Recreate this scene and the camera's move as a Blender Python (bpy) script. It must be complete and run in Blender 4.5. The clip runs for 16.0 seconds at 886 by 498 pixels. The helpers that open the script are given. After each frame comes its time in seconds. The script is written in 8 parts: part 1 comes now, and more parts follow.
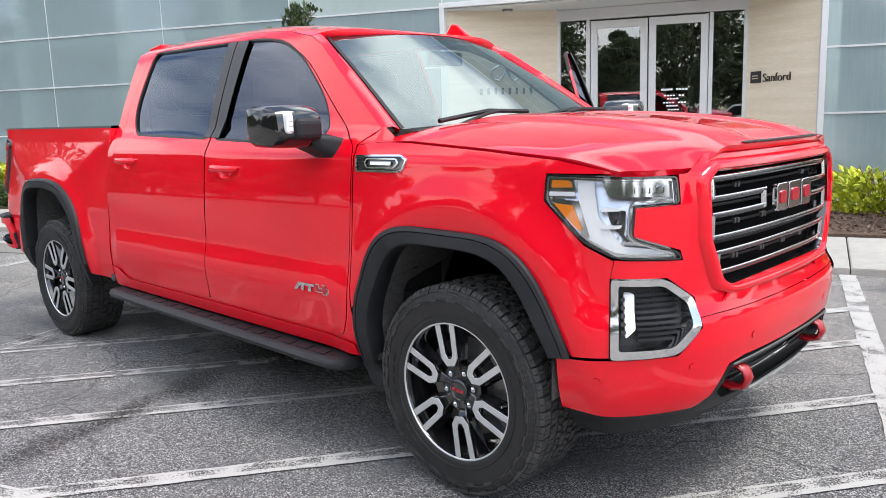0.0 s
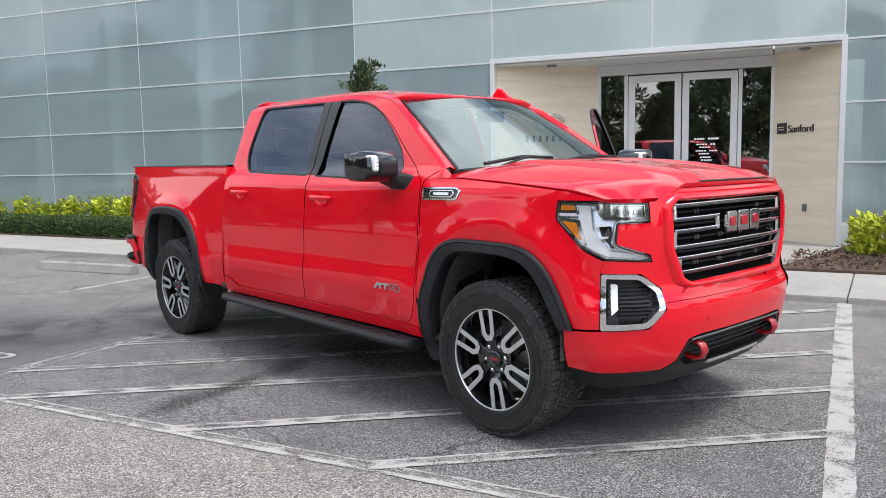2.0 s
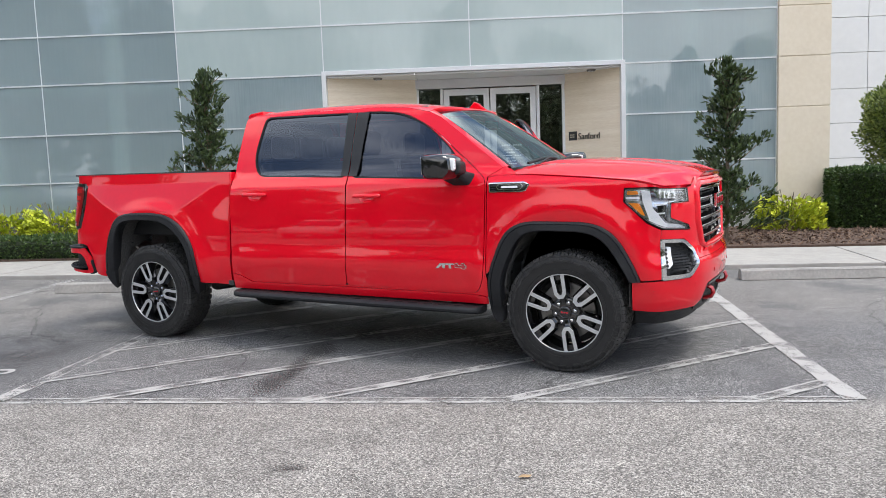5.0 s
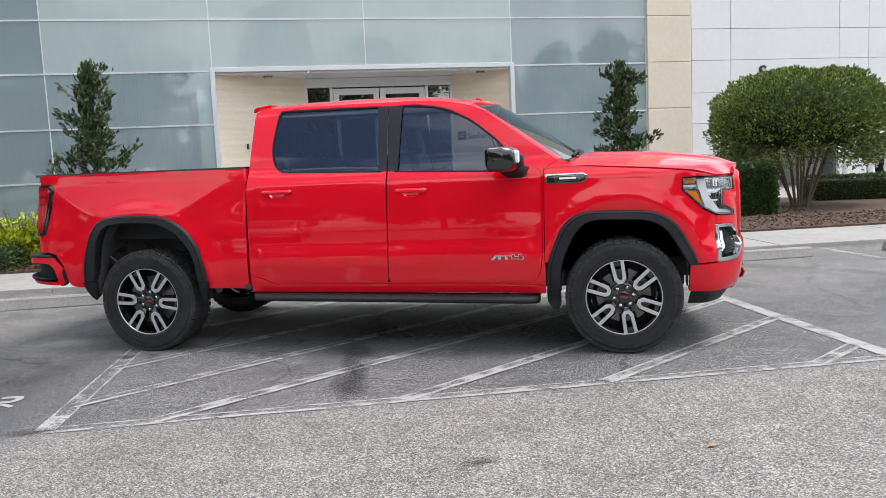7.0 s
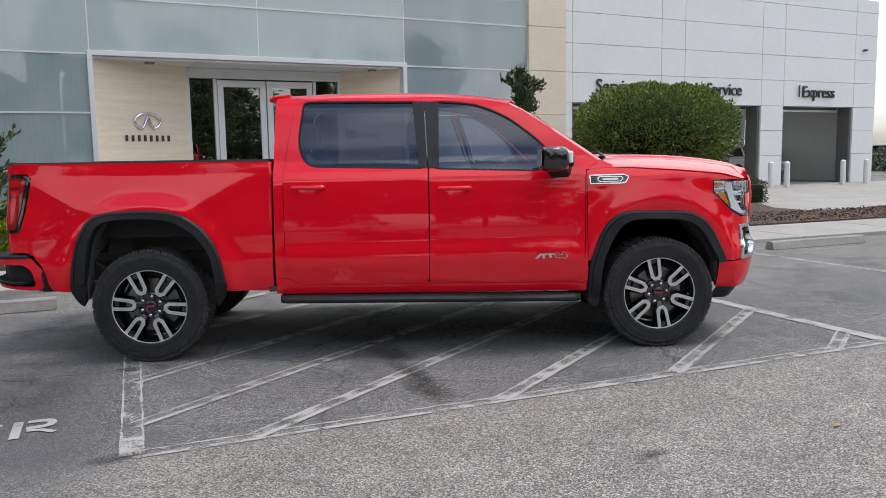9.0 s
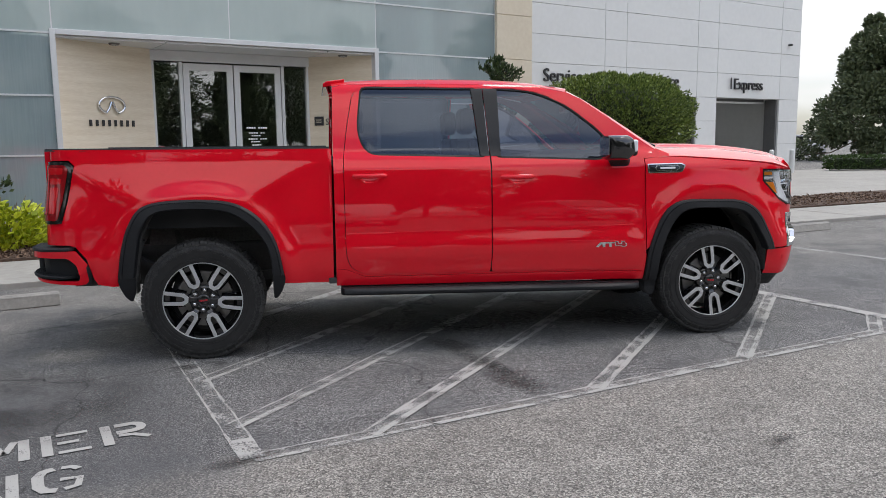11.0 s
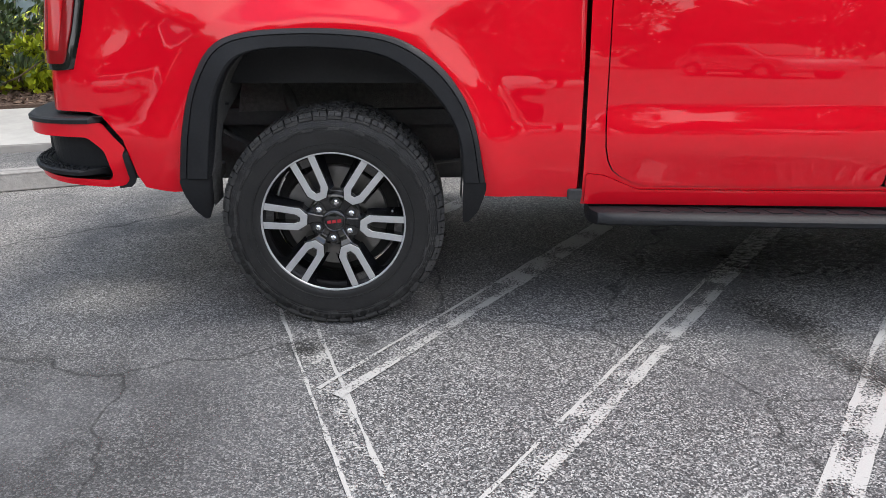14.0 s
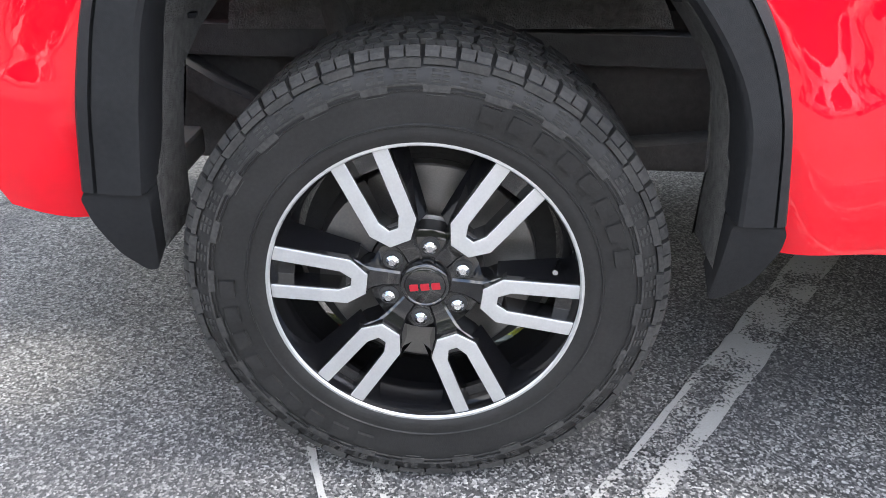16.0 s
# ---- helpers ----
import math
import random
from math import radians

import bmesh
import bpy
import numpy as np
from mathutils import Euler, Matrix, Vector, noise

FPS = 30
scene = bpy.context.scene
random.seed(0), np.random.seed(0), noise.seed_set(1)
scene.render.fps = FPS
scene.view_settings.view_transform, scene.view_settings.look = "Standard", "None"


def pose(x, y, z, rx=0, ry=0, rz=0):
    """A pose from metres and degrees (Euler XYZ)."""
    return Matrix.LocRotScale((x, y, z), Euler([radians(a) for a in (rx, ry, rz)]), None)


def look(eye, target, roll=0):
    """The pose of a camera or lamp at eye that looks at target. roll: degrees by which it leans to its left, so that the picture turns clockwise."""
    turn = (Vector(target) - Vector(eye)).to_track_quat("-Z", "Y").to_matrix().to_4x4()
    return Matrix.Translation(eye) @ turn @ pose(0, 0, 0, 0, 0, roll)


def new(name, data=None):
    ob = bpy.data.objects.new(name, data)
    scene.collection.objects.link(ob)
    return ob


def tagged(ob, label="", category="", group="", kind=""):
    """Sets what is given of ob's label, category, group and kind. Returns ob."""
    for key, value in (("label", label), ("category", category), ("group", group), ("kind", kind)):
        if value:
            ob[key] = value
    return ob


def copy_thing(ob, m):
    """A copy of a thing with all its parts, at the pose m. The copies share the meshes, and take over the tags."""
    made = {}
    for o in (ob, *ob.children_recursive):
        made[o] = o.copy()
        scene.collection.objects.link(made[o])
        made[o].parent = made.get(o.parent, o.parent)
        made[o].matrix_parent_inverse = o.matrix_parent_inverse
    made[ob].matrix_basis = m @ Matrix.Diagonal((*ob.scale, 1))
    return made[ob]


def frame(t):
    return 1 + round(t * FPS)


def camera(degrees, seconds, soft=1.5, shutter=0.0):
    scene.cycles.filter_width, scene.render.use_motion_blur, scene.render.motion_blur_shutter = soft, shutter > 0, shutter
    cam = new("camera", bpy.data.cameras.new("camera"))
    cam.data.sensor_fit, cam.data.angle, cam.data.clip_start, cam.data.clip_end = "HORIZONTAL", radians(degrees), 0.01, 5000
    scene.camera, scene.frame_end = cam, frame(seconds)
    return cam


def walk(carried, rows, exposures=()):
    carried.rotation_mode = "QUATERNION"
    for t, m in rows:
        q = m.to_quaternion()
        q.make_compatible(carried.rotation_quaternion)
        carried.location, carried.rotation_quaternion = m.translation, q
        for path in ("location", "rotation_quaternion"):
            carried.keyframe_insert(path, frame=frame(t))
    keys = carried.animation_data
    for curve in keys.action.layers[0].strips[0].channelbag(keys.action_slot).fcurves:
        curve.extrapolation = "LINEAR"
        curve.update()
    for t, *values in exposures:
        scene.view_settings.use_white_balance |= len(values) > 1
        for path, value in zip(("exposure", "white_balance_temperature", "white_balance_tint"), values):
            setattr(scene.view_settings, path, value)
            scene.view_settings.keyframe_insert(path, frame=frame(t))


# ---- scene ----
cam = camera(58.7, 16.0, soft=0.6)
PATH = [
    (0, (5.693, -3.051, 1.44), (4.339, -1.616, 1.11), -1.8),
    (0.5, (5.938, -3.268, 1.427), (4.557, -1.851, 1.132), -1.9),
    (1, (6.177, -3.494, 1.436), (4.763, -2.105, 1.172), -1.7),
    (1.5, (6.406, -3.668, 1.431), (4.966, -2.301, 1.195), -1.4),
    (2, (6.513, -3.878, 1.433), (5.063, -2.517, 1.216), -1.1),
    (2.5, (6.527, -4.288, 1.425), (5.108, -2.895, 1.212), -0.9),
    (3, (6.434, -4.589, 1.411), (5.115, -3.101, 1.196), -0.4),
    (3.5, (6.229, -4.935, 1.43), (5.016, -3.359, 1.219), -0.4),
    (4, (5.99, -5.34, 1.44), (4.89, -3.683, 1.228), -1.1),
    (6.5, (4.065, -6.543, 1.444), (3.541, -4.626, 1.223), -2.5),
    (7, (3.621, -6.606, 1.443), (3.218, -4.66, 1.216), -2.6),
    (7.5, (3.154, -6.678, 1.442), (2.863, -4.713, 1.209), -2.4),
    (8, (2.729, -6.702, 1.446), (2.585, -4.721, 1.21), -2.0),
    (8.5, (2.294, -6.672, 1.454), (2.254, -4.687, 1.218), -1.5),
    (9, (1.828, -6.665, 1.469), (1.933, -4.682, 1.23), -1.0),
    (11.5, (0.743, -6.276, 1.483), (1.055, -4.32, 1.205), -0.6),
    (12, (0.727, -5.837, 1.44), (0.966, -3.873, 1.143), -0.9),
    (12.5, (0.664, -5.352, 1.374), (0.786, -3.396, 0.975), -0.9),
    (13, (0.599, -4.812, 1.337), (0.694, -2.895, 0.775), -0.5),
    (13.5, (0.502, -4.28, 1.324), (0.563, -2.382, 0.696), -0.2),
    (14, (0.366, -3.741, 1.295), (0.393, -1.856, 0.627), 0.1),
    (14.5, (0.29, -3.233, 1.239), (0.246, -1.373, 0.505), -0.2),
    (15, (0.187, -2.778, 1.164), (0.115, -0.942, 0.373), 0.7),
    (15.5, (0.11, -2.381, 1.122), (0.058, -0.581, 0.252), 1.1),
    (16, (0.069, -2.095, 1.086), (0.009, -0.32, 0.168), 1.2),
]
EXPOSURE = [(0.0, 0.78), (1.0, 0.70), (2.0, 0.50), (3.5, 0.50), (7.0, 0.45), (7.5, 0.38), (8.0, 0.34), (9.0, 0.04), (11.5, -0.10), (12.0, 0.08), (12.5, 0.36), (13.5, 0.57), (14.0, 0.66), (14.5, 0.92), (15.0, 1.02), (15.5, 1.29), (16.0, 1.74)]
walk(cam, [(t, look(eye, target, roll)) for t, eye, target, roll in PATH], EXPOSURE)

# ---- world and sun: bright overcast with thin cloud ----
world = bpy.data.worlds.new("sky")
scene.world = world
world.use_nodes = True
wt = world.node_tree
wt.nodes.clear()
w_out = wt.nodes.new("ShaderNodeOutputWorld")
w_bg = wt.nodes.new("ShaderNodeBackground")
w_sky = wt.nodes.new("ShaderNodeTexSky")
w_sky.sky_type = "NISHITA"
w_sky.sun_disc = False
w_sky.sun_elevation = radians(52)
w_sky.sun_rotation = radians(112)
w_co = wt.nodes.new("ShaderNodeTexCoord")
w_map = wt.nodes.new("ShaderNodeMapping")
w_map.inputs["Scale"].default_value = (1.0, 1.0, 2.6)
w_noise = wt.nodes.new("ShaderNodeTexNoise")
w_noise.inputs["Scale"].default_value = 1.7
w_noise.inputs["Detail"].default_value = 5
w_ramp = wt.nodes.new("ShaderNodeMapRange")
w_ramp.inputs[1].default_value, w_ramp.inputs[2].default_value = 0.39, 0.52
w_ramp.inputs[3].default_value, w_ramp.inputs[4].default_value = 0.05, 1.0
w_mix = wt.nodes.new("ShaderNodeMixRGB")
w_mix.inputs[2].default_value = (8.6, 8.6, 8.7, 1)
# an overcast sky is brighter overhead than at the horizon
w_sep, w_grad, w_mul = wt.nodes.new("ShaderNodeSeparateXYZ"), wt.nodes.new("ShaderNodeMapRange"), wt.nodes.new("ShaderNodeMixRGB")
w_grad.inputs[1].default_value, w_grad.inputs[2].default_value = 0.0, 0.9
w_grad.inputs[3].default_value, w_grad.inputs[4].default_value = 0.78, 1.46
w_mul.blend_type = "MULTIPLY"
w_mul.inputs[0].default_value = 1.0
wt.links.new(w_co.outputs["Generated"], w_sep.inputs[0])
wt.links.new(w_sep.outputs["Z"], w_grad.inputs[0])
# the cloud thins towards the zenith
w_thin = wt.nodes.new("ShaderNodeMath")
w_thin.operation = "MULTIPLY_ADD"
w_thin.inputs[1].default_value = -0.11
wt.links.new(w_sep.outputs["Z"], w_thin.inputs[0])
wt.links.new(w_noise.outputs["Fac"], w_thin.inputs[2])
wt.links.new(w_grad.outputs[0], w_mul.inputs[2])
for a, b in ((w_co.outputs["Generated"], w_map.inputs[0]), (w_map.outputs[0], w_noise.inputs["Vector"]), (w_thin.outputs[0], w_ramp.inputs[0]),
             (w_ramp.outputs[0], w_mix.inputs[0]), (w_sky.outputs[0], w_mix.inputs[1]), (w_mix.outputs[0], w_mul.inputs[1]), (w_mul.outputs[0], w_bg.inputs[0]), (w_bg.outputs[0], w_out.inputs[0])):
    wt.links.new(a, b)
w_bg.inputs[1].default_value = 0.16
sun_data = bpy.data.lights.new("sun", "SUN")
sun_data.energy, sun_data.angle, sun_data.color = 2.0, radians(22), (1.0, 0.96, 0.89)
sun = new("sun", sun_data)
sun.matrix_world = look((11, 1.5, 26), (0, 0, 0))

# ---- materials ----
def mat(name, color, rough=0.5, metal=0.0, coat=0.0, spread=None, scale=8.0, bump=0.0, bump_scale=60.0, detail=4.0, spec=0.5, coat_rough=0.03):
    """A Principled material with colour that varies at a coarse and a fine scale and with fine relief."""
    m = bpy.data.materials.new(name)
    m.use_nodes = True
    nt = m.node_tree
    p = nt.nodes["Principled BSDF"]
    p.inputs["Base Color"].default_value = (*color, 1)
    p.inputs["Roughness"].default_value, p.inputs["Metallic"].default_value = rough, metal
    p.inputs["Coat Weight"].default_value, p.inputs["Coat Roughness"].default_value = coat, coat_rough
    p.inputs["Specular IOR Level"].default_value = spec
    co = nt.nodes.new("ShaderNodeTexCoord")
    if spread is not None:
        n1, n2 = nt.nodes.new("ShaderNodeTexNoise"), nt.nodes.new("ShaderNodeTexNoise")
        for n, s in ((n1, scale), (n2, scale * 11)):
            n.inputs["Scale"].default_value, n.inputs["Detail"].default_value = s, detail
            nt.links.new(co.outputs["Object"], n.inputs["Vector"])
        add = nt.nodes.new("ShaderNodeMath")
        add.operation = "ADD"
        nt.links.new(n1.outputs["Fac"], add.inputs[0])
        nt.links.new(n2.outputs["Fac"], add.inputs[1])
        rng = nt.nodes.new("ShaderNodeMapRange")
        rng.inputs[1].default_value, rng.inputs[2].default_value = 0.7, 1.3
        nt.links.new(add.outputs[0], rng.inputs[0])
        mix = nt.nodes.new("ShaderNodeMixRGB")
        mix.inputs[1].default_value, mix.inputs[2].default_value = (*color, 1), (*spread, 1)
        nt.links.new(rng.outputs[0], mix.inputs[0])
        nt.links.new(mix.outputs[0], p.inputs["Base Color"])
    if bump:
        nb, b = nt.nodes.new("ShaderNodeTexNoise"), nt.nodes.new("ShaderNodeBump")
        nb.inputs["Scale"].default_value, nb.inputs["Detail"].default_value = bump_scale, 3
        b.inputs["Strength"].default_value, b.inputs["Distance"].default_value = bump, 0.01
        nt.links.new(co.outputs["Object"], nb.inputs["Vector"])
        nt.links.new(nb.outputs["Fac"], b.inputs["Height"])
        nt.links.new(b.outputs[0], p.inputs["Normal"])
    return m


def glass_mat(name, tint, rough=0.0, gloss=0.12, clear=0.8, sheen=(1.0, 1.0, 1.0)):
    """A pane: mostly clear with a tint, with a glossy face by Fresnel."""
    m = bpy.data.materials.new(name)
    m.use_nodes = True
    nt = m.node_tree
    nt.nodes.clear()
    out, mix = nt.nodes.new("ShaderNodeOutputMaterial"), nt.nodes.new("ShaderNodeMixShader")
    tr, gl, fr = nt.nodes.new("ShaderNodeBsdfTransparent"), nt.nodes.new("ShaderNodeBsdfGlossy"), nt.nodes.new("ShaderNodeFresnel")
    tr.inputs[0].default_value = (*tint, 1)
    gl.inputs["Roughness"].default_value = rough
    gl.inputs[0].default_value = (*sheen, 1)
    fr.inputs[0].default_value = 1.5
    k = nt.nodes.new("ShaderNodeMath")
    k.operation = "MULTIPLY_ADD"
    k.inputs[1].default_value, k.inputs[2].default_value = clear, gloss
    nt.links.new(fr.outputs[0], k.inputs[0])
    nt.links.new(k.outputs[0], mix.inputs[0])
    nt.links.new(tr.outputs[0], mix.inputs[1])
    nt.links.new(gl.outputs[0], mix.inputs[2])
    nt.links.new(mix.outputs[0], out.inputs[0])
    return m


M_RED = mat("red_paint", (0.72, 0.0028, 0.015), 0.35, 0.0, 1.0, (0.76, 0.0034, 0.018), 3.0, spec=0.02, coat_rough=0.008)
M_RED.node_tree.nodes["Principled BSDF"].inputs["Coat IOR"].default_value = 1.53
M_BLACK = mat("black_plastic", (0.013, 0.0137, 0.0155), 0.5, 0.0, 0.0, (0.020, 0.021, 0.0235), 9.0, 0.15, 900.0, spec=0.28)
M_GLOSSBLACK = mat("gloss_black", (0.008, 0.008, 0.009), 0.12, 0.0, 1.0)
M_UNDER = mat("black_undercoat", (0.034, 0.034, 0.034), 0.8, 0.0, 0.0, (0.060, 0.058, 0.056), 7.0, 0.3, 200.0)
M_DARK = mat("dark_lining", (0.036, 0.036, 0.037), 0.85, 0.0, 0.0, (0.055, 0.055, 0.054), 6.0, 0.3, 300.0)
M_RUBBER = mat("tyre_rubber", (0.012, 0.0119, 0.0120), 0.55, 0.0, 0.0, (0.023, 0.0226, 0.0226), 14.0, 0.12, 500.0, spec=0.4)
M_TREAD = mat("dusty_tread_rubber", (0.027, 0.027, 0.027), 0.7, 0.0, 0.0, (0.066, 0.064, 0.062), 14.0, 0.15, 400.0, spec=0.3)
M_SATINBLACK = mat("satin_black_film", (0.011, 0.0115, 0.013), 0.32, 0.0, 0.0, (0.014, 0.0145, 0.016), 6.0, spec=0.35)
M_CHROME = mat("chrome", (0.72, 0.73, 0.75), 0.12, 1.0)
M_SATIN = mat("machined_aluminium", (0.62, 0.63, 0.64), 0.42, 0.75, 0.3, (0.70, 0.71, 0.72), 20.0)
M_STEEL = mat("grey_steel", (0.16, 0.16, 0.165), 0.5, 0.8, 0.0, (0.22, 0.21, 0.20), 20.0)
M_CLEAR = glass_mat("clear_glass", (0.80, 0.86, 0.84), 0.0, 0.05, 1.0)
M_LENS = glass_mat("lamp_lens", (0.95, 0.96, 0.97), 0.0, 0.01, 0.7)
M_TAIL = mat("red_lens", (0.60, 0.005, 0.012), 0.15, 0.0, 0.6)
M_TAILDARK = mat("smoked_lens", (0.28, 0.004, 0.009), 0.10, 0.0, 0.6)
M_AMBER = mat("amber_lens", (0.85, 0.26, 0.02), 0.2, 0.0, 1.0)
M_WHITELED = mat("white_lens", (0.92, 0.93, 0.95), 0.2, 0.0, 0.8)
M_SEAT = mat("seat_leather", (0.02, 0.02, 0.022), 0.5, 0.0, 0.0, (0.03, 0.03, 0.032), 20.0, 0.2, 200.0)
M_REDTRIM = mat("red_hook", (0.34, 0.006, 0.012), 0.35, 0.0, 0.5)
M_REDLOGO = mat("red_badge", (0.40, 0.008, 0.02), 0.25, 0.0, 0.6)
M_CONC = mat("concrete", (0.30, 0.287, 0.262), 0.85, 0.0, 0.0, (0.39, 0.372, 0.342), 0.8, 0.3, 120.0)
M_STOP = mat("wheel_stop_concrete", (0.24, 0.23, 0.215), 0.9, 0.0, 0.0, (0.34, 0.325, 0.30), 3.0, 0.4, 90.0)
M_WHITEP = mat("white_panel", (0.62, 0.63, 0.63), 0.4, 0.0, 0.0, (0.67, 0.68, 0.68), 0.5)
M_FRAME = mat("pale_aluminium", (0.62, 0.64, 0.65), 0.4, 0.3, 0.0, (0.68, 0.69, 0.70), 4.0)
M_STONE = mat("beige_stone", (0.63, 0.54, 0.41), 0.7, 0.0, 0.0, (0.75, 0.67, 0.54), 1.2, 0.1, 60.0)
M_STONE_PLAIN = mat("plain_beige_stone", (0.66, 0.58, 0.45), 0.7, 0.0, 0.0, (0.72, 0.645, 0.515), 1.2, 0.06, 60.0)
_st = M_STONE.node_tree
_map = _st.nodes.new("ShaderNodeMapping")
_map.inputs["Scale"].default_value = (0.7, 0.7, 11.0)
_st.links.new(next(n for n in _st.nodes if n.type == "TEX_COORD").outputs["Object"], _map.inputs[0])
for _n in [n for n in _st.nodes if n.type == "TEX_NOISE"][:2]:
    _st.links.new(_map.outputs[0], _n.inputs["Vector"])
M_BAND = mat("band_grey", (0.30, 0.30, 0.30), 0.9)
M_SEAM = mat("wall_seam", (0.40, 0.405, 0.41), 0.8)
M_INDOOR = mat("indoor_wall", (0.42, 0.42, 0.41), 0.8, 0.0, 0.0, (0.52, 0.52, 0.50), 1.0)
M_SIGN = mat("sign_black", (0.02, 0.02, 0.022), 0.4)
M_BARK = mat("bark", (0.12, 0.085, 0.06), 0.9, 0.0, 0.0, (0.18, 0.14, 0.10), 12.0, 0.6, 40.0)


def leaf_mat(name, a, b, rough=0.45):
    """Leaves whose colour differs from one to the next."""
    m = mat(name, a, rough)
    nt = m.node_tree
    p = nt.nodes["Principled BSDF"]
    g, mix = nt.nodes.new("ShaderNodeNewGeometry"), nt.nodes.new("ShaderNodeMixRGB")
    mix.inputs[1].default_value, mix.inputs[2].default_value = (*a, 1), (*b, 1)
    nt.links.new(g.outputs["Random Per Island"], mix.inputs[0])
    nt.links.new(mix.outputs[0], p.inputs["Base Color"])
    return m


def asphalt_mat():
    """Worn asphalt: pale stone chips in dark binder, sealed dark patches and fine cracks. The lane is coarser and browner than the bays."""
    m = mat("asphalt", (0.1, 0.1, 0.1), 0.88)
    nt = m.node_tree
    p = nt.nodes["Principled BSDF"]
    co = nt.nodes.new("ShaderNodeTexCoord")

    def node(kind, **ins):
        n = nt.nodes.new(kind)
        for k, v in ins.items():
            n.inputs[k].default_value = v
        return n

    def tex(kind, vec=None, **ins):
        n = node(kind, **ins)
        nt.links.new(vec if vec is not None else co.outputs["Object"], n.inputs["Vector"])
        return n

    def remap(src, lo, hi, a, b):
        r = node("ShaderNodeMapRange")
        for k, v in enumerate((lo, hi, a, b)):
            r.inputs[1 + k].default_value = v
        nt.links.new(src, r.inputs[0])
        return r.outputs[0]

    def math_of(op, a, b):
        n = nt.nodes.new("ShaderNodeMath")
        n.operation = op
        for k, v in enumerate((a, b)):
            if isinstance(v, float):
                n.inputs[k].default_value = v
            else:
                nt.links.new(v, n.inputs[k])
        return n.outputs[0]

    def mixed(fac, a, b, mode="MIX"):
        n = nt.nodes.new("ShaderNodeMixRGB")
        n.blend_type = mode
        for k, v in enumerate((fac, a, b)):
            if isinstance(v, float):
                n.inputs[k].default_value = v
            elif isinstance(v, tuple):
                n.inputs[k].default_value = (*v, 1)
            else:
                nt.links.new(v, n.inputs[k])
        return n.outputs[0]

    def chips(scale, stops):
        """Stones of one size: a grey for each, by the colour ramp's stops."""
        v = tex("ShaderNodeTexVoronoi", Scale=scale)
        sep = nt.nodes.new("ShaderNodeSeparateColor")
        nt.links.new(v.outputs["Color"], sep.inputs[0])
        ramp = nt.nodes.new("ShaderNodeValToRGB")
        while len(ramp.color_ramp.elements) < len(stops):
            ramp.color_ramp.elements.new(0.5)
        for e, (pos, c) in zip(ramp.color_ramp.elements, stops):
            e.position, e.color = pos, (*c, 1)
        nt.links.new(sep.outputs[0], ramp.inputs[0])
        return ramp.outputs[0], v.outputs["Distance"]
    bay, bay_relief = chips(205.0, ((0.0, (0.024, 0.024, 0.025)), (0.36, (0.060, 0.060, 0.061)), (0.66, (0.145, 0.142, 0.140)), (1.0, (0.42, 0.413, 0.400))))
    lane, lane_relief = chips(150.0, ((0.0, (0.060, 0.055, 0.050)), (0.26, (0.130, 0.121, 0.110)), (0.62, (0.225, 0.211, 0.193)), (1.0, (0.46, 0.434, 0.392))))
    big, mid = tex("ShaderNodeTexNoise", Scale=0.6, Detail=5.0, Roughness=0.6), tex("ShaderNodeTexNoise", Scale=4.0, Detail=4.0)
    clump, grit = tex("ShaderNodeTexNoise", Scale=30.0, Detail=3.0, Roughness=0.7), tex("ShaderNodeTexNoise", Scale=90.0, Detail=2.0, Roughness=0.7)
    # where the lane ends and the bays begin
    dot = nt.nodes.new("ShaderNodeVectorMath")
    dot.operation = "DOT_PRODUCT"
    dot.inputs[1].default_value = (-math.sin(radians(19.6)), math.cos(radians(19.6)), 0.0)
    nt.links.new(co.outputs["Object"], dot.inputs[0])
    edge = math_of("ADD", dot.outputs["Value"], math_of("MULTIPLY", mid.outputs["Fac"], 0.30))
    side = remap(edge, -2.78, -2.52, 0.0, 1.0)
    colour = mixed(side, lane, bay)
    # sealed patches in the bays, where the binder covers the stones
    seal = remap(math_of("ADD", tex("ShaderNodeTexNoise", Scale=0.85, Detail=6.0, Roughness=0.65).outputs["Fac"], math_of("MULTIPLY", clump.outputs["Fac"], 0.10)), 0.57, 0.68, 0.0, 0.62)
    dot_b = nt.nodes.new("ShaderNodeVectorMath")
    dot_b.operation = "DOT_PRODUCT"
    dot_b.inputs[1].default_value = (-0.950, -0.3125, 0.0)
    nt.links.new(co.outputs["Object"], dot_b.inputs[0])
    older = remap(math_of("ADD", dot_b.outputs["Value"], math_of("MULTIPLY", mid.outputs["Fac"], 0.5)), 0.62, 1.05, 0.0, 1.0)
    older = math_of("MULTIPLY", older, remap(big.outputs["Fac"], 0.36, 0.56, 0.50, 0.88))
    older = math_of("MULTIPLY", older, remap(dot.outputs["Value"], -1.15, -0.45, 1.0, 0.0))
    seal = math_of("MAXIMUM", seal, older)
    colour = mixed(remap(dot.outputs["Value"], -0.9, 0.3, 0.0, 0.62), colour, lane)
    colour = mixed(math_of("MAXIMUM", math_of("MULTIPLY", seal, side), math_of("MULTIPLY", older, remap(dot.outputs["Value"], -3.9, -2.7, 0.12, 0.9))), colour, (0.078, 0.078, 0.081))
    shade = math_of("MULTIPLY", remap(big.outputs["Fac"], 0.34, 0.64, 0.88, 1.07), remap(mid.outputs["Fac"], 0.3, 0.7, 0.88, 1.10))
    shade = math_of("MULTIPLY", shade, remap(clump.outputs["Fac"], 0.3, 0.7, 0.87, 1.13))
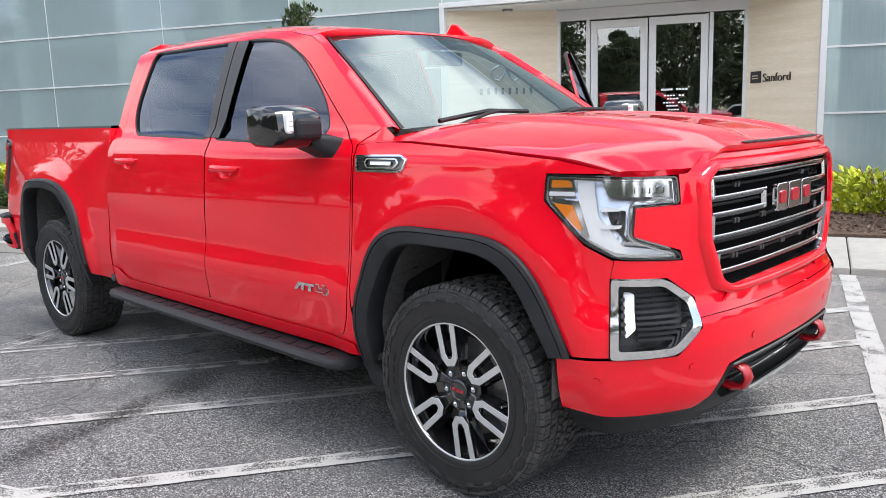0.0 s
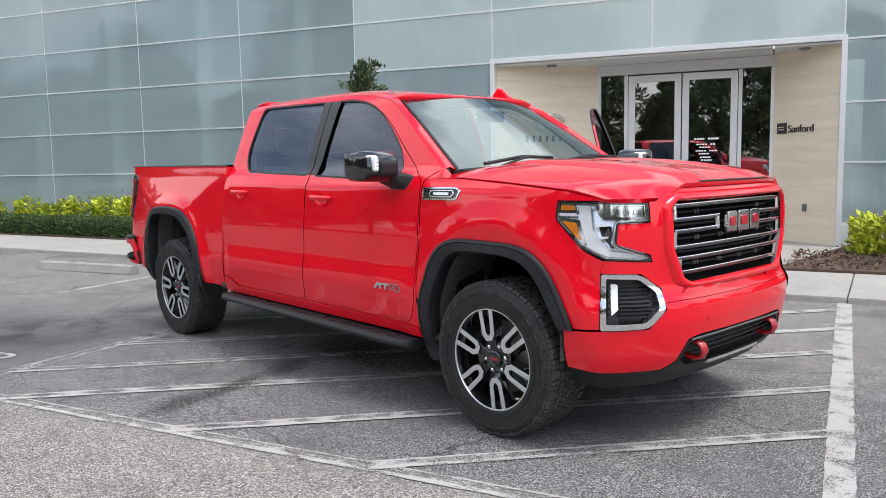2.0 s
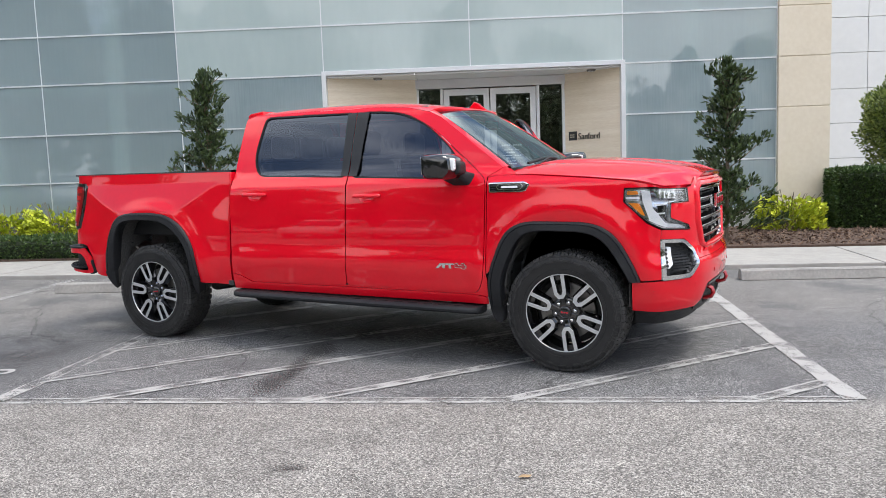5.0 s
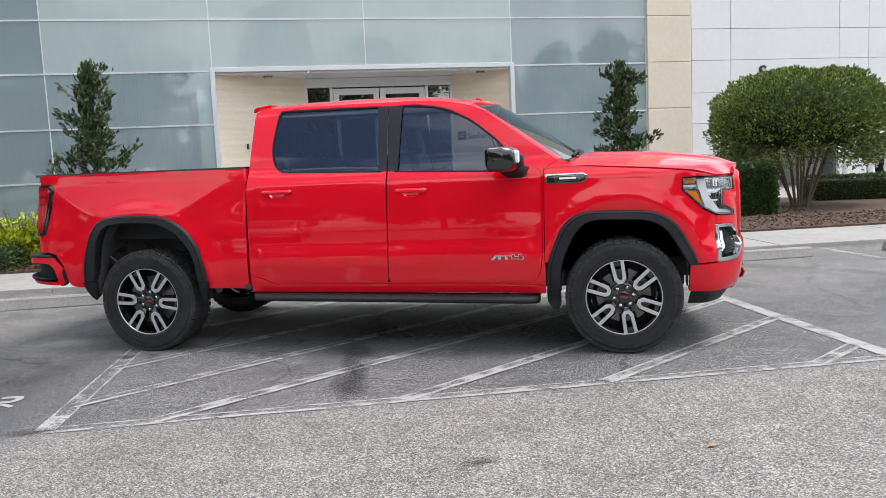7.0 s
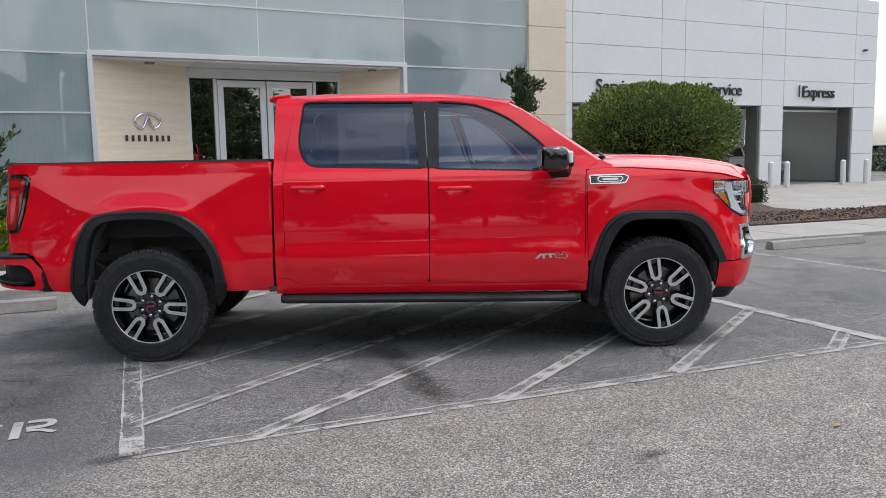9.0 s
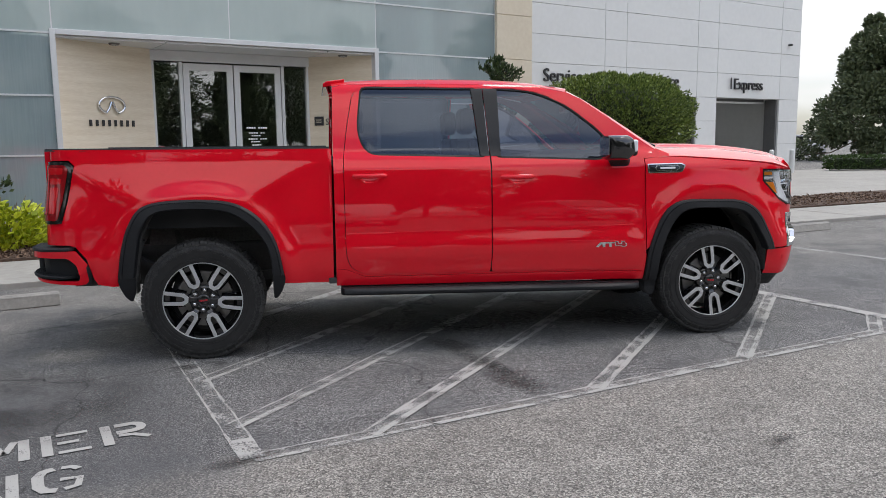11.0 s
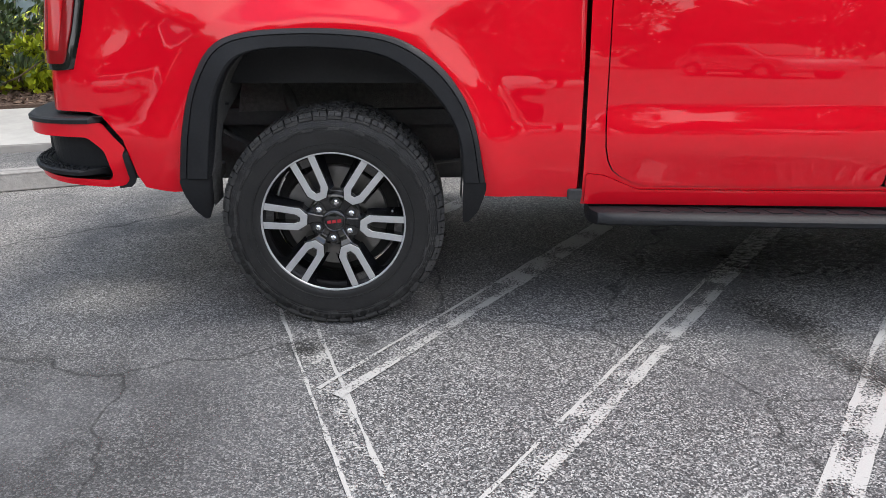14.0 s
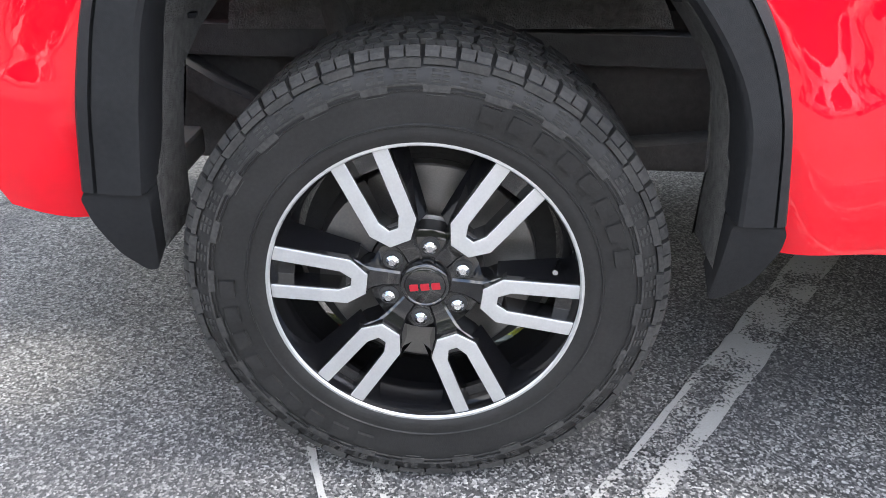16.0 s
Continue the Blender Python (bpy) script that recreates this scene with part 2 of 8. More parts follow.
    shade = math_of("MULTIPLY", shade, remap(grit.outputs["Fac"], 0.3, 0.7, 0.70, 1.30))
    colour = mixed(1.0, colour, shade, "MULTIPLY")
    # cracks: thin dark lines of a large warped cell pattern
    warp = tex("ShaderNodeTexNoise", Scale=2.2, Detail=4.0)
    cr = tex("ShaderNodeTexVoronoi", mixed(0.25, co.outputs["Object"], warp.outputs["Color"]), Scale=0.55)
    cr.feature = "DISTANCE_TO_EDGE"
    colour = mixed(1.0, colour, math_of("MAXIMUM", remap(cr.outputs["Distance"], 0.0006, 0.004, 0.45, 1.0), math_of("MULTIPLY", math_of("SUBTRACT", 1.0, side), 0.82)), "MULTIPLY")
    nt.links.new(colour, p.inputs["Base Color"])
    bump = node("ShaderNodeBump", Strength=0.45, Distance=0.005)
    nt.links.new(mixed(side, lane_relief, bay_relief), bump.inputs["Height"])
    nt.links.new(bump.outputs[0], p.inputs["Normal"])
    return m


def stripe_mat(name, wear):
    """Old white road paint, worn through to the asphalt; wear 0 is fresh."""
    m = mat(name, (0.62, 0.62, 0.59), 0.8)
    nt = m.node_tree
    p = nt.nodes["Principled BSDF"]
    co = nt.nodes.new("ShaderNodeTexCoord")
    n1, n2, n3 = (nt.nodes.new("ShaderNodeTexNoise") for _ in range(3))
    for n, s, d in ((n1, 120.0, 4), (n2, 6.0, 4), (n3, 300.0, 1)):
        n.inputs["Scale"].default_value, n.inputs["Detail"].default_value = s, d
        nt.links.new(co.outputs["Object"], n.inputs["Vector"])
    a1 = nt.nodes.new("ShaderNodeMath")
    a1.operation = "ADD"
    nt.links.new(n1.outputs["Fac"], a1.inputs[0])
    nt.links.new(n2.outputs["Fac"], a1.inputs[1])
    rng = nt.nodes.new("ShaderNodeMapRange")
    rng.inputs[1].default_value, rng.inputs[2].default_value = 1.5 - wear, 1.62 - wear
    nt.links.new(a1.outputs[0], rng.inputs[0])
    tr, mix = nt.nodes.new("ShaderNodeBsdfTransparent"), nt.nodes.new("ShaderNodeMixShader")
    nt.links.new(rng.outputs[0], mix.inputs[0])
    nt.links.new(p.outputs[0], mix.inputs[1])
    nt.links.new(tr.outputs[0], mix.inputs[2])
    nt.links.new(mix.outputs[0], nt.nodes["Material Output"].inputs[0])
    cm = nt.nodes.new("ShaderNodeMixRGB")
    cm.inputs[1].default_value, cm.inputs[2].default_value = (0.45, 0.44, 0.42, 1), (0.30, 0.295, 0.28, 1)
    nt.links.new(n3.outputs["Fac"], cm.inputs[0])
    nt.links.new(cm.outputs[0], p.inputs["Base Color"])
    return m


def facade_mat(name="facade_glass", dark=(0.35, 0.425, 0.455), pale=(0.40, 0.475, 0.500), clear=0.50, streak=9.0, ior=2.2):
    """Pale green-blue glass over a printed screen: soft clouding, faint upright streaks, glossy."""
    m = mat(name, dark, 0.02, 0.0, 0.0)
    nt = m.node_tree
    p = nt.nodes["Principled BSDF"]
    co, mp, n, soft = nt.nodes.new("ShaderNodeTexCoord"), nt.nodes.new("ShaderNodeMapping"), nt.nodes.new("ShaderNodeTexNoise"), nt.nodes.new("ShaderNodeTexNoise")
    mp.inputs["Scale"].default_value = (streak, streak, 0.7)
    n.inputs["Scale"].default_value, n.inputs["Detail"].default_value = 2.5, 5
    soft.inputs["Scale"].default_value, soft.inputs["Detail"].default_value = 0.9, 4
    nt.links.new(co.outputs["Object"], mp.inputs[0])
    nt.links.new(mp.outputs[0], n.inputs["Vector"])
    nt.links.new(co.outputs["Object"], soft.inputs["Vector"])
    add = nt.nodes.new("ShaderNodeMath")
    add.operation = "MULTIPLY_ADD"
    add.inputs[1].default_value = 0.45
    nt.links.new(n.outputs["Fac"], add.inputs[0])
    nt.links.new(soft.outputs["Fac"], add.inputs[2])
    mix = nt.nodes.new("ShaderNodeMixRGB")
    mix.inputs[1].default_value, mix.inputs[2].default_value = (*dark, 1), (*pale, 1)
    r = nt.nodes.new("ShaderNodeMapRange")
    r.inputs[1].default_value, r.inputs[2].default_value = 0.50, 0.95
    nt.links.new(add.outputs[0], r.inputs[0])
    nt.links.new(r.outputs[0], mix.inputs[0])
    nt.links.new(mix.outputs[0], p.inputs["Base Color"])
    p.inputs["IOR"].default_value = ior
    wave, bmp = nt.nodes.new("ShaderNodeTexNoise"), nt.nodes.new("ShaderNodeBump")
    wave.inputs["Scale"].default_value, wave.inputs["Detail"].default_value = 1.6, 3
    bmp.inputs["Strength"].default_value, bmp.inputs["Distance"].default_value = 0.05, 0.02
    nt.links.new(co.outputs["Object"], wave.inputs["Vector"])
    nt.links.new(wave.outputs["Fac"], bmp.inputs["Height"])
    nt.links.new(bmp.outputs[0], p.inputs["Normal"])
    tr, ms = nt.nodes.new("ShaderNodeBsdfTransparent"), nt.nodes.new("ShaderNodeMixShader")
    tr.inputs[0].default_value = (0.80, 0.90, 0.88, 1)
    ms.inputs[0].default_value = clear
    nt.links.new(p.outputs[0], ms.inputs[1])
    nt.links.new(tr.outputs[0], ms.inputs[2])
    nt.links.new(ms.outputs[0], nt.nodes["Material Output"].inputs[0])
    return m


M_LEAF_Y = leaf_mat("leaf_yellow_green", (0.20, 0.27, 0.015), (0.66, 0.70, 0.05))
M_LEAF_D = leaf_mat("leaf_dark_green", (0.012, 0.030, 0.010), (0.075, 0.112, 0.032))
M_LEAF_M = leaf_mat("leaf_mid_green", (0.045, 0.085, 0.016), (0.26, 0.33, 0.075))
M_LEAF_H = leaf_mat("leaf_hedge_green", (0.018, 0.050, 0.010), (0.070, 0.120, 0.022))
M_LEAF_T = leaf_mat("leaf_oak_green", (0.055, 0.080, 0.038), (0.15, 0.175, 0.085))
M_ASPHALT = asphalt_mat()
M_STRIPE = stripe_mat("worn_stripe_paint", 0.43)
M_STENCIL = stripe_mat("stencil_paint", 0.36)
M_STRIPE_MID = stripe_mat("half_worn_stripe_paint", 0.48)
M_STRIPE_THIN = stripe_mat("thin_stripe_paint", 0.58)
M_STRIPE_OLD = stripe_mat("very_worn_stripe_paint", 0.66)
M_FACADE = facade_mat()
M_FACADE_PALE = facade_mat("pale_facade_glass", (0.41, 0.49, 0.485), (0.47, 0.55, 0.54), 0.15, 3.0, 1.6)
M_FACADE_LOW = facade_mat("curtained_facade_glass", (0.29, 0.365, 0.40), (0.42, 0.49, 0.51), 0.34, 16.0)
# near-black green: paints the shade inside the hedges and the bush
M_HEDGE_SHADE = mat("hedge_shade", (0.008, 0.016, 0.005), 0.9, 0.0, 0.0, (0.02, 0.03, 0.01), 30.0, 0.5, 60.0)
M_MULCH = mat("bark_mulch", (0.045, 0.026, 0.018), 0.95, 0.0, 0.0, (0.13, 0.085, 0.06), 30.0, 0.9, 60.0)


# ---- building helpers ----
def link(name, bm, material, parent=None, label="", smooth=None):
    """One mesh object from a bmesh, under a parent where there is one."""
    me = bpy.data.meshes.new(name)
    bm.normal_update()
    bm.to_mesh(me)
    bm.free()
    for m in (material if isinstance(material, (list, tuple)) else [material]):
        me.materials.append(m)
    if smooth is not None:
        me.polygons.foreach_set("use_smooth", [True] * len(me.polygons))
        me.set_sharp_from_angle(angle=radians(smooth))
    ob = new(name, me)
    if parent is not None:
        ob.parent = parent
    if label:
        tagged(ob, label)
    return ob


def part(name, bm, material, parent, label="", smooth=None):
    return link(name, bm, material, parent, label, smooth)


def empty(name, m=None):
    ob = new(name)
    ob.empty_display_size = 0.1
    if m is not None:
        ob.matrix_world = m
    return ob


def box(x0, y0, z0, x1, y1, z1, bev=0.0, seg=2, bm=None):
    own = bmesh.new()
    bmesh.ops.create_cube(own, size=1.0, matrix=Matrix.Translation(((x0 + x1) / 2, (y0 + y1) / 2, (z0 + z1) / 2)) @ Matrix.Diagonal((abs(x1 - x0), abs(y1 - y0), abs(z1 - z0), 1)))
    if bev:
        bmesh.ops.bevel(own, geom=own.edges[:], offset=bev, segments=seg, affect="EDGES", profile=0.5)
    return joined(bm, own)


def joined(bm, own, m=None):
    """own, or own added to bm."""
    if m is not None:
        own.transform(m)
    if bm is None:
        return own
    me = bpy.data.meshes.new("tmp")
    own.to_mesh(me)
    own.free()
    bm.from_mesh(me)
    bpy.data.meshes.remove(me)
    return bm


def prism(points, depth, bev=0.0, seg=2, m=None, bm=None):
    """A polygon in x, z, made depth thick along +y."""
    own = bmesh.new()
    face = own.faces.new([own.verts.new((x, 0, z)) for x, z in points])
    ext = bmesh.ops.extrude_face_region(own, geom=[face])
    bmesh.ops.translate(own, vec=(0, depth, 0), verts=[v for v in ext["geom"] if isinstance(v, bmesh.types.BMVert)])
    bmesh.ops.recalc_face_normals(own, faces=own.faces[:])
    if bev:
        bmesh.ops.bevel(own, geom=own.edges[:], offset=bev, segments=seg, affect="EDGES", profile=0.5)
    return joined(bm, own, m)


def grid_mesh(rows, bm=None, closed=False):
    """A sheet of quads through rows of points, all rows of one length."""
    own = bmesh.new()
    vs = [[own.verts.new(p) for p in row] for row in rows]
    n = len(rows[0])
    for a, b in zip(vs, vs[1:]):
        for j in range(n if closed else n - 1):
            k = (j + 1) % n
            try:
                own.faces.new((a[j], a[k], b[k], b[j]))
            except ValueError:
                pass
    own.verts.ensure_lookup_table()
    bm = joined(bm, own)
    bm.verts.ensure_lookup_table()
    return bm


def cyl(p0, p1, r0, r1=None, n=16, caps=True, bm=None):
    p0, p1 = Vector(p0), Vector(p1)
    own = bmesh.new()
    d = p1 - p0
    bmesh.ops.create_cone(own, cap_ends=caps, segments=n, radius1=r0, radius2=r0 if r1 is None else r1, depth=d.length,
                          matrix=Matrix.Translation((p0 + p1) / 2) @ d.to_track_quat("Z", "Y").to_matrix().to_4x4())
    return joined(bm, own)


def tube(path, r, n=8, bm=None, close=False):
    """A round bar along a path."""
    rows = []
    for i, p in enumerate(path):
        p = Vector(p)
        d = (Vector(path[min(i + 1, len(path) - 1)]) - Vector(path[max(i - 1, 0)])).normalized()
        up = Vector((0, 0, 1)) if abs(d.z) < 0.9 else Vector((1, 0, 0))
        a = d.cross(up).normalized()
        b = d.cross(a)
        rows.append([p + (a * math.cos(t) + b * math.sin(t)) * r for t in (2 * math.pi * k / n for k in range(n))])
    return grid_mesh(rows, bm=bm, closed=True)


def text_mesh(body, size, depth, name, material, parent, m, align="LEFT", spacing=1.0, label="", sx=1.0, thin=0.0):
    cu = bpy.data.curves.new(name, "FONT")
    cu.body, cu.size, cu.extrude, cu.align_x, cu.space_character, cu.offset = body, size, depth, align, spacing, -thin
    tmp = new("tmp_text", cu)
    me = bpy.data.meshes.new_from_object(tmp)
    bpy.data.objects.remove(tmp)
    bpy.data.curves.remove(cu)
    me.name = name
    me.transform(m @ Matrix.Diagonal((sx, 1, 1, 1)))
    me.materials.clear()
    me.materials.append(material)
    ob = new(name, me)
    if parent is not None:
        ob.parent = parent
    if label:
        tagged(ob, label)
    return ob

# ---- ground and markings ----
def structure(ob, label, category):
    return tagged(ob, label, category, kind="structure")


structure(link("ground", grid_mesh([[(-400, -400, 0), (400, -400, 0)], [(-400, 400, 0), (400, 400, 0)]]), M_ASPHALT), "worn grey asphalt car park with pale stone chips", "ground")


def stripe(name, p, q, width, material, z=0.004, label="white painted parking line, worn", solid=0.0, thin=False):
    """A painted line: two firmer ragged edges with a more worn middle; solid: metres at its start that keep all their paint."""
    p, q = Vector((*p, 0)), Vector((*q, 0))
    d = (q - p).normalized()
    n = Vector((-d.y, d.x, 0)) * width
    old = material is M_STRIPE_OLD
    rows, marks = [], []
    k = max(2, int((q - p).length / 0.045))
    seed = Vector((p.x * 7, p.y * 7, q.x))
    for i in range(k + 1):
        c = p.lerp(q, i / k)
        e = [0.05 * noise.noise(seed + Vector((i * 0.31, m * 5.0, 0))) + random.uniform(-0.018, 0.018) for m in range(4)]
        rows.append([c - n * (t + e[m]) + Vector((0, 0, z)) for m, t in enumerate((-0.5, -0.40 if thin else -0.37 if old else -0.32, 0.40 if thin else 0.16 if old else 0.18, 0.5))])
        marks.append(i / k * (q - p).length < solid * random.uniform(0.8, 1.2))
    bm = grid_mesh([row[::-1] for row in rows])
    for i, f in enumerate(bm.faces):
        i = i // 3 * 3 + 2 - i % 3
        covered = old and not thin and rows[i // 3][0].y > -0.55
        f.material_index = 0 if marks[i // 3] else ((2 if covered else 1) if i % 3 == 1 else (2 if old and not thin and i % 3 == 2 else 0))
    return structure(link(name, bm, [M_STRIPE, M_STRIPE_OLD if old else M_STRIPE if width > 0.12 else M_STRIPE_THIN, M_STRIPE_MID]), label, "road marking")


def cross(p, a, q, b):
    """Where the line from p towards a meets the line from q towards b."""
    p, a, q, b = Vector(p), Vector(a), Vector(q), Vector(b)
    det = a.x * -b.y + b.x * a.y
    r = q - p
    return p + a * ((r.x * -b.y + b.x * r.y) / det)


A0, B1, A1, C1 = Vector((0.46, -2.80)), Vector((5.50, -1.00)), Vector((-1.30, 2.55)), Vector((3.68, 4.10))
stripe("parking_line", A0, A1, 0.12, M_STRIPE_OLD, solid=0.2, thin=True)
stripe("parking_line", A0, B1, 0.11, M_STRIPE_OLD, 0.005)
stripe("parking_line", B1, C1, 0.13, M_STRIPE, 0.006)
S = Vector((math.cos(radians(54.5)), math.sin(radians(54.5))))
N = Vector((-S.y, S.x))
for off in (0.80, -0.02, -0.889, -1.63, -2.34, -3.18, -3.91, -4.74):
    base = N * off
    e = cross(base, S, B1, C1 - B1)
    s1, s2 = cross(base, S, A0, A1 - A0), cross(base, S, A0, B1 - A0)
    stripe("hatch_line", s1 if s1.dot(S) > s2.dot(S) else s2, e, 0.11, M_STRIPE_OLD if off > -2 else M_STRIPE, 0.007)
stripe("parking_line", (-3.26, -0.95), (-4.3, 1.9), 0.1, M_STRIPE)
stripe("parking_line", (7.9, 1.3), (6.5, 4.9), 0.1, M_STRIPE)

# ---- pavement, beds ----
CUR = radians(17.4)
CU, CN = Vector((math.cos(CUR), math.sin(CUR))), Vector((-math.sin(CUR), math.cos(CUR)))
CO = Vector((3.7, 4.12))


def K(a, b, z=0.0):
    """A place from metres along the kerb, metres behind it, and height."""
    p = CO + CU * a + CN * b
    return Vector((p.x, p.y, z))


def slab(name, pts, z0, z1, material, label, category, bev=0.0):
    bm = bmesh.new()
    f = bm.faces.new([bm.verts.new((p.x, p.y, z0)) for p in pts])
    ext = bmesh.ops.extrude_face_region(bm, geom=[f])
    bmesh.ops.translate(bm, vec=(0, 0, z1 - z0), verts=[v for v in ext["geom"] if isinstance(v, bmesh.types.BMVert)])
    bmesh.ops.recalc_face_normals(bm, faces=bm.faces[:])
    if bev:
        bmesh.ops.bevel(bm, geom=[e for e in bm.edges if all(v.co.z > z1 - 1e-4 for v in e.verts)], offset=bev, segments=2, affect="EDGES")
    return structure(link(name, bm, material), label, category)


TH = radians(24.3)
FU, FV, FO = Vector((math.cos(TH), math.sin(TH))), Vector((-math.sin(TH), math.cos(TH))), Vector((-3.02, 6.33))


def F(u, v, z=0.0):
    """A place from metres along the facade, metres behind it, and height."""
    p = FO + FU * u + FV * v
    return Vector((p.x, p.y, z))


FM = Matrix.Translation((FO.x, FO.y, 0)) @ Matrix.Rotation(TH, 4, "Z")
for i in range(-9, 9):
    a = i * 2.4
    slab("pavement", [K(a + 0.006, 0), K(a + 2.394, 0), K(a + 2.394, 1.8), K(a + 0.006, 1.8)], -0.05, 0.06, M_CONC, "pale concrete pavement slab", "pavement", 0.008)
slab("pavement", [K(-6.0, 1.81), K(-0.9, 1.81), F(5.6, 0.0), F(5.6, 1.2), F(-0.3, 1.2), F(-0.3, 0)], -0.05, 0.055, M_CONC, "pale concrete walkway to the entrance", "pavement")
slab("road", [F(9.6, 7.4), F(60, 7.4), F(60, -8), F(13.5, -3.0), F(12.5, 1.0), F(9.6, 2.5)], -0.05, 0.03, M_CONC, "pale concrete drive to the service bays", "road")
slab("ground_bed", [K(-24, 1.81), K(-6.01, 1.81), F(-0.32, 0.0), F(-20, 0.0)], -0.05, 0.09, M_MULCH, "brown bark mulch bed under the hedge", "ground")
slab("ground_bed", [K(-0.88, 1.81), K(14, 1.81), K(14, 4.0), Vector((13.4, 11.5)), Vector((11.9, 10.55)), Vector((10.9, 10.4)), Vector((10.6, 11.4)), Vector((11.0, 13.3)), Vector((8.0, 14.6)), F(9.4, 1.5), F(9.4, 0.0), F(5.62, 0.0)], -0.05, 0.09, M_MULCH, "brown bark mulch bed with shrubs", "ground")

# ---- glass building ----
M_COLUMN = mat("white_column", (0.78, 0.80, 0.79), 0.6, 0.0, 0.0, (0.84, 0.85, 0.84), 1.0)
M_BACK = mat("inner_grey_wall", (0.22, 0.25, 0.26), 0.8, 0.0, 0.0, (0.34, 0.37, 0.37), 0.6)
US = (-18.6, -15.9, -13.2, -10.53, -7.85, -5.27, -2.7, 0.0, 2.7, 5.47, 8.24)
ZS = (0.42, 1.33, 2.22, 3.14, 4.02, 4.91, 5.8, 6.7, 7.6)
facade = empty("glass_building", FM)
tagged(facade, "glass-clad showroom front with pale metal joints", "building")
for i in range(len(US) - 1):
    for j in range(len(ZS) - 1):
        if 0 <= US[i] < 5.4 and ZS[j] < 3.1:
            continue
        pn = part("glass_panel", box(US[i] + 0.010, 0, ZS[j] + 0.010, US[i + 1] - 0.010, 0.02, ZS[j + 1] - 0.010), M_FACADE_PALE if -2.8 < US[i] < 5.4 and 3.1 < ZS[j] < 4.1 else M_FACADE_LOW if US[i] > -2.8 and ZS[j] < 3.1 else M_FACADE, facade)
        pn.visible_shadow = False
for u in US:
    lo = 3.16 if 0.1 < u < 5.4 else 0.1
    part("mullion", box(u - 0.011, 0.004, lo, u + 0.011, 0.06, 7.6), M_FRAME, facade)
for z in ZS:
    for a, b in (((-18.6, 0), (5.47, 8.24)) if z < 3.1 else ((-18.6, 8.24),)):
        part("transom", box(a, -0.010, z - 0.013, b, 0.055, z + 0.013), M_FRAME, facade)
for a, b in ((-18.6, -0.04), (5.51, 8.24)):
    part("plinth", box(a, -0.02, 0.05, b, 0.25, 0.405, 0.005), M_FRAME, facade)
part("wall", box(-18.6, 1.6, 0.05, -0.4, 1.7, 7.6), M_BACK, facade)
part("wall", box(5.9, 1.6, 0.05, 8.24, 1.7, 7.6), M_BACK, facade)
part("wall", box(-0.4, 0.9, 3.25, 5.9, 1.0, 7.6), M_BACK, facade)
for z in (3.12, 5.6, 7.58):
    for a, b in ((-18.6, -0.1), (5.55, 8.24)):
        part("floor_edge", box(a, 0.30, z - 0.12, b, 1.6, z), M_COLUMN, facade)
for u in (-16.6, -13.9, -11.2, -8.9, -6.45, -4.05, -1.3, 6.8):
    part("column", cyl((u, 0.40, 0.05), (u, 0.40, 7.6), 0.16, n=20), M_COLUMN, facade, "white round column behind the glass")
# made-up bands that give the dark stripes showing in the glass
for a, b in ((-16.4, -14.1), (-13.7, -11.4), (-11.0, -9.1), (-8.7, -6.65), (-6.2, -4.25), (-3.8, -1.5)):
    part("gallery_rail", box(a, 0.50, 2.30, b, 0.58, 2.56), M_BAND, facade, "dark band added behind the glass")
for z0, z1 in ((0.05, 2.23), (2.25, 3.13), (3.15, 4.02), (4.04, 4.9), (4.92, 7.6)):
    part("stone_block", box(8.25, -0.06, z0, 9.18, 0.5, z1, 0.006), M_STONE_PLAIN, facade, "beige stone block")
part("joint_bed", box(8.26, -0.045, 0.06, 9.17, 0.48, 7.59), M_STONE_PLAIN, facade)
part("side_wall", box(8.7, 0.5, 0.05, 9.0, 8.0, 7.6), M_STONE, facade)
part("roof", box(-18.6, 0.0, 7.6, 9.0, 8.0, 7.75), M_FRAME, facade)
# entrance recess
for bx in ((-0.04, -0.03, 0.05, 0.04, 0.12, 3.2), (5.43, -0.03, 0.05, 5.51, 0.12, 3.2), (0.04, -0.03, 3.12, 5.43, 0.12, 3.2)):
    part("portal_frame", box(*bx, 0.004), M_FRAME, facade, "white metal portal frame")
for a, b in ((0.02, 1.66), (1.67, 4.50), (4.51, 5.45)):
    part("soffit", box(a + 0.004, 0.05, 3.085, b - 0.004, 1.25, 3.115), M_FRAME, facade, "pale metal soffit")
for u, v in ((0.95, 0.42), (4.95, 0.35)):
    lamp = part("downlight", cyl((u, v, 3.086), (u, v, 3.055), 0.09, 0.075, n=20), M_STEEL, facade, "small round soffit lamp")
    part("lens", cyl((u, v, 3.056), (u, v, 3.05), 0.055, n=16), M_WHITELED, lamp)


def wall_strip(a, b, c, d, z0, z1, name, material, thick=0.1):
    n = Vector((c - a, d - b)).normalized()
    o = Vector((-n.y, n.x)) * thick
    bm = bmesh.new()
    f = bm.faces.new([bm.verts.new((x, y, z0)) for x, y in ((a, b), (c, d), (c + o.x, d + o.y), (a + o.x, b + o.y))])
    ext = bmesh.ops.extrude_face_region(bm, geom=[f])
    bmesh.ops.translate(bm, vec=(0, 0, z1 - z0), verts=[v for v in ext["geom"] if isinstance(v, bmesh.types.BMVert)])
    bmesh.ops.recalc_face_normals(bm, faces=bm.faces[:])
    return part(name, bm, material, facade, "beige stone entrance wall")


WL, WR = ((0.04, 0.12), (1.66, 1.0)), ((4.52, 1.0), (5.43, 0.12))
